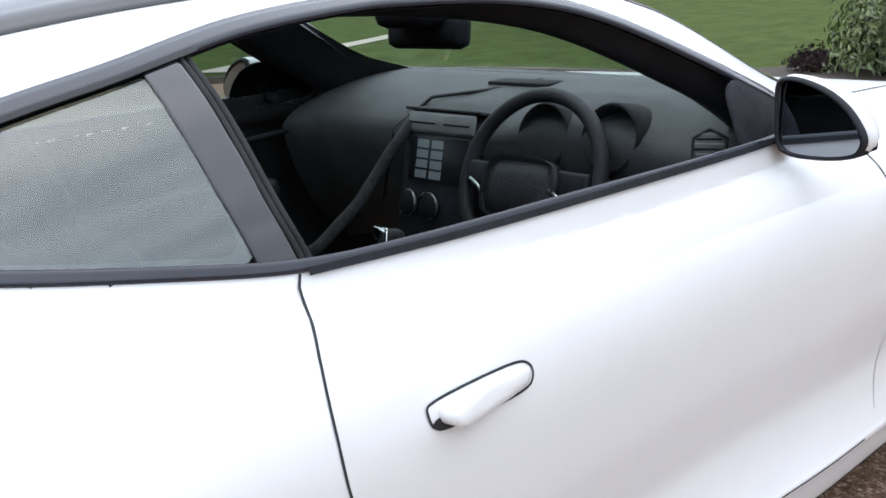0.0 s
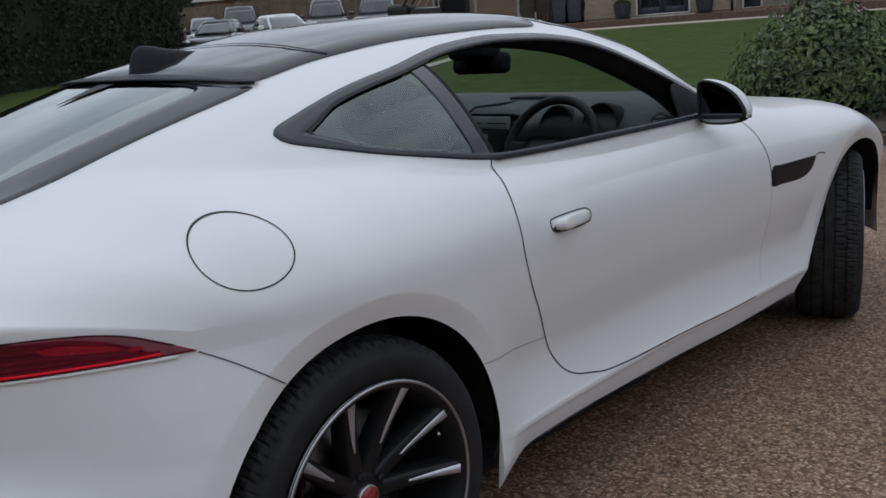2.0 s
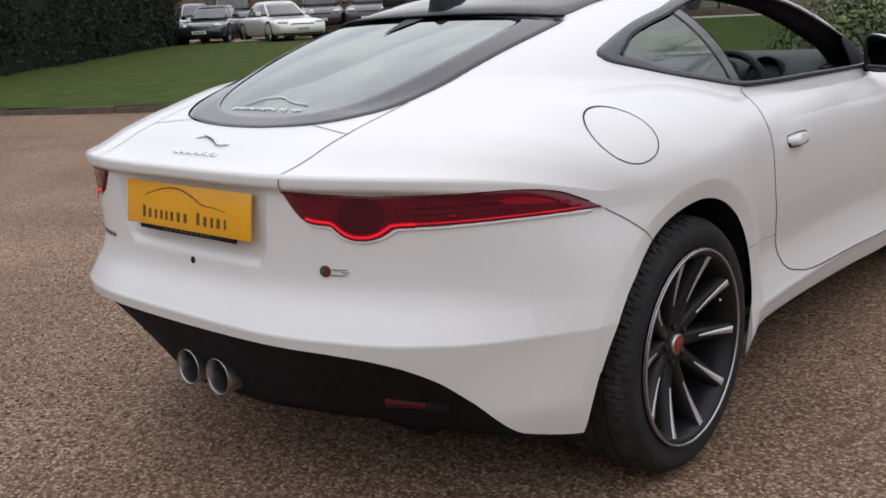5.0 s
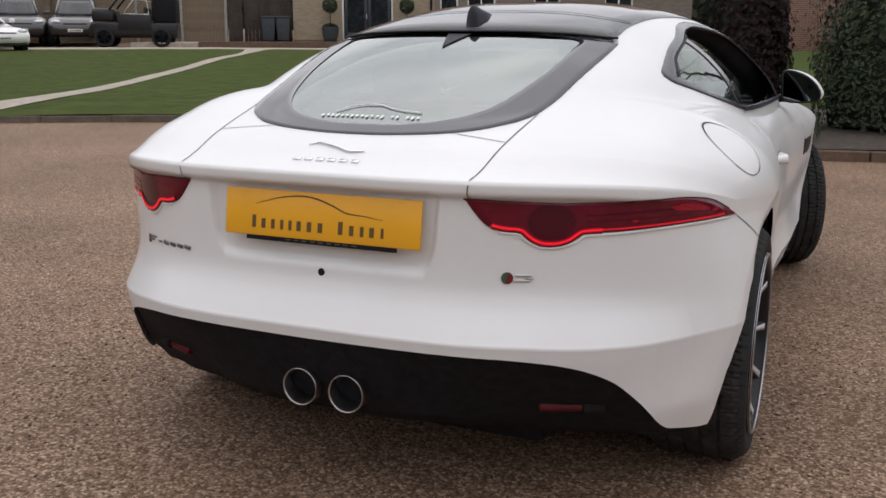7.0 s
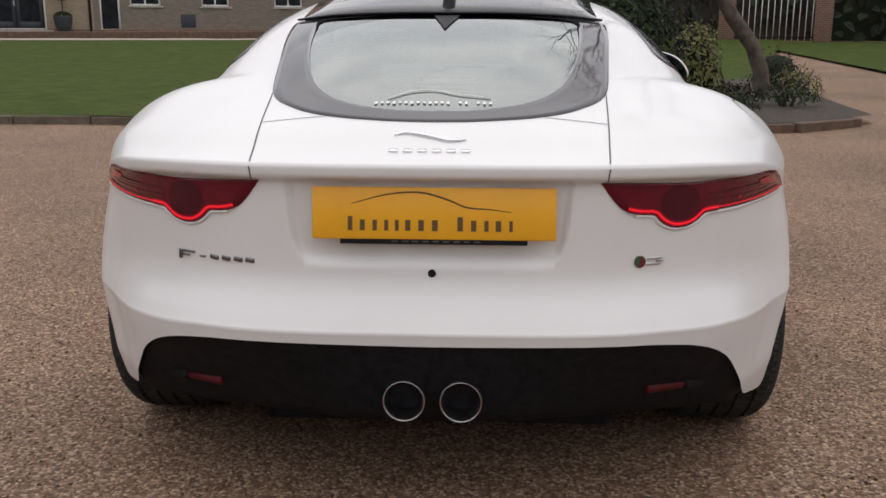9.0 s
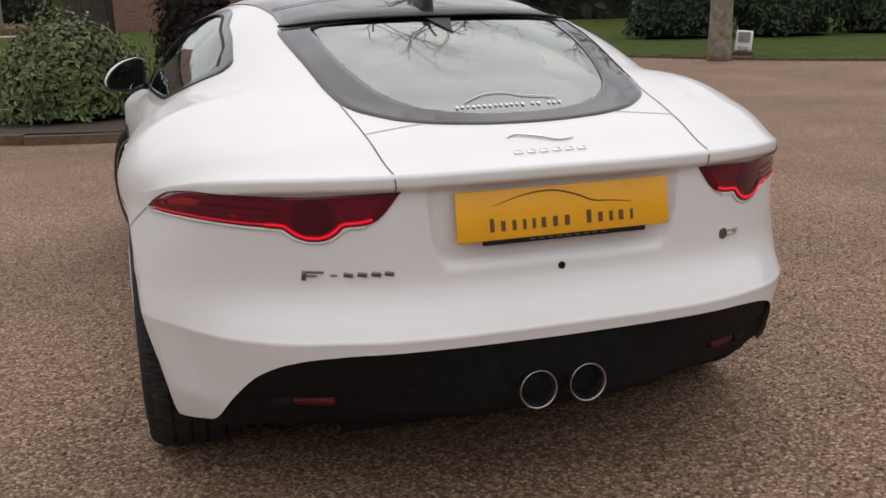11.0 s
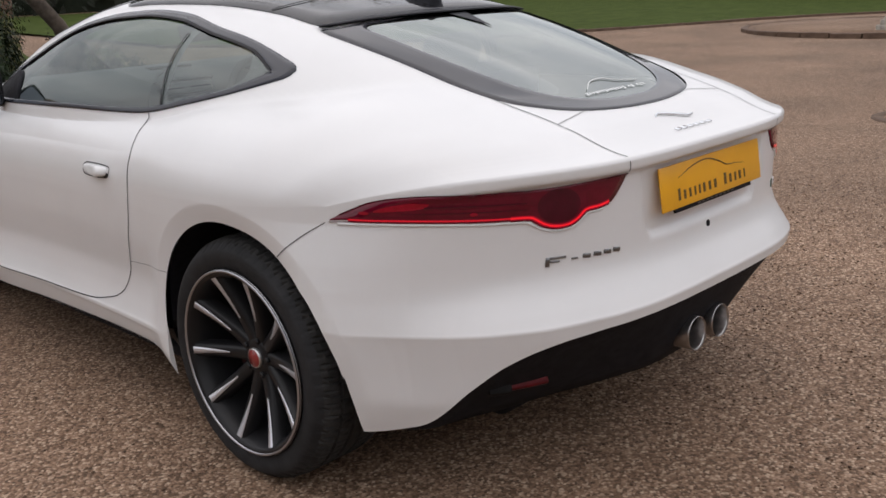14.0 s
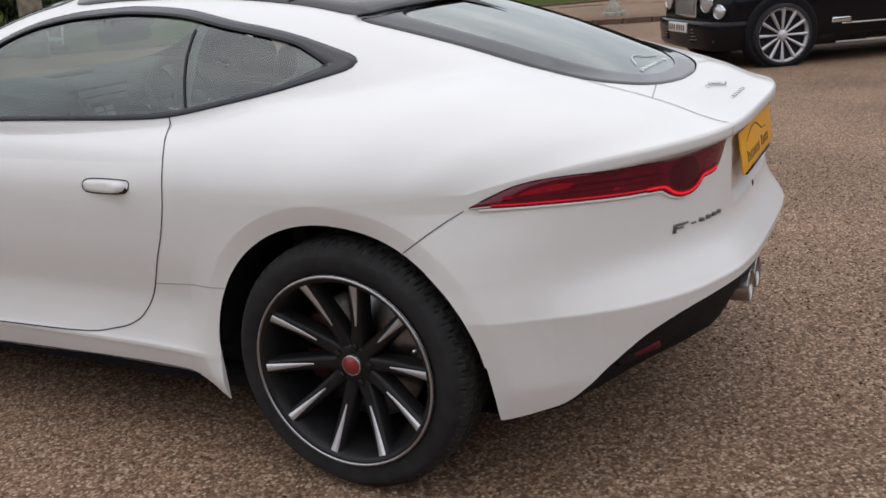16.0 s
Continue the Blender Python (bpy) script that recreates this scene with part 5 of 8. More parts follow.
def build_wheel(centre, half, side, steer, spin):
    m = pose(*centre, 0, 0, steer) @ (Matrix.Identity(4) if side > 0 else pose(0, 0, 0, 0, 0, 180))
    off = centre_face(half)
    barrel = lathe([(0.205, -half + 0.03), (0.228, -half + 0.02), (0.222, -0.02), (0.226, off - 0.03), (0.238, off + 0.004), (0.245, off + 0.012), (0.2575, off + 0.014), (0.259, off + 0.006), (0.250, off - 0.006)], 80, "X")
    wheel = part("wheel", barrel, RIM_BLACK, car, "black ten-spoke alloy wheel with bare-metal spoke tips")
    wheel.matrix_world = m
    tyre = part("tyre", tyre_bm(R_TYRE, half), RUBBER, wheel, "worn black tyre")
    tyre.data.materials.append(TREAD)
    for pl in tyre.data.polygons:
        rr = min(math.hypot(tyre.data.vertices[i].co.y, tyre.data.vertices[i].co.z) for i in pl.vertices)
        pl.material_index = 1 if rr > R_TYRE - 0.0205 else 0
        pl.use_smooth = rr <= R_TYRE - 0.0205
    part("rim_lip", lathe([(0.2505, off + 0.0128), (0.2515, off + 0.0165), (0.2560, off + 0.0165), (0.2585, off + 0.010)], 80, "X"), RIM_LIP, wheel, "bare-metal rim lip")
    for k in range(10):
        rot = pose(off - 0.098, 0, 0, 36 * k + spin)
        sp = mesh_object("spoke", spoke_mesh, None, wheel)
        sp.matrix_local = rot
        fc = mesh_object("spoke_tip", facet_mesh, None, wheel)
        fc.matrix_local = rot
    part("hub", lathe([(0.062, off - 0.12), (0.060, off - 0.055), (0.050, off - 0.045), (0.034, off - 0.043), (0.0001, off - 0.043)], 40, "X"), RIM_BLACK, wheel)
    part("hub_cap", lathe([(0.026, off - 0.045), (0.026, off - 0.037), (0.024, off - 0.034), (0.0001, off - 0.031)], 36, "X"), CAP_RED, wheel, "red hub cap")
    part("hub_ring", lathe([(0.0245, off - 0.0338), (0.025, off - 0.0335), (0.0275, off - 0.0345), (0.0275, off - 0.044)], 36, "X"), STEEL, wheel)
    for k in range(5):
        part("wheel_nut", lathe([(0.009, -0.012), (0.009, 0.0), (0.006, 0.003), (0.0001, 0.003)], 6, "X", pose(off - 0.040, 0.050 * math.cos(radians(72 * k + spin + 18)), 0.050 * math.sin(radians(72 * k + spin + 18)))), RIM_BLACK, wheel, smooth=False)
    part("valve", tube([(off - 0.03, 0.205, 0.075), (off - 0.012, 0.196, 0.072)], 0.004, 8), STEEL, wheel)
    part("brake_disc", lathe([(0.07, -0.012), (0.172, -0.012), (0.176, -0.016), (0.176, -0.034), (0.10, -0.034)], 60, "X", pose(off - 0.10, 0, 0)), DISC, wheel, "grey steel brake disc")
    cal = bmesh.new()
    for aa in range(6):
        an = radians(150 + aa * 10)
        add_box(cal, (off - 0.150, 0.150 * math.cos(an) - 0.028, 0.150 * math.sin(an) - 0.030), (off - 0.098, 0.150 * math.cos(an) + 0.028, 0.150 * math.sin(an) + 0.030), 0.008, seg=1)
    part("brake_caliper", cal, CALIPER, wheel, "dark red brake caliper")
    return wheel


def centre_face(half):
    return half - 0.010


def shared(bm, name, mat, smooth=True):
    me = bpy.data.meshes.new(name)
    bmesh.ops.recalc_face_normals(bm, faces=bm.faces)
    bm.to_mesh(me)
    bm.free()
    me.materials.append(mat)
    me.polygons.foreach_set("use_smooth", [smooth] * len(me.polygons))
    return me


R_TYRE = 0.3375
spoke_mesh, facet_mesh = shared(spoke_bm(), "spoke", RIM_BLACK), shared(facet_bm(), "spoke_tip", RIM_CUT, False)
for s in (1, -1):
    build_wheel((s * 0.806, 0.0, R_TYRE), 0.1345, s, 0, 13.3 if s > 0 else -12.9)
    build_wheel((s * 0.818, 2.622, R_TYRE), 0.1185, s, 21.5 if s > 0 else 24, 10)
    # arch liners
    for yc in (0.008, 2.622):
        v, f = [], []
        for i in range(33):
            aa = math.pi * (0.02 + 0.96 * i / 32)
            edge_x = abs(side_point(max(-0.33, yc + 0.398 * math.cos(aa)), 0.5)[0]) - (0.028 if yc > 1 or math.cos(aa) > -0.7 else 0.05)
            for xx in (0.50, 0.72, edge_x):
                v.append((s * xx, yc + 0.398 * math.cos(aa), 0.334 + 0.398 * math.sin(aa)))
        for i in range(32):
            for j in range(2):
                f.append((i * 3 + j, i * 3 + j + 1, (i + 1) * 3 + j + 1, (i + 1) * 3 + j))
        from_arrays("arch_liner", v, f, PLASTIC, car)
        part("inner_wall", box((min(s * 0.44, s * 0.50), yc - 0.40, 0.16), (max(s * 0.44, s * 0.50), yc + 0.40, 0.74)), PLASTIC, car)
underbody = part("underbody", box((-0.80, 0.40, 0.165), (0.80, 2.22, 0.21), 0.01), PLASTIC, car)
part("underbody", box((-0.46, -0.50, 0.145), (0.46, 0.40, 0.45), 0.02), PLASTIC, car)
# added tray that blocks skylight, to deepen the shadow under the tail
part("shade_tray", box((-0.60, -0.52, 0.235), (0.60, -0.42, 0.255), 0.008), PLASTIC, car)
part("underbody", box((-0.46, 2.22, 0.18), (0.46, 3.3, 0.55), 0.02), PLASTIC, car)
for s in (1, -1):
    seam([(0.50, 0.246), (0.56, 0.254), (0.8, 0.252), (1.3, 0.239), (1.8, 0.236), (2.08, 0.238)], on_side, s, shell, 0.004, 0.001, 40, PLASTIC, "sill_edge")


# ---- cabin ----
def rounded(lo, hi, r, m=None):
    return box(lo, hi, r, m)


part("cabin_floor", box((-0.74, 0.30, 0.22), (0.74, 1.95, 0.26)), CARPET, car)
part("bulkhead", box((-0.74, 1.95, 0.24), (0.74, 1.98, 0.93)), CARPET, car)
part("load_floor", box((-0.60, -0.62, 0.78), (0.60, 0.25, 0.80), 0.004), CARPET, car, "black carpeted load floor")
part("rear_bulkhead", box((-0.68, 0.25, 0.24), (0.68, 0.30, 0.96), 0.01), LEATHER, car)
for s in (1, -1):
    v, f = [], []
    part("side_lining", box((min(s * 0.60, s * 0.64), -0.60, 0.70), (max(s * 0.60, s * 0.64), 0.30, 0.86), 0.01), CARPET, car)
    # seats
    sx = s * 0.36
    seat = part("seat", box((sx - 0.25, 0.62, 0.34), (sx + 0.25, 1.15, 0.50), 0.06, None), LEATHER, car, "black leather sports seat")
    part("backrest", box((-0.24, -0.07, 0.0), (0.24, 0.07, 0.56), 0.06, pose(sx, 0.60, 0.44, 18)), LEATHER, seat)
    part("bolster", box((-0.27, 0.0, 0.05), (-0.19, 0.12, 0.46), 0.035, pose(sx, 0.60, 0.44, 18)), LEATHER, seat)
    part("bolster", box((0.19, 0.0, 0.05), (0.27, 0.12, 0.46), 0.035, pose(sx, 0.60, 0.44, 18)), LEATHER, seat)
    part("headrest", box((-0.13, -0.05, 0.54), (0.13, 0.05, 0.70), 0.045, pose(sx, 0.60, 0.44, 18)), LEATHER, seat)

# dashboard: a swept section from door to door, with the driver's cowl
dash_y = curve((-0.72, 1.60), (-0.3, 1.60), (0.0, 1.60), (0.15, 1.62), (0.72, 1.58))
v, f = [], []
NX = 61
for i in range(NX):
    x = -0.72 + 1.44 * i / (NX - 1)
    cowl = 0.024 * math.exp(-((x - 0.34) / 0.17) ** 4)
    hump = 0.020 * math.exp(-((x + 0.08) / 0.12) ** 4)
    prof = [(1.93, 0.955), (1.90, 0.985), (1.84, 0.982), (1.76, 0.972 + 0.3 * cowl), (1.68, 0.955 + cowl), (1.62, 0.930 + cowl + hump), (1.575, 0.905 + cowl + hump), (1.55, 0.88 + 0.5 * cowl), (1.56, 0.82), (1.58, 0.74), (1.64, 0.62), (1.75, 0.50)]
    for k, (y, z) in enumerate(prof):
        edge = max(0.0, abs(x) - 0.58) / 0.14
        v.append((x, y - (0.03 * edge if k > 4 else 0), z - 0.02 * edge ** 2))
for i in range(NX - 1):
    for k in range(11):
        f.append((i * 12 + k, (i + 1) * 12 + k, (i + 1) * 12 + k + 1, i * 12 + k + 1))
dash = from_arrays("dashboard", v, f, LEATHER_SOFT, car, "black soft-touch dashboard")
part("dash_line", tube([(-0.28, 1.53, 0.70), (-0.245, 1.555, 0.88), (-0.16, 1.62, 0.957), (-0.07, 1.72, 0.964), (0.02, 1.84, 0.979)], 0.005, 8), LEATHER, dash)
part("dash_speaker", box((-0.10, 1.76, 0.960), (0.10, 1.83, 0.981), 0.003), PLASTIC, dash)
# centre stack with the screen
stack = part("centre_stack_panel", box((-0.20, -0.03, -0.30), (0.075, 0.06, 0.075), 0.018, pose(0.0, 1.575, 0.84, -14)), TRIM_BLACK, car, "gloss black centre stack")
sm = pose(-0.06, 1.540, 0.815, -14)
part("screen", box((-0.105, -0.008, -0.052), (0.105, 0.0, 0.062), 0.004, sm), SCREEN, stack, "dark touch screen with small tiles")
for r in range(4):
    for c in range(2):
        part("screen_tile", box((-0.075 + c * 0.052, -0.0095, 0.030 - r * 0.025), (-0.033 + c * 0.052, -0.008, 0.050 - r * 0.025), 0.0, sm), TILE_UI, stack, smooth=False)
part("vent_panel", box((-0.120, -0.012, 0.066), (0.120, 0.0, 0.118), 0.008, sm), DASH_GREY, stack, "satin grey vent panel")
for dx in (-0.06, 0.06):
    part("vent_slat", box((dx - 0.045, -0.0135, 0.088), (dx + 0.045, -0.011, 0.092), 0.0, sm), PLASTIC, stack, smooth=False)
part("screen_hood", box((-0.135, -0.012, 0.120), (0.135, 0.05, 0.130), 0.004, sm), LEATHER_SOFT, stack)
for dx in (-0.075, 0.005):
    part("control_knob", lathe([(0.032, 0.0), (0.032, -0.018), (0.027, -0.024), (0.0001, -0.024)], 32, "Y", pose(-0.075 + dx, 1.520, 0.705, -14)), PLASTIC, stack)
    part("knob_ring", lathe([(0.0325, -0.014), (0.0345, -0.018), (0.0325, -0.022)], 32, "Y", pose(-0.075 + dx, 1.520, 0.705, -14)), STEEL, stack)
console = part("centre_console", box((-0.12, 0.55, 0.36), (0.12, 1.58, 0.61), 0.04), TRIM_BLACK, car, "black centre console")
part("console_grab_bar", tube([(-0.175, 1.56, 0.90), (-0.19, 1.50, 0.84), (-0.185, 1.38, 0.73), (-0.17, 1.24, 0.655), (-0.15, 1.08, 0.62)], 0.015, 10), CARPET, console)
part("gear_selector", box((-0.022, -0.03, 0.0), (0.022, 0.035, 0.12), 0.016, pose(0.04, 1.27, 0.60, -12)), LEATHER, console)
part("selector_trim", box((-0.024, -0.032, 0.055), (0.024, -0.026, 0.125), 0.003, pose(0.04, 1.27, 0.60, -12)), CHROME, console)
for i in range(7):
    part("console_switch", box((-0.02 + 0.022 * i - 0.06, 1.40, 0.612), (-0.004 + 0.022 * i - 0.06, 1.43, 0.622), 0.002), STEEL if i % 3 == 0 else PLASTIC, console)
# instruments
cl = pose(0.34, 1.60, 0.875, -18)
part("instrument_panel", box((-0.17, 0.0, -0.07), (0.17, 0.02, 0.07), 0.01, cl), SCREEN, dash)
for px, pz in ((0.262, 0.897), (0.445, 0.906)):
    pod = pose(px, 1.575, pz, -14)
    cup = part("gauge", lathe([(0.0001, 0.045), (0.058, 0.045), (0.061, 0.02), (0.064, -0.008), (0.069, -0.016), (0.074, -0.008), (0.078, 0.06)], 44, "Y", pod), CARPET, dash, "deep black instrument pod")
    for a0, a1, r0 in ((200, 300, 0.050), (320, 400, 0.050)):
        part("gauge_arc", tube([pod @ Vector((r0 * math.cos(radians(a)), 0.040, r0 * math.sin(radians(a)))) for a in np.linspace(a0, a1, 14)], 0.0012, 6), STEEL, cup)
    part("gauge_needle", box((-0.001, 0.036, -0.004), (0.001, 0.039, 0.040), 0.0, pod @ pose(0, 0, 0, 0, 40)), STEEL, cup)
# end vent by the door
vt = pose(0.700, 1.532, 0.917, -10, 0, 24)
vent_o = part("air_vent", lathe([(0.037, 0.01), (0.037, -0.008), (0.033, -0.011), (0.030, -0.004)], 6, "Y", vt), LEATHER_SOFT, dash)
for k in range(6):
    w = 0.027 * math.sqrt(max(0.05, 1 - ((k - 2.5) / 3.2) ** 2))
    part("vent_slat", box((-w, -0.008, -0.0235 + k * 0.0092), (w, 0.0, -0.0195 + k * 0.0092), 0.001, vt), DASH_GREY if k % 2 else PLASTIC, vent_o)
# steering wheel
wm = pose(0.300, 1.475, 0.825, -24)
ring = [(0.186 * math.cos(t), 0, 0.184 * math.sin(t)) for t in np.linspace(0, 2 * math.pi, 56, endpoint=False)]
bm = tube(ring, 0.0165, 12, closed=True)
bmesh.ops.transform(bm, matrix=wm, verts=bm.verts)
wheel_s = part("steering_wheel", bm, LEATHER, car, "black leather three-spoke steering wheel")
part("airbag_pad", box((-0.098, -0.045, -0.095), (0.098, 0.0, 0.040), 0.040, wm), LEATHER, wheel_s)
for a0, a1 in ((0.06, 0.17), (-0.17, -0.06)):
    part("wheel_spoke", box((a0, -0.02, -0.03), (a1, 0.0, 0.025), 0.008, wm), TRIM_BLACK, wheel_s)
    part("spoke_trim", tube([wm @ Vector((0.5 * (a0 + a1) - 0.03, -0.030, -0.020)), wm @ Vector((0.5 * (a0 + a1), -0.034, -0.032)), wm @ Vector((0.5 * (a0 + a1) + 0.02, -0.030, -0.052))], 0.0035, 8), STEEL, wheel_s)
part("wheel_spoke", box((-0.03, -0.02, -0.175), (0.03, 0.0, -0.06), 0.008, wm), TRIM_BLACK, wheel_s)
part("steering_column", tube([wm @ Vector((0, 0.0, 0)), wm @ Vector((0, 0.20, 0))], 0.05, 16), PLASTIC, car)
for s in (1, -1):
    stalk = part("column_stalk", tube([wm @ Vector((s * 0.05, 0.05, 0.0)), wm @ Vector((s * 0.135, 0.035, 0.014))], [0.011, 0.009], 10), PLASTIC, car)
    part("stalk_end", tube([wm @ Vector((s * 0.135, 0.035, 0.014)), wm @ Vector((s * 0.150, 0.033, 0.017)), wm @ Vector((s * 0.182, 0.030, 0.021))], [0.010, 0.011, 0.008], 10), STEEL, stalk, "satin metal stalk end")
# mirror and visors
part("rear_view_mirror", box((-0.128, -0.020, -0.036), (0.128, 0.024, 0.040), 0.020, pose(0.012, 1.47, 1.130, -8)), PLASTIC, car, "black rear-view mirror")
part("mirror_mount", box((-0.075, 1.38, 1.145), (0.095, 1.50, 1.225), 0.025), PLASTIC, car)
for s in (1, -1):
    part("far_grab_handle", tube([(s * 0.70, 1.30, 0.83), (s * 0.675, 1.36, 0.845), (s * 0.675, 1.46, 0.85), (s * 0.70, 1.52, 0.845)], 0.008, 8), PLASTIC, doors[s])
    part("armrest", box((min(s * 0.64, s * 0.76), 0.75, 0.66), (max(s * 0.64, s * 0.76), 1.45, 0.73), 0.025), LEATHER, doors[s])


# ---- surroundings ----
LEAF_HEDGE = material("hedge_leaf", (0.030, 0.038, 0.028), 0.9, color2=(0.044, 0.054, 0.037), scale=4, island=0.25, spec=0.08)
LEAF_LAUREL = material("laurel_leaf", (0.045, 0.070, 0.018), 0.42, color2=(0.130, 0.165, 0.050), scale=2.5, island=0.40)
LEAF_DARK = material("dark_leaf", (0.014, 0.024, 0.010), 0.5, color2=(0.032, 0.052, 0.020), scale=3, island=0.35, spec=0.25)
LEAF_GOLD = material("golden_leaf", (0.085, 0.095, 0.020), 0.5, color2=(0.185, 0.172, 0.050), scale=3, island=0.40)
LEAF_COPPER = material("copper_leaf", (0.014, 0.008, 0.009), 0.8, color2=(0.026, 0.015, 0.015), scale=3, island=0.3, spec=0.15)
LEAF_WOOD = material("woodland_leaf", (0.012, 0.016, 0.009), 0.85, color2=(0.035, 0.040, 0.022), scale=0.8, island=0.5)
BARK = material("bark", (0.045, 0.034, 0.026), 0.9, color2=(0.11, 0.088, 0.066), scale=7, bump=0.9, bump_scale=22)
BARK_PALE = material("pale_bark", (0.13, 0.105, 0.08), 0.9, color2=(0.27, 0.23, 0.18), scale=6, bump=0.9, bump_scale=18)
# dark filler colour, stands in for the shade inside foliage and rooms
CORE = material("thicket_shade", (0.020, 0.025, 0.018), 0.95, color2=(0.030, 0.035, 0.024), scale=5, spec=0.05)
TIMBER = material("fence_timber", (0.13, 0.095, 0.062), 0.85, color2=(0.21, 0.16, 0.11), scale=2.5, bump=0.3, bump_scale=30)
TIMBER_DARK = material("old_timber", (0.030, 0.022, 0.018), 0.9, color2=(0.06, 0.045, 0.036), scale=2.5, bump=0.3, bump_scale=30)
PAVING = material("pale_paving", (0.30, 0.26, 0.21), 0.85, color2=(0.42, 0.37, 0.31), scale=5, bump=0.3, bump_scale=40)
STONE = material("pale_stone", (0.30, 0.28, 0.24), 0.85, color2=(0.44, 0.41, 0.36), scale=7, bump=0.4, bump_scale=50)
WHITE = material("white_paint_trim", (0.72, 0.72, 0.70), 0.5, vary=0.05, scale=20)
DARK_GLASS = material("dark_window", (0.020, 0.022, 0.026), 0.06, coat=0.6, vary=0.3, scale=3)
GREY_PLASTIC = material("bin_plastic", (0.030, 0.036, 0.045), 0.55, vary=0.2, scale=8)
CONCRETE = material("concrete", (0.22, 0.20, 0.18), 0.9, color2=(0.32, 0.30, 0.27), scale=9, bump=0.4, bump_scale=60)


def brick_material(name, c1, c2, mortar):
    m = material(name, c1, 0.9, vary=0.05, bump=0.3, bump_scale=40)
    t = m.node_tree
    b = t.nodes["Principled BSDF"]
    br = t.nodes.new("ShaderNodeTexBrick")
    br.inputs["Color1"].default_value, br.inputs["Color2"].default_value, br.inputs["Mortar"].default_value = (*c1, 1), (*c2, 1), (*mortar, 1)
    br.inputs["Scale"].default_value = 1.0
    br.inputs["Mortar Size"].default_value, br.inputs["Brick Width"].default_value, br.inputs["Row Height"].default_value = 0.010, 0.225, 0.075
    co = t.nodes.new("ShaderNodeTexCoord")
    mp = t.nodes.new("ShaderNodeMapping")
    mp.inputs["Rotation"].default_value = (radians(90), 0, 0)
    t.links.new(co.outputs["Object"], mp.inputs["Vector"])
    t.links.new(mp.outputs[0], br.inputs["Vector"])
    t.links.new(br.outputs["Color"], b.inputs["Base Color"])
    return m


BRICK_BUFF = brick_material("buff_brick", (0.26, 0.20, 0.135), (0.34, 0.27, 0.19), (0.30, 0.26, 0.20))
BRICK_GREY = brick_material("grey_brick", (0.15, 0.125, 0.10), (0.21, 0.175, 0.14), (0.19, 0.17, 0.145))
BRICK_RED = brick_material("red_brick", (0.14, 0.065, 0.045), (0.20, 0.095, 0.065), (0.20, 0.17, 0.14))


def gz(x, y):
    return float(ground_z(x, y))


def leaf_mesh(name, points, normals, size, mat, parent, label="", seed=1, wide=0.5, jitter=0.9):
    """Many folded leaves, each an island of its own."""
    rng = np.random.default_rng(seed)
    k = len(points)
    n = normals + rng.normal(0, jitter, (k, 3))
    n /= np.linalg.norm(n, axis=1, keepdims=True)
    a = np.cross(n, rng.normal(0, 1, (k, 3)))
    a /= np.maximum(np.linalg.norm(a, axis=1, keepdims=True), 1e-9)
    b = np.cross(n, a)
    s = size * rng.uniform(0.6, 1.35, (k, 1))
    w = s * wide
    tip, root = points + a * s * 0.5 - n * s * 0.08, points - a * s * 0.5
    l1, r1 = points - a * s * 0.12 + b * w * 0.5 + n * s * 0.07, points - a * s * 0.12 - b * w * 0.5 + n * s * 0.07
    l2, r2 = points + a * s * 0.2 + b * w * 0.42 + n * s * 0.06, points + a * s * 0.2 - b * w * 0.42 + n * s * 0.06
    v = np.stack([root, r1, r2, tip, l2, l1], 1).reshape(-1, 3)
    i = np.arange(k)[:, None] * 6
    f = np.concatenate([i + np.array([[0, 1, 2, 3]]), i + np.array([[0, 3, 4, 5]])])
    mesh = bpy.data.meshes.new(name)
    mesh.from_pydata(v.tolist(), [], f.tolist())
    mesh.update()
    return mesh_object(name, mesh, mat, parent, label, smooth=False)


def lumps(rng, k, radii, lobes, rough=0.22):
    """Points and normals scattered over and just within a lumpy dome."""
    d = rng.normal(0, 1, (k, 3))
    d /= np.linalg.norm(d, axis=1, keepdims=True)
    d[:, 2] = np.abs(d[:, 2]) * 1.0 - 0.25 * rng.random(k)
    c = rng.normal(0, 1, (lobes, 3))
    c /= np.linalg.norm(c, axis=1, keepdims=True)
    swell = np.max(np.exp(-(1 - np.clip(d @ c.T, -1, 1)) / 0.10), axis=1)
    r = (1 - rough + rough * 1.6 * swell) * (1 - 0.28 * rng.random(k) ** 2)
    return d * r[:, None] * np.array(radii), d


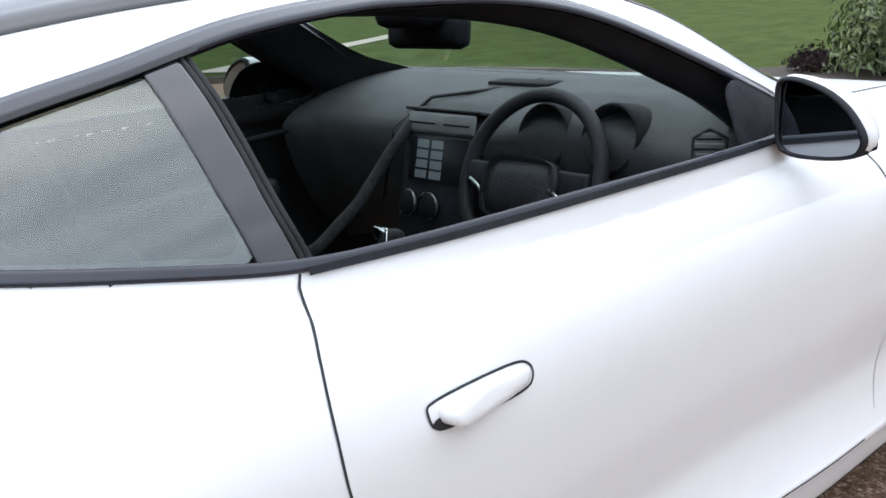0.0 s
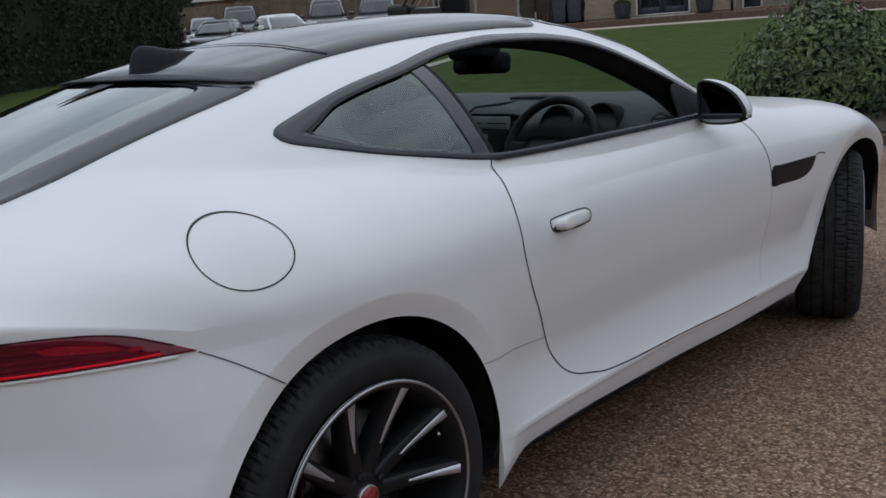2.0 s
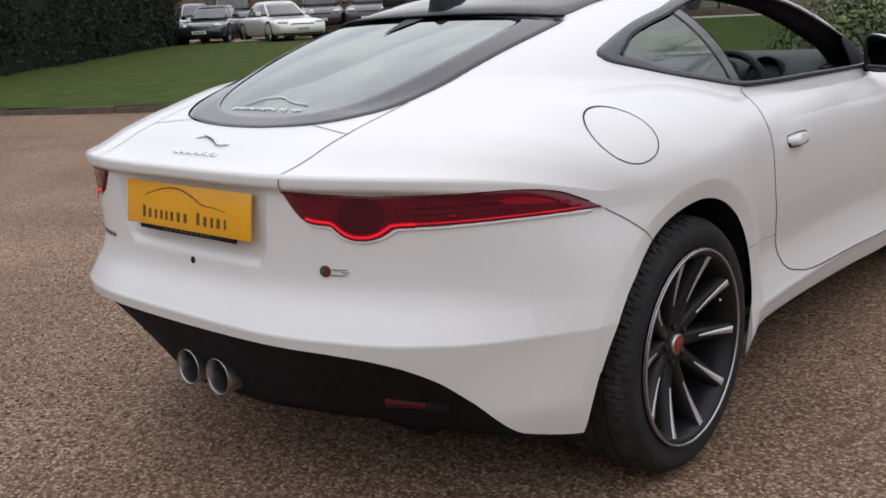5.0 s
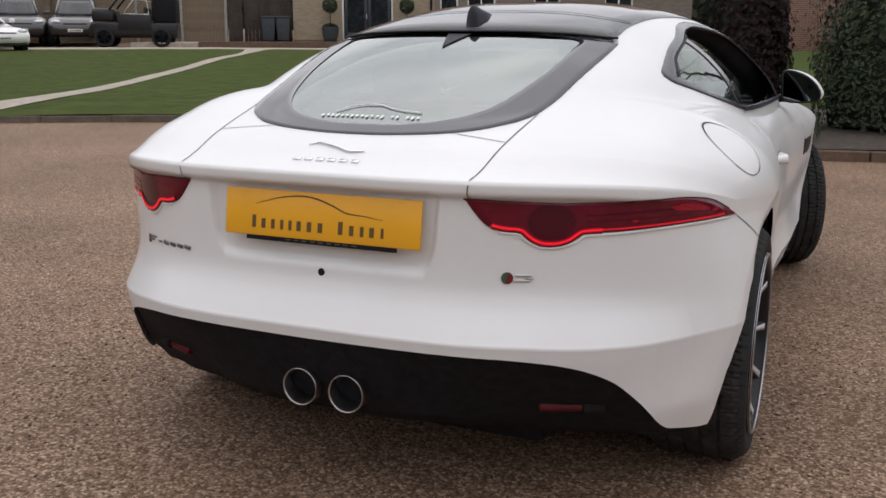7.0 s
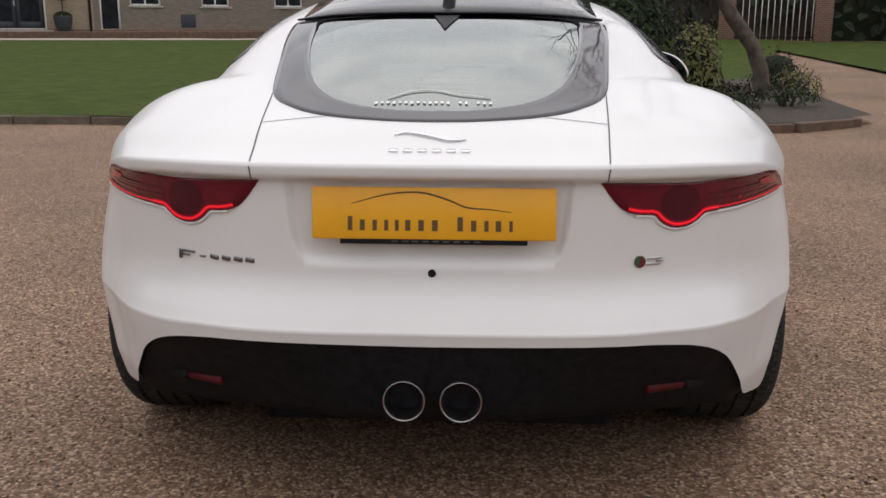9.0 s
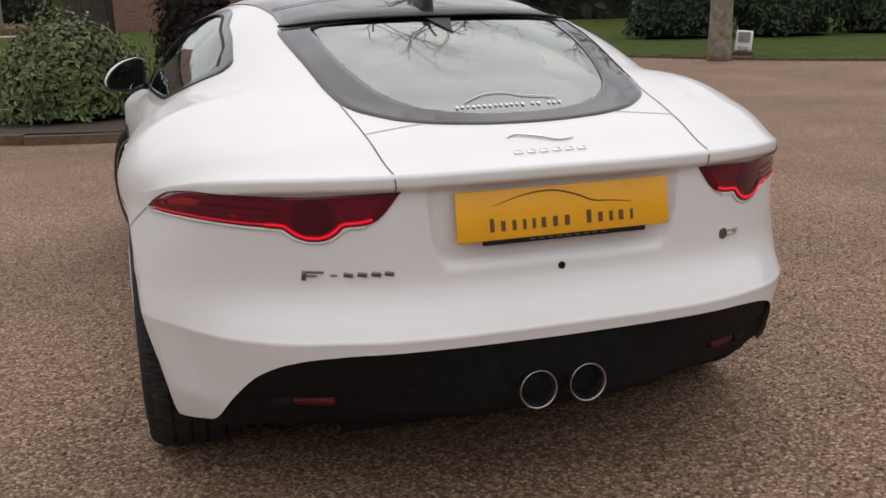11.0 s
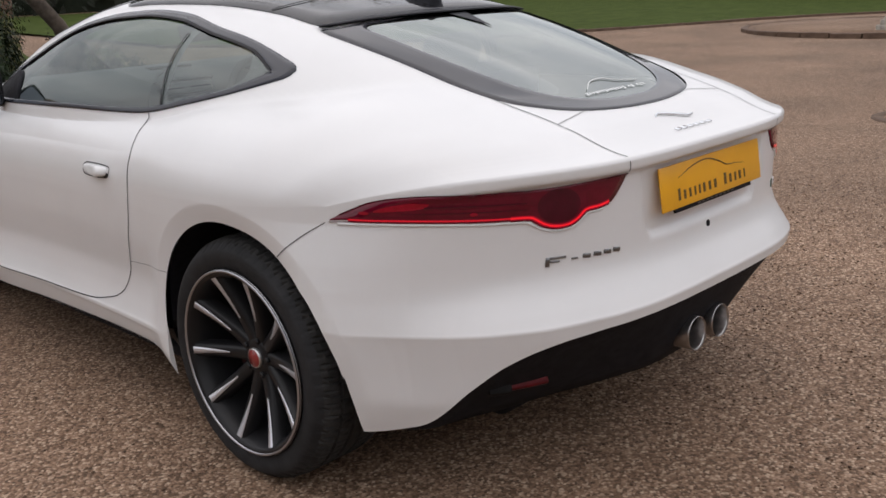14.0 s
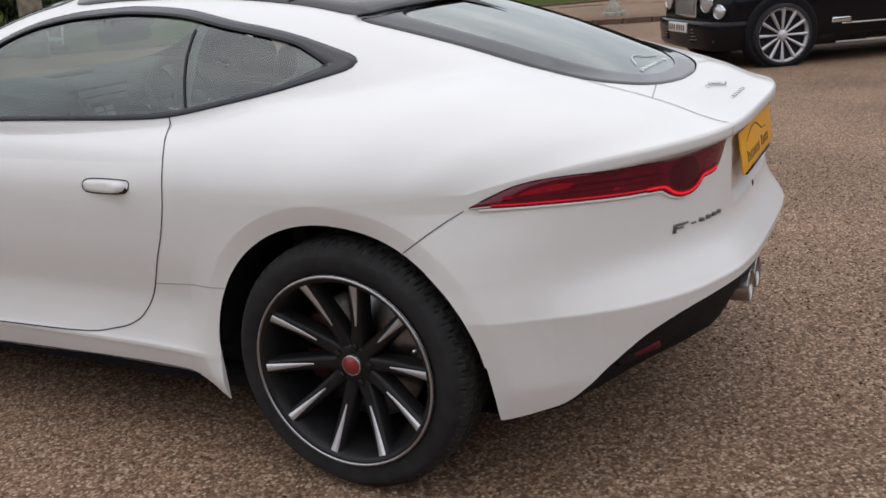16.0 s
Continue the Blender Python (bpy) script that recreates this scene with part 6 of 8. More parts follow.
def shrub(x, y, radii, count, size, mat, label, seed, base=0.0, wide=0.5, lobes=26, stem=True):
    """A bush: stems, a dark solid core painted as its inner shade, and leaves in uneven clumps."""
    rng = np.random.default_rng(seed)
    z0 = gz(x, y) + base
    ob = thing("shrub", label, "shrub", pose(x, y, z0))
    p, n = lumps(rng, count, radii, lobes)
    lift = radii[2] * 0.18
    p[:, 2] = np.maximum(p[:, 2] + lift, 0.03 + 0.1 * rng.random(count))
    crown = leaf_mesh("crown", p, n + np.array([0, 0, 0.5]), size, mat, ob, seed=seed, wide=wide)
    bm = bmesh.new()
    bmesh.ops.create_icosphere(bm, subdivisions=3, radius=1)
    for v in bm.verts:
        k = 0.70 + 0.12 * noise.noise(v.co * 2.3 + Vector((seed, 0, 0)))
        v.co = Vector((v.co.x * radii[0] * k, v.co.y * radii[1] * k, max(0.02, v.co.z * radii[2] * k + lift)))
    # the dark core paints the shade between the leaves
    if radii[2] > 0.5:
        part("shade_core", bm, CORE, ob)
    else:
        bm.free()
    for k in range(5):
        a = 2 * math.pi * k / 5 + seed
        part("stem", tube([(0.05 * math.cos(a), 0.05 * math.sin(a), -0.05), (0.12 * math.cos(a), 0.12 * math.sin(a), radii[2] * 0.4), (0.5 * radii[0] * math.cos(a), 0.5 * radii[1] * math.sin(a), radii[2] * 0.9)], [0.025, 0.02, 0.008], 6), BARK, ob)
    return ob


def branch(bm, p, d, length, r, depth, rng):
    """One limb and its forks, tapering."""
    n = 5
    pts, rad = [p], [r]
    for i in range(n):
        d = (d + Vector(rng.normal(0, 0.16, 3)) + Vector((0, 0, 0.04))).normalized()
        p = p + d * length / n
        pts.append(p)
        rad.append(r * (1 - 0.55 * (i + 1) / n))
    seg = 7 if r > 0.05 else (5 if r > 0.015 else 3)
    rings = []
    side = d.orthogonal().normalized()
    for i, (q, rr) in enumerate(zip(pts, rad)):
        t = (pts[min(i + 1, n)] - pts[max(i - 1, 0)]).normalized()
        side = (side - t * side.dot(t)).normalized()
        up = t.cross(side)
        rings.append([bm.verts.new(q + side * rr * math.cos(2 * math.pi * k / seg) + up * rr * math.sin(2 * math.pi * k / seg)) for k in range(seg)])
    for A, B in zip(rings, rings[1:]):
        for k in range(seg):
            bm.faces.new((A[k], A[(k + 1) % seg], B[(k + 1) % seg], B[k]))
    if depth == 0:
        return
    for i in range(3 if depth > 1 else 4):
        j = 2 + (i % 4) if i < 3 else n
        base = pts[min(j, n)]
        nd = (d + Vector(rng.normal(0, 0.62, 3))).normalized()
        branch(bm, base, nd, length * rng.uniform(0.55, 0.8), rad[min(j, n)] * 0.72, depth - 1, rng)


def bare_tree(x, y, trunk, radii, label, seed, mat, crown_len=2.6, depth=4):
    rng = np.random.default_rng(seed)
    ob = thing("bare_tree", label, "tree", pose(x, y, gz(x, y)))
    part("trunk", tube(trunk, radii, 14), mat, ob)
    bm = bmesh.new()
    top = Vector(trunk[-1])
    for k in range(4):
        a = 2 * math.pi * k / 4 + seed
        branch(bm, top - Vector((0, 0, 0.1)), Vector((math.cos(a) * 0.8, math.sin(a) * 0.8, 0.9)).normalized(), crown_len, radii[-1] * 0.7, depth, rng)
    part("crown", bm, mat, ob, "bare twiggy crown")
    return ob


# ---- lawns, edging, beds, paths ----
def ribbon_sheet(name, near, far, lift, mat, label, category, n=90, m=26, curb=0.0):
    A, B = smooth_open(near, n), smooth_open(far, n)
    v, f = [], []
    for j in range(m):
        t = (j / (m - 1)) ** 1.5
        P = A * (1 - t) + B * t
        for p in P:
            h = lift + (0.012 * noise.noise(Vector((p[0] * 0.6, p[1] * 0.6, 3))) if lift > 0.05 else 0)
            v.append((p[0], p[1], gz(p[0], p[1]) + h))
    for j in range(m - 1):
        for i in range(n - 1):
            f.append((j * n + i, j * n + i + 1, (j + 1) * n + i + 1, (j + 1) * n + i))
    return tagged(from_arrays(name, v, f, mat), label, category, kind="structure")


def edging(name, line, height, width, mat, label, length=0.9, inset=0.0):
    """A run of separate edging blocks, each a little uneven."""
    root = tagged(new(name), label, "kerb", kind="structure")
    p = smooth_open(line, 400)
    s = np.concatenate([[0], np.cumsum(np.linalg.norm(np.diff(p, axis=0), axis=1))])
    rng = np.random.default_rng(7)
    k = int(s[-1] / length)
    mesh = None
    bm = box((-length / 2 + 0.004, -width / 2, -0.08), (length / 2 - 0.004, width / 2, height), 0.010)
    mesh = bpy.data.meshes.new("kerb_block")
    bm.to_mesh(mesh)
    bm.free()
    mesh.materials.append(mat)
    for i in range(k):
        c = (i + 0.5) * length
        q = np.array([np.interp(c, s, p[:, 0]), np.interp(c, s, p[:, 1])])
        q2 = np.array([np.interp(c + 0.1, s, p[:, 0]), np.interp(c + 0.1, s, p[:, 1])])
        ang = math.degrees(math.atan2(*(q2 - q)[::-1]))
        ob = new("kerb_block", mesh)
        ob.parent = root
        ob.matrix_local = pose(q[0], q[1], gz(*q) + rng.uniform(-0.012, 0.008), rng.uniform(-1.5, 1.5), 0, ang + rng.uniform(-0.8, 0.8))
    return root


LAWN_NEAR = [(-19.0, 1.2), (-15.5, 2.9), (-12.45, 4.5), (-10.33, 5.7), (-8.0, 7.2), (-6.3, 7.85), (-4.4, 8.0), (-3.0, 7.85)]
LAWN_FAR = [(-31.5, 17.0), (-29.0, 18.3), (-25.5, 20.0), (-20.3, 24.4), (-16.5, 26.8), (-13.2, 28.9), (-7.0, 32.3), (-2.0, 34.2)]
ribbon_sheet("lawn", LAWN_NEAR, LAWN_FAR, 0.10, GRASS, "mown green lawn beyond the drive", "lawn")
ribbon_sheet("lawn", [(-3.0, 7.85), (-1.5, 9.5), (1.0, 11.5), (3.5, 13.3), (4.9, 14.6)], [(-2.0, 34.2), (2.0, 34.8), (6.0, 35.0), (9.0, 34.5), (11.0, 34.0)], 0.10, GRASS, "mown green lawn behind the bed", "lawn")
RIGHT_NEAR = [(8.0, 15.6), (8.7, 14.5), (9.6, 13.3), (10.8, 12.1), (12.5, 11.0), (15.0, 10.0), (17.5, 9.1), (20.6, 7.9), (23.6, 5.9), (30.0, 1.5), (42.0, -6.0)]
ribbon_sheet("lawn", RIGHT_NEAR, [(9.0, 33.0), (13.0, 33.5), (18.0, 33.0), (24.0, 31.0), (30.0, 28.0), (36.0, 23.0), (42.0, 17.0), (47.0, 11.0), (51.0, 5.0), (54.0, -2.0), (58.0, -10.0)], 0.055, GRASS, "mown green lawn under the trees", "lawn")
BED_NEAR = [(-3.0, 7.75), (-2.1, 7.42), (-1.1, 7.15), (0.4, 7.05), (1.4, 7.2), (2.5, 7.5), (3.6, 7.85), (4.6, 8.6)]
ribbon_sheet("flower_bed", BED_NEAR, [(-3.2, 8.2), (-1.5, 10.2), (0.0, 11.4), (1.2, 12.2), (2.6, 13.2), (3.6, 13.8), (4.4, 14.2), (5.0, 14.5)], 0.105, SOIL, "dark soil bed with low planting", "flower bed", 60, 16)
edging("kerb", LAWN_NEAR, 0.095, 0.08, KERB, "weathered brown edging along the lawn")
edging("kerb", BED_NEAR, 0.100, 0.14, EDGE_BROWN, "weathered brown sleeper edging of the bed", 1.1)
edging("kerb", RIGHT_NEAR, 0.060, 0.10, EDGE_BROWN, "weathered brown edging along the lawn")
ribbon_sheet("path", [(-31.5, 17.2), (-29.0, 18.5), (-25.5, 20.2), (-20.3, 24.6), (-16.5, 27.0), (-13.2, 29.1), (-7.0, 32.5), (-2.0, 34.4)], [(-32.0, 18.2), (-29.6, 19.4), (-26.2, 21.2), (-21.2, 25.6), (-17.4, 28.0), (-14.0, 30.2), (-7.6, 33.6), (-2.5, 35.6)], 0.108, PAVING, "pale path along the lawn", "path", 60, 4)
ribbon_sheet("path", [(-10.2, 6.1), (-10.9, 8.6), (-11.6, 11.1), (-13.6, 15.6), (-15.6, 19.6), (-17.0, 23.0), (-18.6, 25.7)], [(-9.5, 6.5), (-10.45, 8.9), (-11.2, 11.15), (-13.15, 15.45), (-15.1, 19.4), (-16.55, 22.8), (-17.9, 26.1)], 0.112, PAVING, "pale worn path across the lawn", "path", 60, 4)

# ---- the bed's bushes and low plants ----
shrub(-1.58, 8.65, (0.90, 0.88, 1.06), 9000, 0.070, LEAF_LAUREL, "rounded light-green laurel bush in the bed", 11, 0.1, 0.45, 40)
shrub(1.55, 9.45, (1.05, 1.0, 2.35), 13000, 0.062, LEAF_DARK, "tall dark-green evergreen bush in the bed", 12, 0.1, 0.5, 34)
shrub(3.15, 11.9, (0.52, 0.5, 1.05), 2600, 0.060, LEAF_GOLD, "small yellow-green bush beside a trunk", 13, 0.1, 0.55, 18)
shrub(-0.12, 9.5, (0.55, 0.5, 2.3), 5500, 0.075, LEAF_COPPER, "tall dark copper-coloured shrub in the bed", 14, 0.1, 0.6, 20)
for k, (x, y, r, h, m) in enumerate(((0.4, 7.9, 0.55, 0.32, LEAF_DARK), (2.3, 8.1, 0.45, 0.30, LEAF_LAUREL), (2.9, 8.6, 0.5, 0.34, LEAF_DARK), (3.9, 9.6, 0.55, 0.36, LEAF_DARK), (-2.55, 8.25, 0.28, 0.22, LEAF_COPPER), (-0.6, 8.0, 0.45, 0.30, LEAF_DARK), (4.5, 11.2, 0.45, 0.40, LEAF_GOLD), (3.3, 9.9, 0.4, 0.28, LEAF_COPPER), (4.6, 12.6, 0.5, 0.55, LEAF_COPPER))):
    shrub(x, y, (r, r * 0.9, h), 520, 0.055, m, "low clump of ground-cover leaves in the bed", 30 + k, 0.1, 0.4, 10)
bare_tree(3.95, 11.0, [(0.0, 0, -0.1), (0.0, 0, 0.12), (-0.02, 0, 0.45), (-0.16, 0.0, 0.80), (-0.48, 0.02, 1.22), (-0.75, 0.1, 1.7), (-0.85, 0.2, 2.4), (-0.8, 0.3, 3.2), (-0.9, 0.1, 4.4), (-0.7, 0.0, 5.4)], [0.19, 0.135, 0.110, 0.104, 0.100, 0.097, 0.094, 0.09, 0.08, 0.07], "leaning bare tree with a dark bent trunk", 3, BARK, 3.1, 5)
q = pose(3.7, 10.55, gz(3.7, 10.55) + 0.12)
bm = bmesh.new()
bmesh.ops.create_icosphere(bm, subdivisions=2, radius=0.085)
for v_ in bm.verts:
    v_.co *= 1 + 0.25 * noise.noise(v_.co * 9)
    v_.co.z *= 0.8
st = part("stone", bm, STONE)
st.matrix_world = q
tagged(st, "small pale stone lying in the bed", "stone")
bare_tree(9.56, 12.95, [(0, 0, -0.1), (0.0, 0, 0.2), (0.02, 0, 1.2), (0.0, 0.05, 2.6), (0.05, 0.0, 4.2)], [0.25, 0.215, 0.20, 0.195, 0.17], "bare tree with a thick pale trunk at the kerb", 5, BARK_PALE, 3.0, 4)
bare_tree(18.4, 29.3, [(0, 0, -0.1), (0.0, 0, 0.3), (0.05, 0, 2.0), (0.1, 0.05, 4.5)], [0.62, 0.46, 0.40, 0.34], "bare tree with a broad trunk on the lawn", 8, BARK_PALE, 3.4, 3)

# white lantern box on the lawn
lan = thing("garden_light", "white box-shaped garden light tilted on a dark base at the kerb", "garden light", pose(10.35, 13.35, gz(10.35, 13.35) + 0.06, 0, 0, -38))
part("base", box((-0.26, -0.14, -0.08), (0.20, 0.14, 0.05), 0.02), TIMBER_DARK, lan)
tilted = pose(0.0, 0.0, 0.05, -9, 4, 0)
part("housing", box((-0.155, -0.09, 0.0), (0.155, 0.09, 0.40), 0.03, tilted), WHITE, lan)
part("lens", box((-0.11, -0.096, 0.17), (0.11, -0.085, 0.36), 0.02, tilted), CONCRETE, lan, "pale grey lens")
part("foot_bracket", box((-0.10, -0.10, 0.02), (0.10, -0.088, 0.09), 0.008, tilted), STONE, lan)
# barrel-shaped bollard beside the drive
bl = thing("planter_barrel", "dark domed barrel standing at the edge of the drive", "barrel", pose(-8.55, 1.78, 0.0))
part("barrel", lathe([(0.0001, 0.74), (0.10, 0.735), (0.22, 0.70), (0.30, 0.62), (0.335, 0.50), (0.34, 0.30), (0.335, 0.02), (0.33, -0.02)], 40), LEAF_HEDGE, bl)
part("band", lathe([(0.342, 0.30), (0.350, 0.31), (0.350, 0.05), (0.342, 0.0)], 40), PLASTIC, bl)

# bushes under the trees on the right
for k, (x, y, r, h) in enumerate(((12.6, 19.6, 1.5, 2.6), (15.4, 18.9, 1.7, 3.0), (18.2, 18.6, 1.3, 2.3), (20.0, 18.8, 0.9, 1.5))):
    shrub(x, y, (r, r * 0.9, h), 2600, 0.15, LEAF_DARK, "large evergreen bush on the far lawn", 60 + k, 0.1, 0.5, 22)


def hedge(name, line, height, depth, count, size, mat, label, category, seed, kind="", core=True):
    """A long clipped or wild belt of leaves round a core coloured dark to stand for inner shade."""
    rng = np.random.default_rng(seed)
    p = smooth_open(line, 300)
    s = np.concatenate([[0], np.cumsum(np.linalg.norm(np.diff(p, axis=0), axis=1))])
    t = rng.uniform(0, s[-1], count)
    cx, cy = np.interp(t, s, p[:, 0]), np.interp(t, s, p[:, 1])
    tx, ty = np.interp(t + 0.2, s, p[:, 0]) - cx, np.interp(t + 0.2, s, p[:, 1]) - cy
    ln = np.hypot(tx, ty) + 1e-9
    nx, ny = ty / ln, -tx / ln
    u = rng.random(count)
    side = rng.choice([-1, 1, 1, 1, 0], count)
    off = np.where(side == 0, rng.uniform(-1, 1, count), side) * depth / 2
    z = np.where(side == 0, height, height * u ** 0.8)
    wob = np.array([noise.noise(Vector((a * 0.35, b * 0.5, seed))) for a, b in zip(t, z)])
    off = off + wob * depth * 0.22 * np.sign(off + 1e-6) - rng.random(count) ** 2 * 0.4 * np.sign(off)
    z = z * (1 + 0.10 * wob) - rng.random(count) * 0.1
    x, y = cx + nx * off, cy + ny * off
    g = ground_z(x, y)
    z = np.maximum(z, 0.12)
    nrm = np.stack([nx * np.sign(off), ny * np.sign(off), 0.5 + 0 * nx], 1)
    ob = thing(name, label, category, kind=kind)
    leaf_mesh("leaves", np.stack([x, y, g + z], 1), nrm, size, mat, ob, seed=seed, wide=0.6)
    # dark core along the belt, in place of the shade behind its leaves
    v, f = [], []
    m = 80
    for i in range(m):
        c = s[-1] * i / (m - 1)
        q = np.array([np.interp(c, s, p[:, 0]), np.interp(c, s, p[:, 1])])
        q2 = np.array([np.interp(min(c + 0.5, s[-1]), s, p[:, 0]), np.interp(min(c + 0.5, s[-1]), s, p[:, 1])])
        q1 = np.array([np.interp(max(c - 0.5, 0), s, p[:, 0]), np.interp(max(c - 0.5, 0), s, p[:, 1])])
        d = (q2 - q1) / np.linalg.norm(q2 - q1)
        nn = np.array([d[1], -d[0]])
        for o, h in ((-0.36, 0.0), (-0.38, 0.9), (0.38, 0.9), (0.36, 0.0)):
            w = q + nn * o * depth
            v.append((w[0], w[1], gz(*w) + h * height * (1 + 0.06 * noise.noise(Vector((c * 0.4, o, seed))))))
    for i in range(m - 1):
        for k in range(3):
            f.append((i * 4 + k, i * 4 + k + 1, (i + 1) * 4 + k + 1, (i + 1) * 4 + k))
    from_arrays("shade_core", v, f, CORE, ob)
    return ob


hedge_ob = hedge("hedge", [(-18.3, 1.0), (-20.0, 4.5), (-23.0, 9.0), (-26.5, 13.6), (-30.2, 18.3)], 4.6, 2.4, 26000, 0.125, LEAF_HEDGE, "tall dark conifer hedge along the lawn", "hedge", 21)
for k in range(12):
    t = k / 11
    x, y = -18.0 - 11.3 * t, 2.2 + 15.6 * t
    tr = part("stem", tube([(0, 0, -0.1), (0.03, 0.02, 0.4), (0.0, 0.0, 1.0)], [0.10, 0.08, 0.07], 8), BARK, hedge_ob)
    tr.matrix_world = pose(x + 0.2, y - 0.15, gz(x, y))
hedge("woodland", [(4.0, 38.5), (14.0, 37.5), (24.0, 35.5), (34.0, 30.0), (43.0, 23.0), (50.0, 14.0), (56.0, 4.0), (60.0, -8.0)], 7.0, 4.0, 9000, 0.55, LEAF_WOOD, "dark woodland edge beyond the lawn", "woodland", 22, "stuff")
hedge("woodland", [(60.0, -8.0), (52.0, -30.0), (30.0, -46.0), (0.0, -50.0), (-30.0, -44.0), (-46.0, -26.0), (-44.0, -8.0), (-30.0, -2.0), (-19.0, 0.0)], 9.5, 4.0, 11000, 0.65, LEAF_WOOD, "dark tree belt closing the grounds", "woodland", 23, "stuff")

hedge("woodland", [(-19.0, 0.5), (-38.0, 10.0), (-54.0, 20.0), (-54.0, 36.0), (-44.0, 54.0), (-24.0, 62.0), (-6.0, 58.0), (4.0, 39.0)], 6.5, 4.0, 9000, 0.6, LEAF_WOOD, "dark trees behind the house and car park", "woodland", 24, "stuff")

hedge("woodland", [(42.0, -16.0), (37.0, -7.0), (34.0, 1.4), (32.5, 9.0), (33.5, 15.0), (38.0, 22.0)], 4.5, 3.0, 5000, 0.42, LEAF_WOOD, "dark evergreen belt along the lawn", "woodland", 25, "stuff")

# ---- island with a stone column, drain ----
isl = thing("round_island", "round gravel island with a low brown edge", "island", pose(17.3, 4.8, gz(17.3, 4.8)))
part("top", lathe([(0.0001, 0.10), (1.2, 0.105), (2.55, 0.085), (2.6, -0.05)], 64), GRAVEL, isl)
rng = np.random.default_rng(3)
seg_mesh = bpy.data.meshes.new("edge_stone")
bm = box((-0.26, -0.06, -0.08), (0.26, 0.06, 0.095), 0.012)
bm.to_mesh(seg_mesh)
bm.free()
seg_mesh.materials.append(EDGE_BROWN)
for k in range(31):
    ob = new("edge_stone", seg_mesh)
    ob.parent = isl
    a = 2 * math.pi * k / 31
    ob.matrix_local = pose(2.62 * math.cos(a), 2.62 * math.sin(a), rng.uniform(-0.01, 0.008), 0, 0, math.degrees(a) + 90)
col = thing("stone_column", "pale stone lamp column on a stepped base", "column", pose(15.65, 4.15, gz(15.65, 4.15) + 0.10) @ Matrix.Diagonal((0.54, 0.54, 0.8, 1)))
part("step", box((-0.34, -0.34, -0.02), (0.34, 0.34, 0.10), 0.015), STONE, col)
part("plinth", box((-0.24, -0.24, 0.10), (0.24, 0.24, 0.22), 0.012), STONE, col)
part("shaft", lathe([(0.21, 0.22), (0.20, 0.26), (0.13, 0.32), (0.115, 0.40), (0.15, 0.50), (0.165, 0.62), (0.14, 0.74), (0.095, 0.84), (0.085, 1.10), (0.08, 2.2), (0.075, 3.0)], 36), STONE, col)
part("lantern", lathe([(0.08, 3.0), (0.20, 3.1), (0.24, 3.5), (0.06, 3.75), (0.0001, 3.8)], 8), TRIM_BLACK, col)
drain = thing("drain_cover", "round brown collar set in the gravel round a drain", "drain cover", pose(6.3, 0.50, 0.0))
part("collar", lathe([(0.38, -0.03), (0.39, 0.010), (0.48, 0.014), (0.50, -0.02)], 48), EDGE_BROWN, drain)
part("cover", lathe([(0.0001, 0.006), (0.37, 0.006), (0.38, -0.02)], 48), GRAVEL, drain)

# ---- house, terrace, fence ----
HM = pose(-18.6, 34.9, gz(-18.6, 34.9) + 0.05, 0, 0, 29.4)
terrace = tagged(part("terrace", box((-9.0, -5.2, -0.6), (16.0, 0.0, 0.06), 0.02, HM), PAVING), "pale paved terrace before the house", "terrace", kind="structure")
tagged(part("terrace_edge", box((-6.5, -5.4, -0.6), (16.0, -5.2, 0.10), 0.02, HM), EDGE_BROWN), "low brown terrace edge", "edge", kind="structure")
house = thing("house", "buff brick house with dark french doors and white windows", "house", HM)


def wall_with_openings(name, x0, x1, z1, holes, mat, parent, thick=0.35):
    """A brick wall along x, holes as (x0, x1, z0, z1); built of the pieces round them."""
    bm = bmesh.new()
    xs = sorted({x0, x1, *[h[0] for h in holes], *[h[1] for h in holes]})
    for a, b in zip(xs, xs[1:]):
        zs = [(0.0, z1)]
        for h in holes:
            if h[0] <= a and b <= h[1]:
                zs = [q for lo, hi in zs for q in ((lo, min(hi, h[2])), (max(lo, h[3]), hi)) if q[1] > q[0]]
        for lo, hi in zs:
            add_box(bm, (a, 0.0, lo), (b, thick, hi))
    bmesh.ops.remove_doubles(bm, verts=bm.verts, dist=1e-4)
    return part(name, bm, mat, parent, smooth=False)


wall_with_openings("wall", -3.2, 2.9, 5.2, [(-1.10, 1.10, 0.12, 2.25)], BRICK_BUFF, house)
wall_with_openings("wall", 2.9, 14.5, 5.2, [(3.15, 3.95, 0.1, 2.2), (4.35, 5.60, 1.12, 2.3), (7.3, 8.5, 1.12, 2.3), (10.5, 11.8, 1.12, 2.3)], BRICK_GREY, house)
part("side_wall", box((-3.2, 0.35, 0), (-2.85, 8.0, 5.2)), BRICK_BUFF, house)
bm = bmesh.new()
add_box(bm, (-4.1, -0.5, 5.2), (14.9, 8.5, 5.35))
rv = [bm.verts.new(c) for c in ((-4.1, -0.5, 5.35), (14.9, -0.5, 5.35), (14.9, 8.5, 5.35), (-4.1, 8.5, 5.35), (-4.1, 4.0, 8.4), (14.9, 4.0, 8.4))]
for fc in ((0, 1, 5, 4), (2, 3, 4, 5), (0, 4, 3), (1, 2, 5)):
    bm.faces.new([rv[i] for i in fc])
part("roof", bm, BRICK_RED, house, smooth=False)


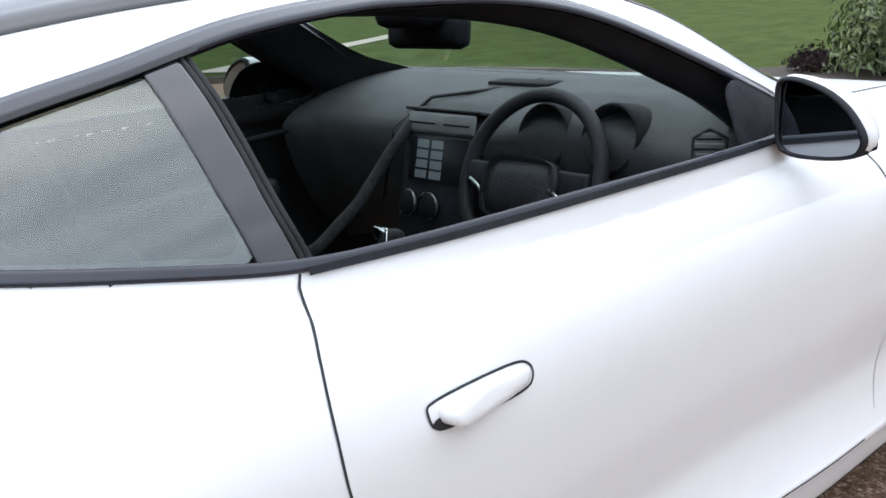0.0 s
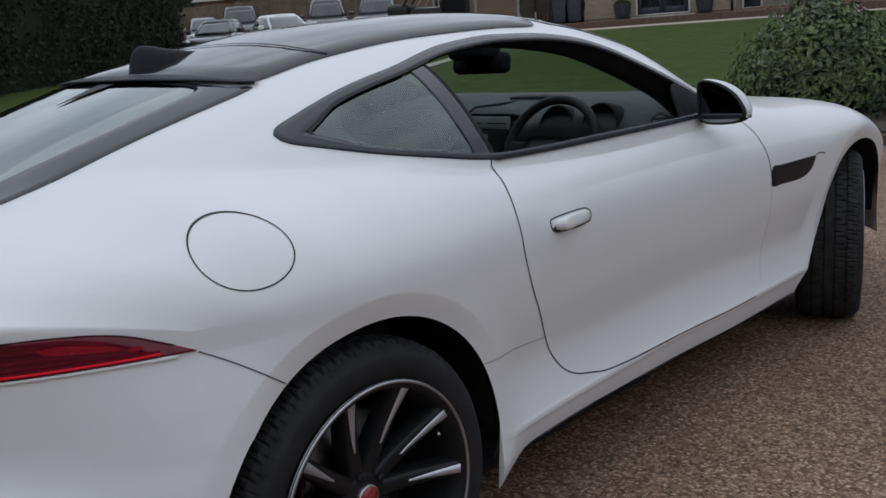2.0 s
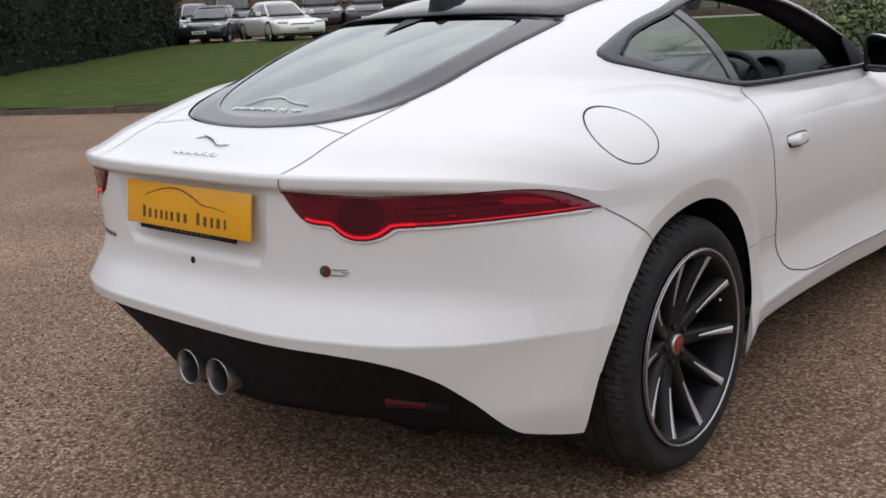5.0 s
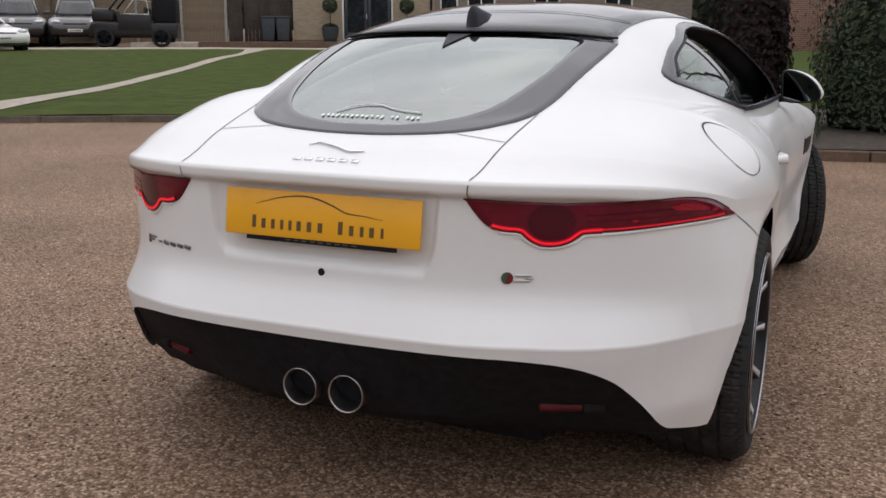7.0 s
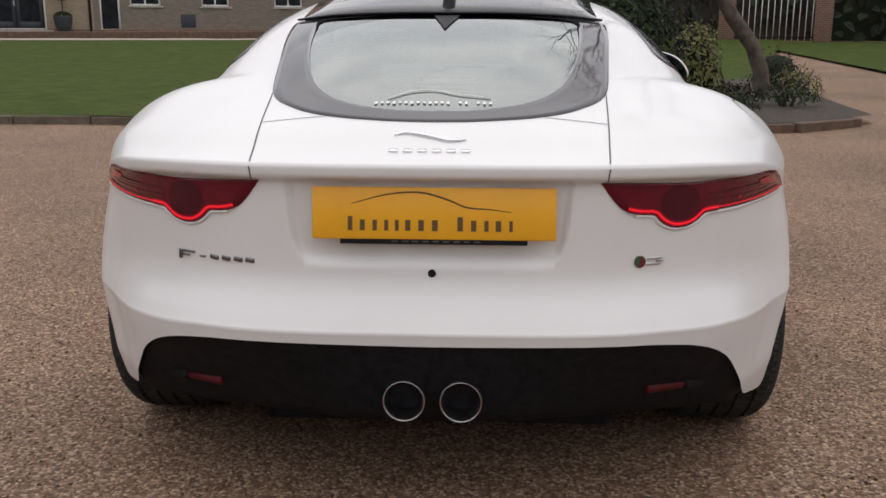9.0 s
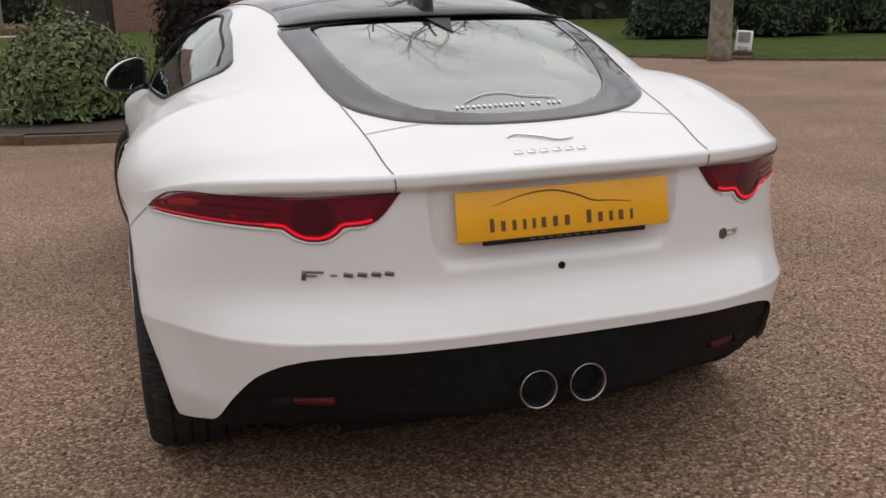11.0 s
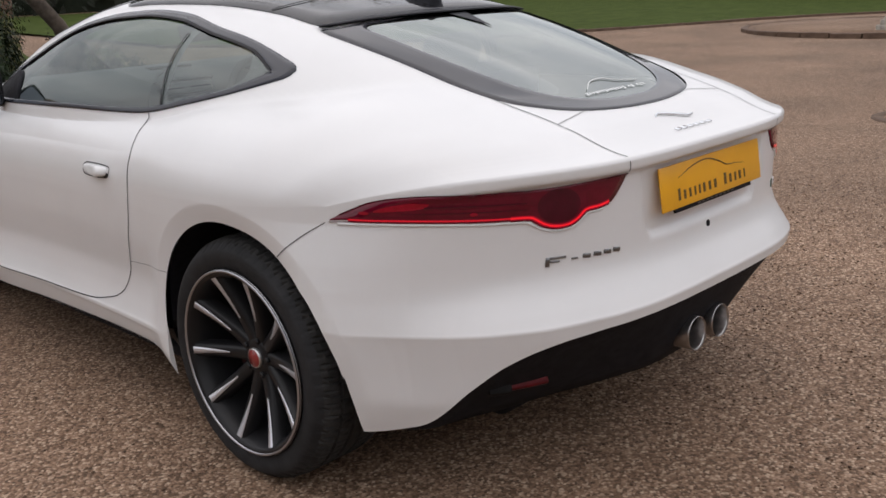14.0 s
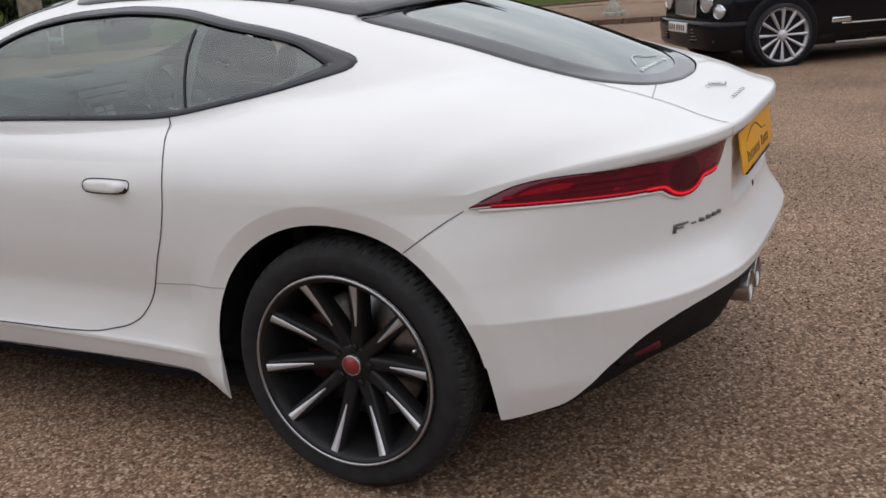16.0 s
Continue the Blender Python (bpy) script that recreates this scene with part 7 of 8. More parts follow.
def opening(x0, x1, z0, z1, panes, frame_mat, name, door=False):
    w = thing(name, "", "")
    fr = bmesh.new()
    t = 0.07
    for lo, hi in (((x0, 0.08, z0), (x0 + t, 0.16, z1)), ((x1 - t, 0.08, z0), (x1, 0.16, z1)), ((x0 + t, 0.08, z1 - t), (x1 - t, 0.16, z1)), ((x0 + t, 0.08, z0), (x1 - t, 0.16, z0 + t))):
        add_box(fr, lo, hi, 0.005, seg=1)
    bpy.data.objects.remove(w)
    ob = part(name, fr, frame_mat, house)
    for k in range(panes):
        a = x0 + t + (x1 - x0 - 2 * t) * k / panes
        b = x0 + t + (x1 - x0 - 2 * t) * (k + 1) / panes
        part("pane", box((a + 0.03, 0.11, z0 + t + 0.03), (b - 0.03, 0.125, z1 - t - 0.03)), DARK_GLASS, ob, smooth=False)
        if k:
            part("mullion", box((a - 0.03, 0.085, z0 + t), (a + 0.03, 0.155, z1 - t), 0.004), TRIM_BLACK if door else frame_mat, ob)
    # a solid block in the shade colour stands for the unlit room
    part("room", box((x0, 0.36, z0), (x1, 2.0, z1)), CORE, house)
    return ob


fd = opening(-1.10, 1.10, 0.12, 2.25, 2, WHITE, "french_door", True)
for xx in (-0.98, 0.03):
    lf = bmesh.new()
    for lo, hi in (((xx, 0.095, 0.19), (xx + 0.11, 0.15, 2.17)), ((xx + 0.84, 0.095, 0.19), (xx + 0.95, 0.15, 2.17)), ((xx + 0.11, 0.095, 0.19), (xx + 0.84, 0.15, 0.45)), ((xx + 0.11, 0.095, 2.06), (xx + 0.84, 0.15, 2.17))):
        add_box(lf, lo, hi, 0.004, seg=1)
    part("door_leaf", lf, GREY_PLASTIC, fd)
part("door_handle", box((-0.06, 0.06, 1.05), (-0.03, 0.10, 1.25), 0.005), STEEL, fd)
part("door_step", box((-1.3, -0.35, 0.0), (1.3, 0.0, 0.12), 0.01), STONE, house)
opening(3.15, 3.95, 0.1, 2.2, 1, WHITE, "back_door", True)
for a, b in ((4.35, 5.60), (7.3, 8.5), (10.5, 11.8)):
    opening(a, b, 1.12, 2.3, 2, WHITE, "window")
    part("window_sill", box((a - 0.08, -0.07, 1.04), (b + 0.08, 0.08, 1.12), 0.008), STONE, house)
part("downpipe", tube([(2.75, -0.07, 0.02), (2.75, -0.07, 5.2)], 0.05, 10), TRIM_BLACK, house)
part("wall_vent", box((6.4, -0.05, 0.25), (7.0, 0.0, 0.78), 0.01), GREY_PLASTIC, house)
part("brick_footing", box((-3.2, -0.06, 0.0), (14.5, 0.0, 0.16), 0.006), BRICK_RED, house)
for k, xx in enumerate((-1.62, 1.66)):
    pl = thing("planter", "round dark planter with a clipped ball tree", "planter", HM @ pose(xx, -0.55, 0.06), "planters at the door")
    part("pot", lathe([(0.0001, 0.02), (0.24, 0.0), (0.33, 0.28), (0.36, 0.56), (0.38, 0.60), (0.34, 0.62), (0.30, 0.54), (0.0001, 0.54)], 28), GREY_PLASTIC, pl)
    part("stem", tube([(0, 0, 0.5), (0.01, 0, 0.9), (0, 0, 1.3)], 0.025, 8), BARK, pl)
    rng2 = np.random.default_rng(80 + k)
    d = rng2.normal(0, 1, (700, 3))
    d /= np.linalg.norm(d, axis=1, keepdims=True)
    leaf_mesh("ball", d * 0.33 * (1 - 0.2 * rng2.random((700, 1)) ** 2) + np.array([0, 0, 1.52]), d, 0.09, LEAF_DARK, pl, seed=80 + k)
    d2 = rng2.normal(0, 1, (400, 3))
    d2 /= np.linalg.norm(d2, axis=1, keepdims=True)
    d2[:, 2] = np.abs(d2[:, 2])
    leaf_mesh("underplanting", d2 * np.array([0.34, 0.34, 0.22]) + np.array([0, 0, 0.56]), d2, 0.08, LEAF_DARK, pl, seed=90 + k)
for k, xx in enumerate((-3.62, -4.25)):
    wb = thing("wheelie_bin", "dark grey wheeled refuse bin by the house wall", "bin", HM @ pose(xx, -0.2, 0.06, 0, 0, 4 * k), "bins by the house")
    bm = bmesh.new()
    add_box(bm, (-0.29, -0.36, 0.06), (0.29, 0.36, 1.0), 0.03)
    for v_ in bm.verts:
        k2 = 0.80 + 0.20 * (v_.co.z / 1.0)
        v_.co.x *= k2
        v_.co.y *= k2
    part("bin_body", bm, GREY_PLASTIC, wb)
    part("bin_lid", box((-0.31, -0.40, 1.0), (0.31, 0.38, 1.07), 0.03), GREY_PLASTIC, wb)
    for sx in (-0.24, 0.24):
        part("bin_wheel", lathe([(0.0001, -0.03), (0.10, -0.03), (0.10, 0.03), (0.0001, 0.03)], 20, "X", pose(sx, 0.28, 0.10)), RUBBER, wb)
part_shed = tagged(part("timber_gate", box((-5.95, 0.05, 0.05), (-5.35, 0.12, 2.1), 0.01, HM), TIMBER_DARK), "narrow weathered timber gate beside the fence", "gate")
fence = tagged(new("fence"), "tall close-boarded timber fence with pale posts", "fence")
fence.matrix_world = HM
for k in range(13):
    part("panel_board", box((-5.30 + 0.158 * k, 0.20, 0.05), (-5.30 + 0.158 * k + 0.15, 0.225, 2.12), 0.004), TIMBER_DARK, fence)
part("panel_rail", box((-5.35, 0.226, 1.75), (-3.25, 0.28, 1.83), 0.005), TIMBER_DARK, fence)
board = bpy.data.meshes.new("board")
bm = box((-0.068, 0.0, 0.0), (0.068, 0.02, 2.05), 0.004)
bm.to_mesh(board)
bm.free()
board.materials.append(TIMBER)
rng = np.random.default_rng(5)
for k in range(92):
    ob = new("board", board)
    ob.parent = fence
    ob.matrix_local = pose(-6.05 - 0.142 * k, 0.10 + rng.uniform(-0.006, 0.006), rng.uniform(-0.03, 0.02))
for k in range(8):
    part("post", box((-6.05 - 1.85 * k - 0.06, 0.02, 0), (-6.05 - 1.85 * k + 0.06, 0.12, 2.12), 0.01), CONCRETE, fence)
part("rail", box((-19.2, 0.08, 1.98), (-6.0, 0.14, 2.08), 0.005), TIMBER_DARK, fence)
# fence closing the car park behind the row of cars
f2 = tagged(new("fence"), "tall timber fence behind the parked cars", "fence")
for k, (xa, ya, xb, yb) in enumerate(((-30.1, 28.4, -41.5, 22.0), (-41.5, 22.0, -52.0, 14.0))):
    L = math.hypot(xb - xa, yb - ya)
    ang = math.degrees(math.atan2(yb - ya, xb - xa))
    for j in range(int(L / 0.6)):
        ob = part("panel", box((j * 0.6 + 0.01, 0.0, -0.1), (j * 0.6 + 0.59, 0.04, 2.05), 0.005), TIMBER, f2, smooth=False)
        ob.matrix_local = pose(xa, ya, gz(xa, ya), 0, 0, ang)
# outbuilding roof behind the fence
barn = thing("outbuilding", "low outbuilding with a grey slate roof behind the fence", "outbuilding", pose(-40.0, 36.0, gz(-40, 36), 0, 0, 33))
part("wall", box((-7, -3, 0), (7, 3, 2.3)), BRICK_BUFF, barn, smooth=False)
bm = bmesh.new()
rv = [bm.verts.new(c) for c in ((-7.4, -3.4, 2.25), (7.4, -3.4, 2.25), (7.4, 3.4, 2.25), (-7.4, 3.4, 2.25), (-7.4, 0, 4.4), (7.4, 0, 4.4))]
for fc in ((0, 1, 5, 4), (2, 3, 4, 5), (0, 4, 3), (1, 2, 5)):
    bm.faces.new([rv[i] for i in fc])
part("roof", bm, CONCRETE, barn, smooth=False)

# brick piers and iron gate seen beyond the tree
gate = thing("iron_gate", "dark iron railing gate between red brick piers", "gate", pose(9.2, 34.5, gz(9.2, 34.5), 0, 0, -14))
for xx in (-3.2, -0.2, 3.2):
    part("pier", box((xx - 0.3, -0.3, -0.1), (xx + 0.3, 0.3, 2.3), 0.02), BRICK_RED, gate)
    part("pier_cap", box((xx - 0.36, -0.36, 2.3), (xx + 0.36, 0.36, 2.42), 0.02), STONE, gate)
for k in range(26):
    xx = -2.8 + k * 0.225
    if abs(xx + 0.2) > 0.35:
        part("bar", tube([(xx, 0, 0.05), (xx, 0, 1.75)], 0.014, 6), TRIM_BLACK if k < 14 else WHITE, gate)
for z in (0.15, 1.6):
    part("rail", box((-2.9, -0.02, z), (2.9, 0.02, z + 0.05)), TRIM_BLACK, gate)
gw = tagged(part("garden_wall", box((-7.5, -0.12, -0.1), (0.0, 0.12, 2.4), 0.01, pose(6.0, 35.3, gz(6, 35.3), 0, 0, -8)), BRICK_RED), "red brick garden wall beyond the lawn", "wall", kind="structure")
dark_fence = tagged(new("fence"), "dark brown timber fence beyond the lawn", "fence")
for j in range(18):
    ob = part("panel", box((j * 0.9 + 0.01, 0.0, -0.1), (j * 0.9 + 0.89, 0.05, 2.6), 0.006), TIMBER_DARK, dark_fence, smooth=False)
    ob.matrix_local = pose(-3.5, 36.9, gz(-3.5, 36.9), 0, 0, -3)


# ---- parked vehicles ----
def paint(name, c, rough=0.28):
    return material(name, c, rough, vary=0.04, scale=3, coat=0.8)


PAINT_NAVY, PAINT_DARK, PAINT_PEARL, PAINT_SILVER = paint("navy_paint", (0.012, 0.014, 0.020)), paint("dark_grey_paint", (0.022, 0.022, 0.024)), paint("pearl_white_paint", (0.74, 0.74, 0.72)), paint("silver_paint", (0.30, 0.31, 0.32))
PAINT_BLACK = material("black_paint", (0.005, 0.005, 0.007), 0.2, vary=0.04, scale=3, coat=0.05, spec=0.22)
PAINT_CAGE = material("buggy_paint", (0.010, 0.008, 0.009), 0.5, vary=0.1, scale=4, coat=0.1)
HEAD_GLASS = material("headlamp_glass", (0.55, 0.57, 0.60), 0.08, coat=1.0, metal=0.4, vary=0.2, scale=20)
PLATE_WHITE = material("plate_white", (0.72, 0.72, 0.70), 0.4, vary=0.05, scale=20)


def loft(rings):
    """Joins rings of equal length into a closed skin, capped at both ends."""
    bm = bmesh.new()
    vs = [[bm.verts.new(p) for p in r] for r in rings]
    k = len(vs[0])
    for A, B in zip(vs, vs[1:]):
        for i in range(k):
            bm.faces.new((A[i], A[(i + 1) % k], B[(i + 1) % k], B[i]))
    bm.faces.new(vs[0][::-1])
    bm.faces.new(vs[-1])
    bmesh.ops.recalc_face_normals(bm, faces=bm.faces)
    return bm


def ring_xz(y, w, z0, z1, n=28, sq=4.0, tuck=0.0):
    out = []
    for i in range(n):
        a = 2 * math.pi * (i + 0.5) / n
        c, s = math.cos(a), math.sin(a)
        x = math.copysign(abs(c) ** (2 / sq), c) * w
        z = (z0 + z1) / 2 + math.copysign(abs(s) ** (2 / sq), s) * (z1 - z0) / 2
        out.append((x * (1 - tuck * max(0.0, -s)), y, z))
    return out


def road_wheel(parent, at, r, width, side, spokes=10, rim_mat=None, detail=False, steer=0):
    m = pose(*at, 0, 0, steer) @ (Matrix.Identity(4) if side > 0 else pose(0, 0, 0, 0, 0, 180))
    rr = r * (0.855 if detail else 0.74)
    thin = 0.62 if detail else 1.0
    w = part("wheel", lathe([(rr * 0.80, -width / 2), (rr * 0.86, 0.0), (rr * 0.93, width * 0.36), (rr, width * 0.48), (rr * 1.02, width * 0.42)], 48, "X"), rim_mat or STEEL, parent)
    w.matrix_local = m
    part("tyre", lathe([(rr * 0.97, -width * 0.45), (r * 0.90, -width / 2), (r * 0.98, -width * 0.42), (r, -width * 0.3), (r, width * 0.3), (r * 0.98, width * 0.42), (r * 0.90, width / 2), (rr * 0.97, width * 0.45)], 56, "X"), RUBBER, w)
    for k in range(spokes):
        bm = bmesh.new()
        sp0, sp1 = rr * 0.16, rr * 0.96
        rows = [[bm.verts.new((width * (0.34 + 0.10 * t), sgn * rr * thin * (0.045 + 0.045 * t), sp0 + (sp1 - sp0) * t)) for sgn in (-1, 1)] + [bm.verts.new((width * 0.2, sgn * rr * thin * (0.05 + 0.05 * t), sp0 + (sp1 - sp0) * t)) for sgn in (1, -1)] for t in (0, 0.5, 1)]
        for A, B in zip(rows, rows[1:]):
            for j in range(4):
                bm.faces.new((A[j], A[(j + 1) % 4], B[(j + 1) % 4], B[j]))
        part("spoke", bm, rim_mat or STEEL, w).matrix_local = pose(0, 0, 0, 360 / spokes * k)
    part("hub", lathe([(rr * 0.2, width * 0.2), (rr * 0.19, width * 0.40), (rr * 0.12, width * 0.46), (0.0001, width * 0.46)], 28, "X"), rim_mat or STEEL, w)
    part("brake_disc", lathe([(0.0001, 0.0), (rr * 0.78, 0.0), (rr * 0.78, -0.03)], 36, "X"), PLASTIC, w)
    return w


def vehicle(label, at, paint_mat, L, W, H, belt, hood, roof_span, suv=False, plate_white=True, group="parked cars"):
    """A parked car, front along +y, its wheels on z = 0. roof_span: the roof's front and rear ends as shares of the length."""
    car_ = thing("parked_car", label, "car", at, group)
    hw, y0, y1 = W / 2, -L / 2, L / 2
    width = curve((0, 0.84), (0.05, 0.95), (0.18, 1.0), (0.82, 1.0), (0.94, 0.95), (1.0, 0.82))
    top = curve((0, belt * 0.88), (0.08, belt * 0.98), (0.3, belt), (0.62, belt), (0.72, hood + 0.04), (0.93, hood * 0.92), (1.0, hood * 0.70))
    z0 = 0.30 if suv else 0.19
    part("body", loft([ring_xz(y0 + L * t, hw * float(width(t)), z0 + 0.10 * max(0.0, (0.06 - t) / 0.06, (t - 0.94) / 0.06), float(top(t)), 30, 5.0) for t in np.linspace(0, 1, 34)]), paint_mat, car_)
    fr, rr_ = roof_span
    cab_w = curve((0.0, 0.86), (0.5, 0.76), (1.0, 0.64))
    rings = []
    for z in np.linspace(0, 1, 7):
        zz = belt - 0.04 + (H - belt + 0.02) * z
        k = float(cab_w(z)) * hw
        ya, yb = y0 + L * (fr[0] + (fr[1] - fr[0]) * z), y0 + L * (rr_[0] + (rr_[1] - rr_[0]) * z)
        c, d = (ya + yb) / 2, (ya - yb) / 2
        rings.append([(math.copysign(abs(math.cos(a)) ** 0.45, math.cos(a)) * k, c + math.copysign(abs(math.sin(a)) ** 0.45, math.sin(a)) * d, zz) for a in np.linspace(0, 2 * math.pi, 36, endpoint=False)])
    part("glasshouse", loft(rings[:6]), DARK_GLASS, car_, "dark glass")
    top_ring = [(x * 1.01, y, z + 0.004) for x, y, z in rings[5]]
    lid = [(x * 0.93, y * 0.96, H) for x, y, z in rings[6]]
    part("roof", loft([[(x * 1.02, y, z - 0.03) for x, y, z in rings[5]], top_ring, lid, [(x * 0.4, y * 0.4, H + 0.015) for x, y, z in rings[6]]]), paint_mat, car_)
    for sx in (1, -1):
        for t0 in (0, 1):
            pa, pb = rings[0], rings[5]
            i = min(range(36), key=lambda q: abs(pa[q][0] - sx * hw * 0.84) + abs((pa[q][1] - (max if t0 else min)(p_[1] for p_ in pa))) * 0.8)
            part("pillar", tube([pa[i], rings[2][i], pb[i]], 0.045, 8), paint_mat, car_)
        r = 0.38 if suv else 0.335
        for yy in (y0 + L * 0.19, y1 - L * 0.185):
            road_wheel(car_, (sx * (hw - 0.128), yy, r), r, 0.23, sx)
            part("wheel_arch", lathe([(r * 1.14, -0.10), (r * 1.14, 0.125), (r * 1.02, 0.128), (0.0001, 0.0)], 36, "X", pose(sx * (hw - 0.124), yy, r * 1.02) @ (Matrix.Identity(4) if sx > 0 else pose(0, 0, 0, 0, 0, 180))), PLASTIC, car_)
        bm = bmesh.new()
        bmesh.ops.create_uvsphere(bm, u_segments=18, v_segments=10, radius=1)
        bmesh.ops.transform(bm, matrix=pose(sx * hw * 0.68, y1 - 0.20, hood * 0.80, 0, 0, -sx * 25) @ Matrix.Diagonal((0.19, 0.12, 0.085, 1)), verts=bm.verts)
        part("headlamp", bm, HEAD_GLASS, car_)
        part("door_mirror", box((min(sx * hw * 0.93, sx * (hw + 0.13)), 0.0, 0), (max(sx * hw * 0.93, sx * (hw + 0.13)), 0.09, 0.14), 0.03, pose(0, y0 + L * fr[0] - 0.35, belt - 0.01)), paint_mat, car_)
    part("grille", box((-hw * 0.42, y1 - 0.10, hood * 0.50), (hw * 0.42, y1 - 0.012, hood * 0.76), 0.02), TRIM_BLACK, car_)
    part("lower_intake", box((-hw * 0.74, y1 - 0.16, z0 + 0.06), (hw * 0.74, y1 - 0.03, z0 + 0.19), 0.02), TRIM_BLACK, car_)
    pl_ = part("number_plate", box((-0.26, y1 - 0.012, hood * 0.46), (0.26, y1 + 0.004, hood * 0.46 + 0.11), 0.003), PLATE_WHITE, car_)
    for k in range(6):
        part("plate_bar", box((-0.20 + k * 0.068, y1 + 0.004, hood * 0.46 + 0.025), (-0.155 + k * 0.068, y1 + 0.006, hood * 0.46 + 0.085)), INK, pl_, smooth=False)
    return car_


def at_ground(x, y, toward):
    """Stands on the ground at (x, y), nose towards a point."""
    ang = math.degrees(math.atan2(toward[1] - y, toward[0] - x)) - 90
    return pose(x, y, gz(x, y) + 0.01, 0, 0, ang)


vehicle("dark navy coupe parked nose out beside the lawn", at_ground(-28.9, 20.1, (-20.5, 10.0)), PAINT_NAVY, 4.6, 1.85, 1.38, 0.92, 0.80, ((0.70, 0.52), (0.16, 0.30)))
vehicle("white sports saloon parked nose out beside the lawn", at_ground(-25.9, 20.8, (-12, 15.5)), PAINT_PEARL, 4.9, 1.93, 1.42, 0.94, 0.80, ((0.70, 0.50), (0.10, 0.28)))
vehicle("dark grey off-roader parked behind the coupe", at_ground(-33.3, 24.3, (-19, 14.5)), PAINT_DARK, 4.8, 1.95, 1.84, 1.15, 1.06, ((0.68, 0.56), (0.02, 0.05)), True)
vehicle("dark grey off-roader parked by the fence", at_ground(-29.0, 25.6, (-14, 12.0)), PAINT_DARK, 4.8, 1.95, 1.84, 1.15, 1.06, ((0.68, 0.56), (0.02, 0.05)), True)
vehicle("black off-roader parked by the fence", at_ground(-27.3, 26.9, (-13, 11.0)), PAINT_DARK, 4.8, 1.98, 1.82, 1.15, 1.06, ((0.68, 0.56), (0.02, 0.05)), True)
vehicle("grey hatchback parked at the far end", at_ground(-36.3, 24.4, (-20, 14.0)), PAINT_SILVER, 4.2, 1.78, 1.48, 0.95, 0.85, ((0.72, 0.56), (0.02, 0.10)))

# small utility buggy, side on: open cab under a roof, tall dark load box
bg = thing("buggy", "dark utility buggy with a pale window frame and tall load box", "buggy", at_ground(-24.15, 26.6, (-33, 21.0)))
part("body", loft([ring_xz(y, w, 0.34, h, 24, 6.0) for y, w, h in ((-1.60, 0.66, 0.86), (-1.52, 0.72, 0.95), (-0.4, 0.73, 0.96), (0.5, 0.73, 0.94), (1.25, 0.70, 1.02), (1.50, 0.64, 0.92), (1.60, 0.54, 0.74))]), PAINT_CAGE, bg)
part("load_box", box((-0.72, -1.58, 0.90), (0.72, -0.78, 1.78), 0.06), PLASTIC, bg)
part("cab_front", box((-0.70, 0.62, 0.90), (0.70, 1.46, 1.42), 0.14), PAINT_CAGE, bg)
part("canopy", box((-0.74, -1.0, 1.84), (0.74, 0.62, 1.92), 0.03), TRIM_BLACK, bg)
for sx in (1, -1):
    part("roll_bar", tube([(sx * 0.70, -0.80, 0.9), (sx * 0.69, -0.76, 1.86), (sx * 0.68, 0.36, 1.88), (sx * 0.70, 0.80, 1.36)], 0.040, 8), TRIM_BLACK, bg)
    part("window_frame", tube([(sx * 0.745, -0.62, 1.20), (sx * 0.745, -0.56, 1.70), (sx * 0.745, -0.10, 1.74), (sx * 0.745, 0.30, 1.22)], 0.024, 8, True), WHITE, bg, "pale window frame")
    part("door_panel", box((min(sx * 0.715, sx * 0.74), -0.68, 0.62), (max(sx * 0.715, sx * 0.74), 0.52, 1.18), 0.012), PAINT_CAGE, bg)
    for yy in (-1.02, 1.02):
        road_wheel(bg, (sx * 0.70, yy, 0.35), 0.35, 0.24, sx, 6, PLASTIC)
part("rear_screen", box((-0.64, -0.74, 0.98), (0.64, -0.71, 1.80), 0.01), DARK_GLASS, bg)
part("seat", box((-0.60, -0.55, 0.90), (0.60, -0.40, 1.45), 0.05), LEATHER, bg)

# the large black saloon
LM = pose(9.97, -0.975, 0.0, 0, 0, 35.0) @ Matrix.Scale(0.949, 4)
lim = thing("saloon", "large black luxury saloon with chrome grille and alloy wheels", "car", LM)
lw = curve((0, 0.84), (0.08, 0.95), (0.3, 1.0), (0.8, 1.0), (0.93, 0.97), (0.965, 0.91), (0.985, 0.81), (1.0, 0.66))
lt = curve((0, 0.92), (0.08, 1.0), (0.3, 1.04), (0.60, 1.04), (0.70, 1.02), (0.90, 0.98), (0.965, 0.92), (0.99, 0.80), (1.0, 0.62))
LB = curve((0, 0.30), (0.06, 0.20), (0.94, 0.20), (1.0, 0.27))
part("body", loft([ring_xz(-2.79 + 5.58 * t, 0.963 * float(lw(t)), float(LB(t)), float(lt(t)), 40, 5.5) for t in np.concatenate([np.linspace(0, 0.9, 34), np.linspace(0.91, 1, 16)])]), PAINT_BLACK, lim, "gloss black coachwork")
cab = []
for z in np.linspace(0, 1, 8):
    ya, yb = 0.95 - 0.75 * z, -2.05 + 0.75 * z
    k = 0.82 - 0.18 * z
    cab.append([(math.copysign(abs(math.cos(a)) ** 0.4, math.cos(a)) * k, (ya + yb) / 2 + math.copysign(abs(math.sin(a)) ** 0.4, math.sin(a)) * (ya - yb) / 2, 1.0 + 0.50 * z) for a in np.linspace(0, 2 * math.pi, 44, endpoint=False)])
part("glasshouse", loft(cab[:7]), DARK_GLASS, lim, "dark glass")
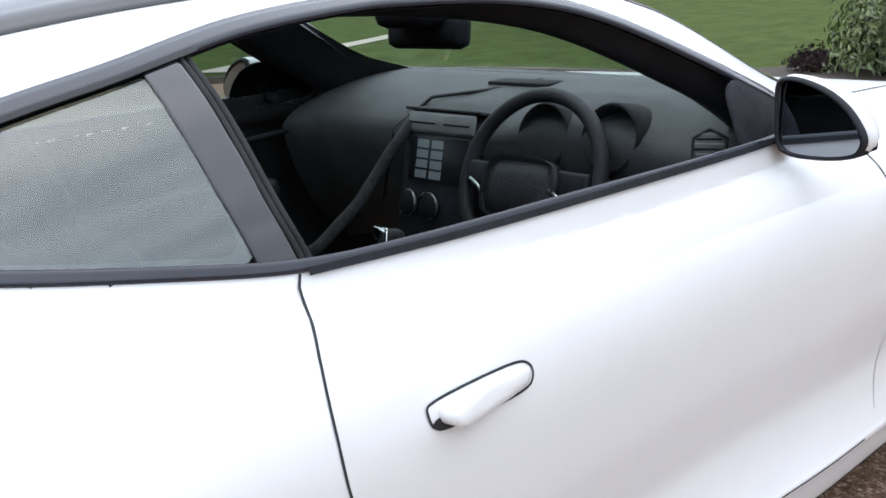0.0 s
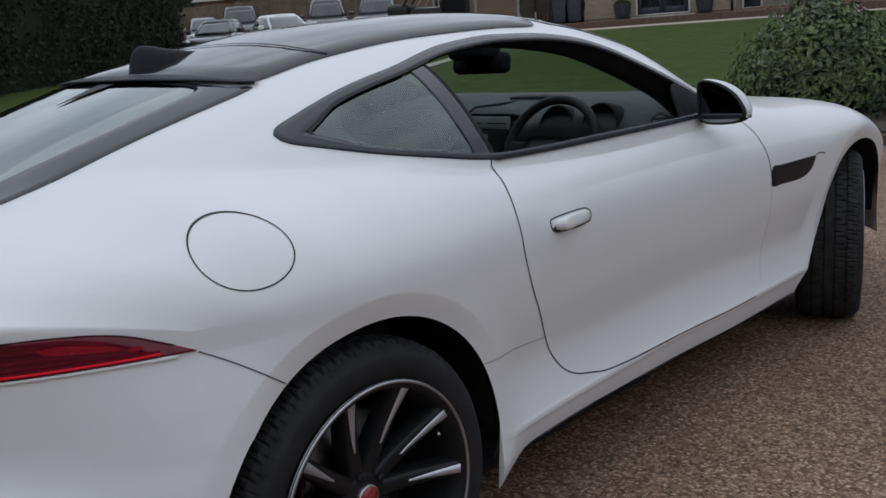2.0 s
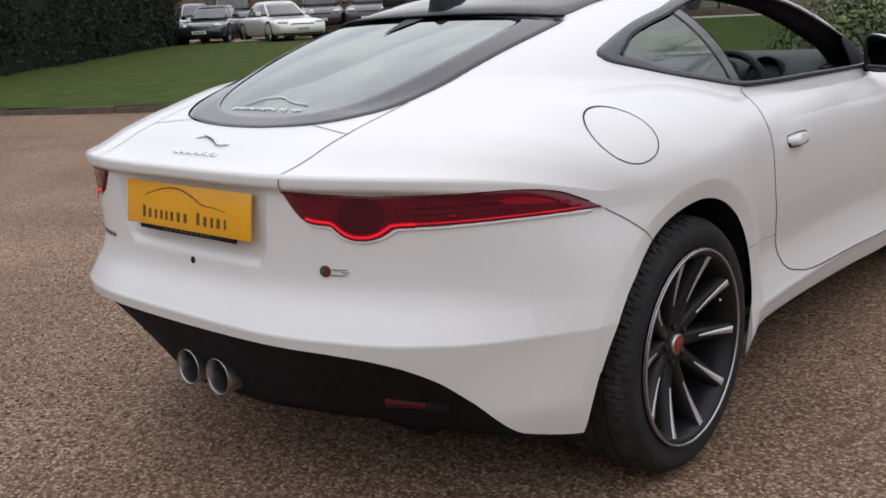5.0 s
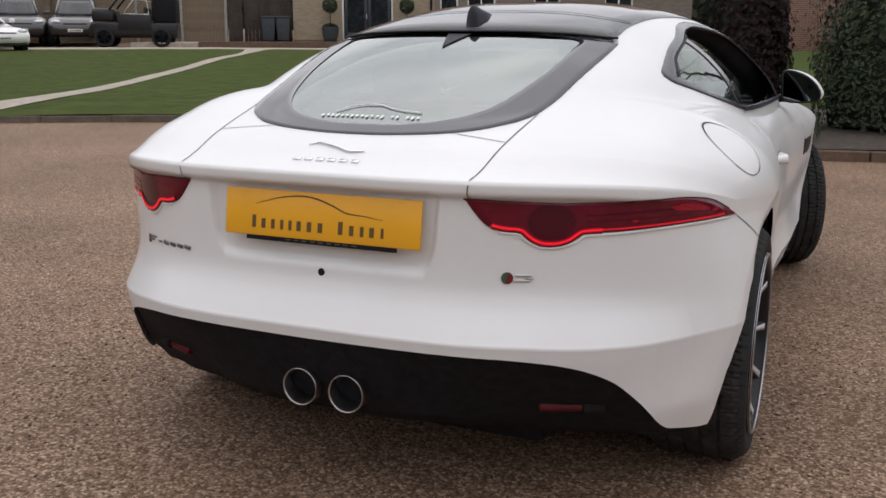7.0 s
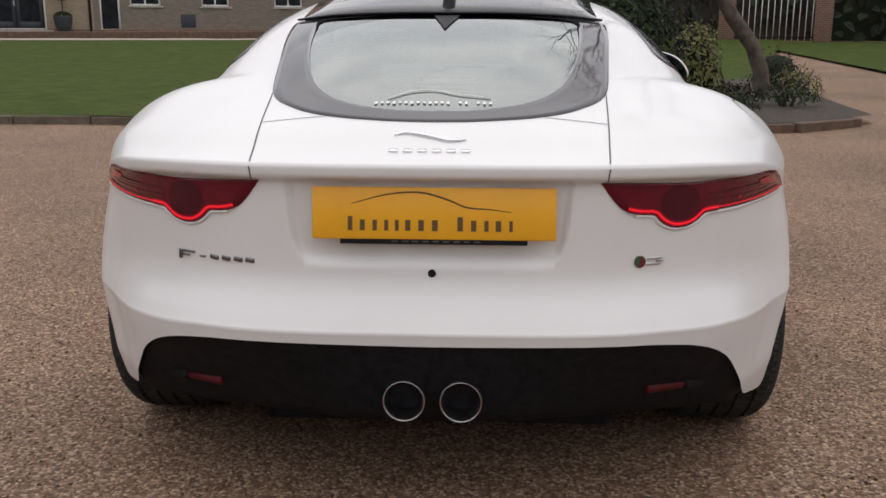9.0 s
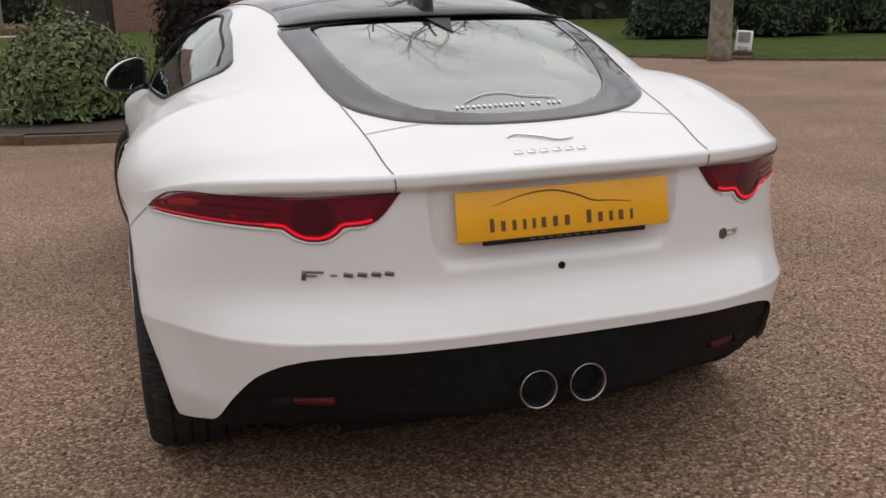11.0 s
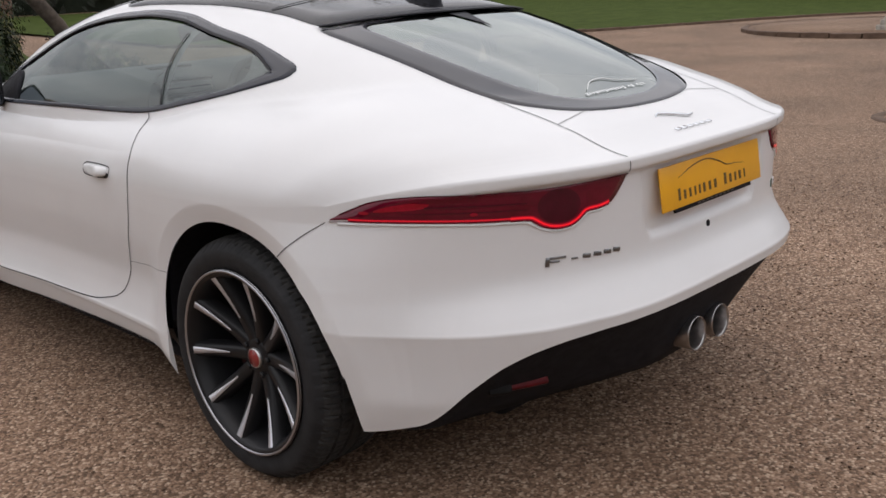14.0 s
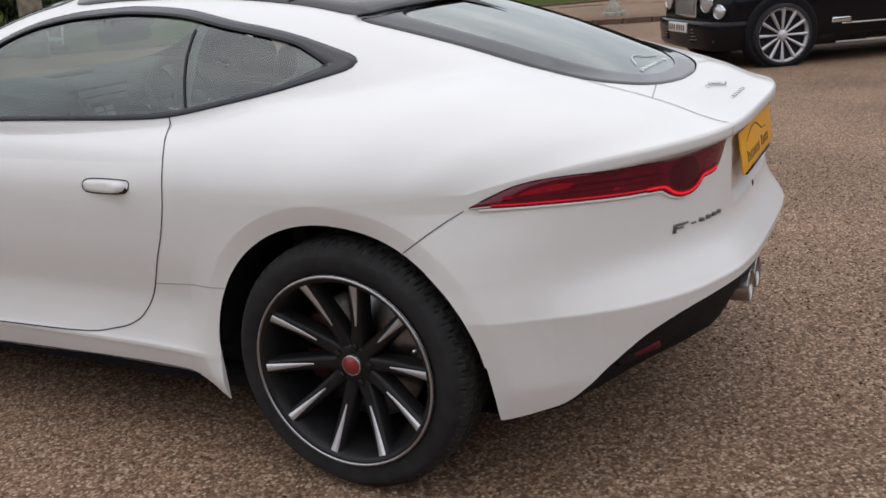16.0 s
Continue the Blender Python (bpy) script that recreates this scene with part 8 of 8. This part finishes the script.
part("roof", loft([[(x * 1.02, y, z) for x, y, z in cab[6]], [(x, y, z) for x, y, z in cab[7]], [(x * 0.5, y * 0.5, 1.522) for x, y, z in cab[7]]]), PAINT_BLACK, lim)
for sx in (1, -1):
    for yy, st in ((2.06, 0), (-1.25, 0)):
        road_wheel(lim, (sx * 0.895, yy, 0.35), 0.35, 0.26, sx, 12, RIM_CUT, True, st)
        part("wheel_arch", lathe([(0.425, -0.10), (0.425, 0.112), (0.39, 0.114), (0.36, 0.104), (0.0001, 0.104)], 40, "X", pose(sx * 0.865, yy, 0.38) @ (Matrix.Identity(4) if sx > 0 else pose(0, 0, 0, 0, 0, 180))), PLASTIC, lim)
    for xx, zz, r in ((0.545, 0.745, 0.118), (0.775, 0.640, 0.078)):
        yy = 2.70 if r > 0.1 else 2.645
        hl = part("headlamp", lathe([(0.0001, -0.030), (r * 0.5, -0.026), (r * 0.85, -0.012), (r * 0.92, 0.0), (r * 0.92, 0.02)], 32, "Y", pose(sx * xx, yy + 0.075, zz, 0, 0, 180 - sx * (8 if r > 0.1 else 24))), HEAD_GLASS, lim, "round clear headlamp")
        part("lamp_ring", lathe([(r * 0.90, -0.010), (r * 0.98, -0.016), (r * 1.04, -0.004), (r * 1.04, 0.012)], 32, "Y", pose(sx * xx, yy + 0.075, zz, 0, 0, 180 - sx * (8 if r > 0.1 else 24))), CHROME, lim)
        part("lamp_pod", lathe([(r * 0.9, 0.008), (r * 1.03, 0.012), (r * 1.06, 0.05), (r * 1.1, 0.16)], 32, "Y", pose(sx * xx, yy + 0.075, zz, 0, 0, 180 - sx * (8 if r > 0.1 else 24))), PAINT_BLACK, lim)
    for k in range(8):
        part("intake_bar", box((min(sx * 0.36, sx * 0.80), 0.006, 0.30 + k * 0.019), (max(sx * 0.36, sx * 0.80), 0.013, 0.306 + k * 0.019), 0.0, pose(0, 2.948, 0, 0, 0, -sx * 12)), STEEL if k % 2 else PLASTIC, lim, smooth=False)
    part("bumper_intake", box((min(sx * 0.34, sx * 0.82), -0.10, 0.285), (max(sx * 0.34, sx * 0.82), 0.008, 0.46), 0.012, pose(0, 2.948, 0, 0, 0, -sx * 12)), PLASTIC, lim)
    part("sill_strip", box((min(sx * 0.958, sx * 0.972), -0.9, 0.215), (max(sx * 0.958, sx * 0.972), 1.40, 0.232), 0.003), STEEL, lim)
    part("side_strip", box((min(sx * 0.960, sx * 0.974), -1.0, 0.420), (max(sx * 0.960, sx * 0.974), 1.34, 0.436), 0.004), CHROME, lim)
    part("wing_vent", box((min(sx * 0.960, sx * 0.976), 1.23, 0.445), (max(sx * 0.960, sx * 0.976), 1.46, 0.500), 0.008), CHROME, lim)
    part("door_mirror", box((min(sx * 0.90, sx * 1.08), 0.62, 1.02), (max(sx * 0.90, sx * 1.08), 0.74, 1.17), 0.04), PAINT_BLACK, lim)
    for yy in (0.72, -0.55):
        part("door_line", box((min(sx * 0.962, sx * 0.9655), yy, 0.28), (max(sx * 0.962, sx * 0.9655), yy + 0.006, 0.98)), GAP, lim)
part("grille_shell", box((-0.295, 2.64, 0.55), (0.295, 2.776, 0.89), 0.03), PAINT_BLACK, lim)
gr = part("grille", box((-0.30, 2.774, 0.555), (0.30, 2.80, 0.895), 0.012), CHROME, lim, "upright chrome grille surround")
part("grille_mesh", box((-0.27, 2.795, 0.585), (0.27, 2.806, 0.868), 0.02), GRILLE, lim, "fine chrome grille mesh")
plan = [(-0.94, 1.0), (-0.945, 2.10), (-0.945, 2.30), (-0.93, 2.48), (-0.90, 2.60), (-0.85, 2.68), (-0.76, 2.735), (-0.60, 2.77), (-0.35, 2.792), (0.0, 2.80)]
plan = plan + [(-x, y) for x, y in plan[-2::-1]]
part("bumper", loft([[(x * k, 1.0 + (y - 1.0) * 1.05 * (1 + (k - 1) * 0.6), z) for x, y in plan] for z, k in ((0.20, 0.93), (0.215, 0.965), (0.26, 0.985), (0.40, 0.998), (0.48, 1.0), (0.515, 0.995), (0.53, 0.98))]), PAINT_BLACK, lim, "black wrap-round bumper")
np_ = part("number_plate", box((-0.26, 2.865, 0.395), (0.26, 2.905, 0.505), 0.003), PLATE_WHITE, lim, "white number plate with dark bars")
for k in range(7):
    part("plate_bar", box((-0.225 + k * 0.066 + (0.02 if k > 3 else 0), 2.9045, 0.415), (-0.185 + k * 0.066 + (0.02 if k > 3 else 0), 2.907, 0.485)), INK, np_, smooth=False)
part("emblem", tube([(0, 2.70, 0.935), (0, 2.705, 0.96), (0, 2.68, 0.985)], [0.022, 0.03, 0.012], 10), CHROME, lim)
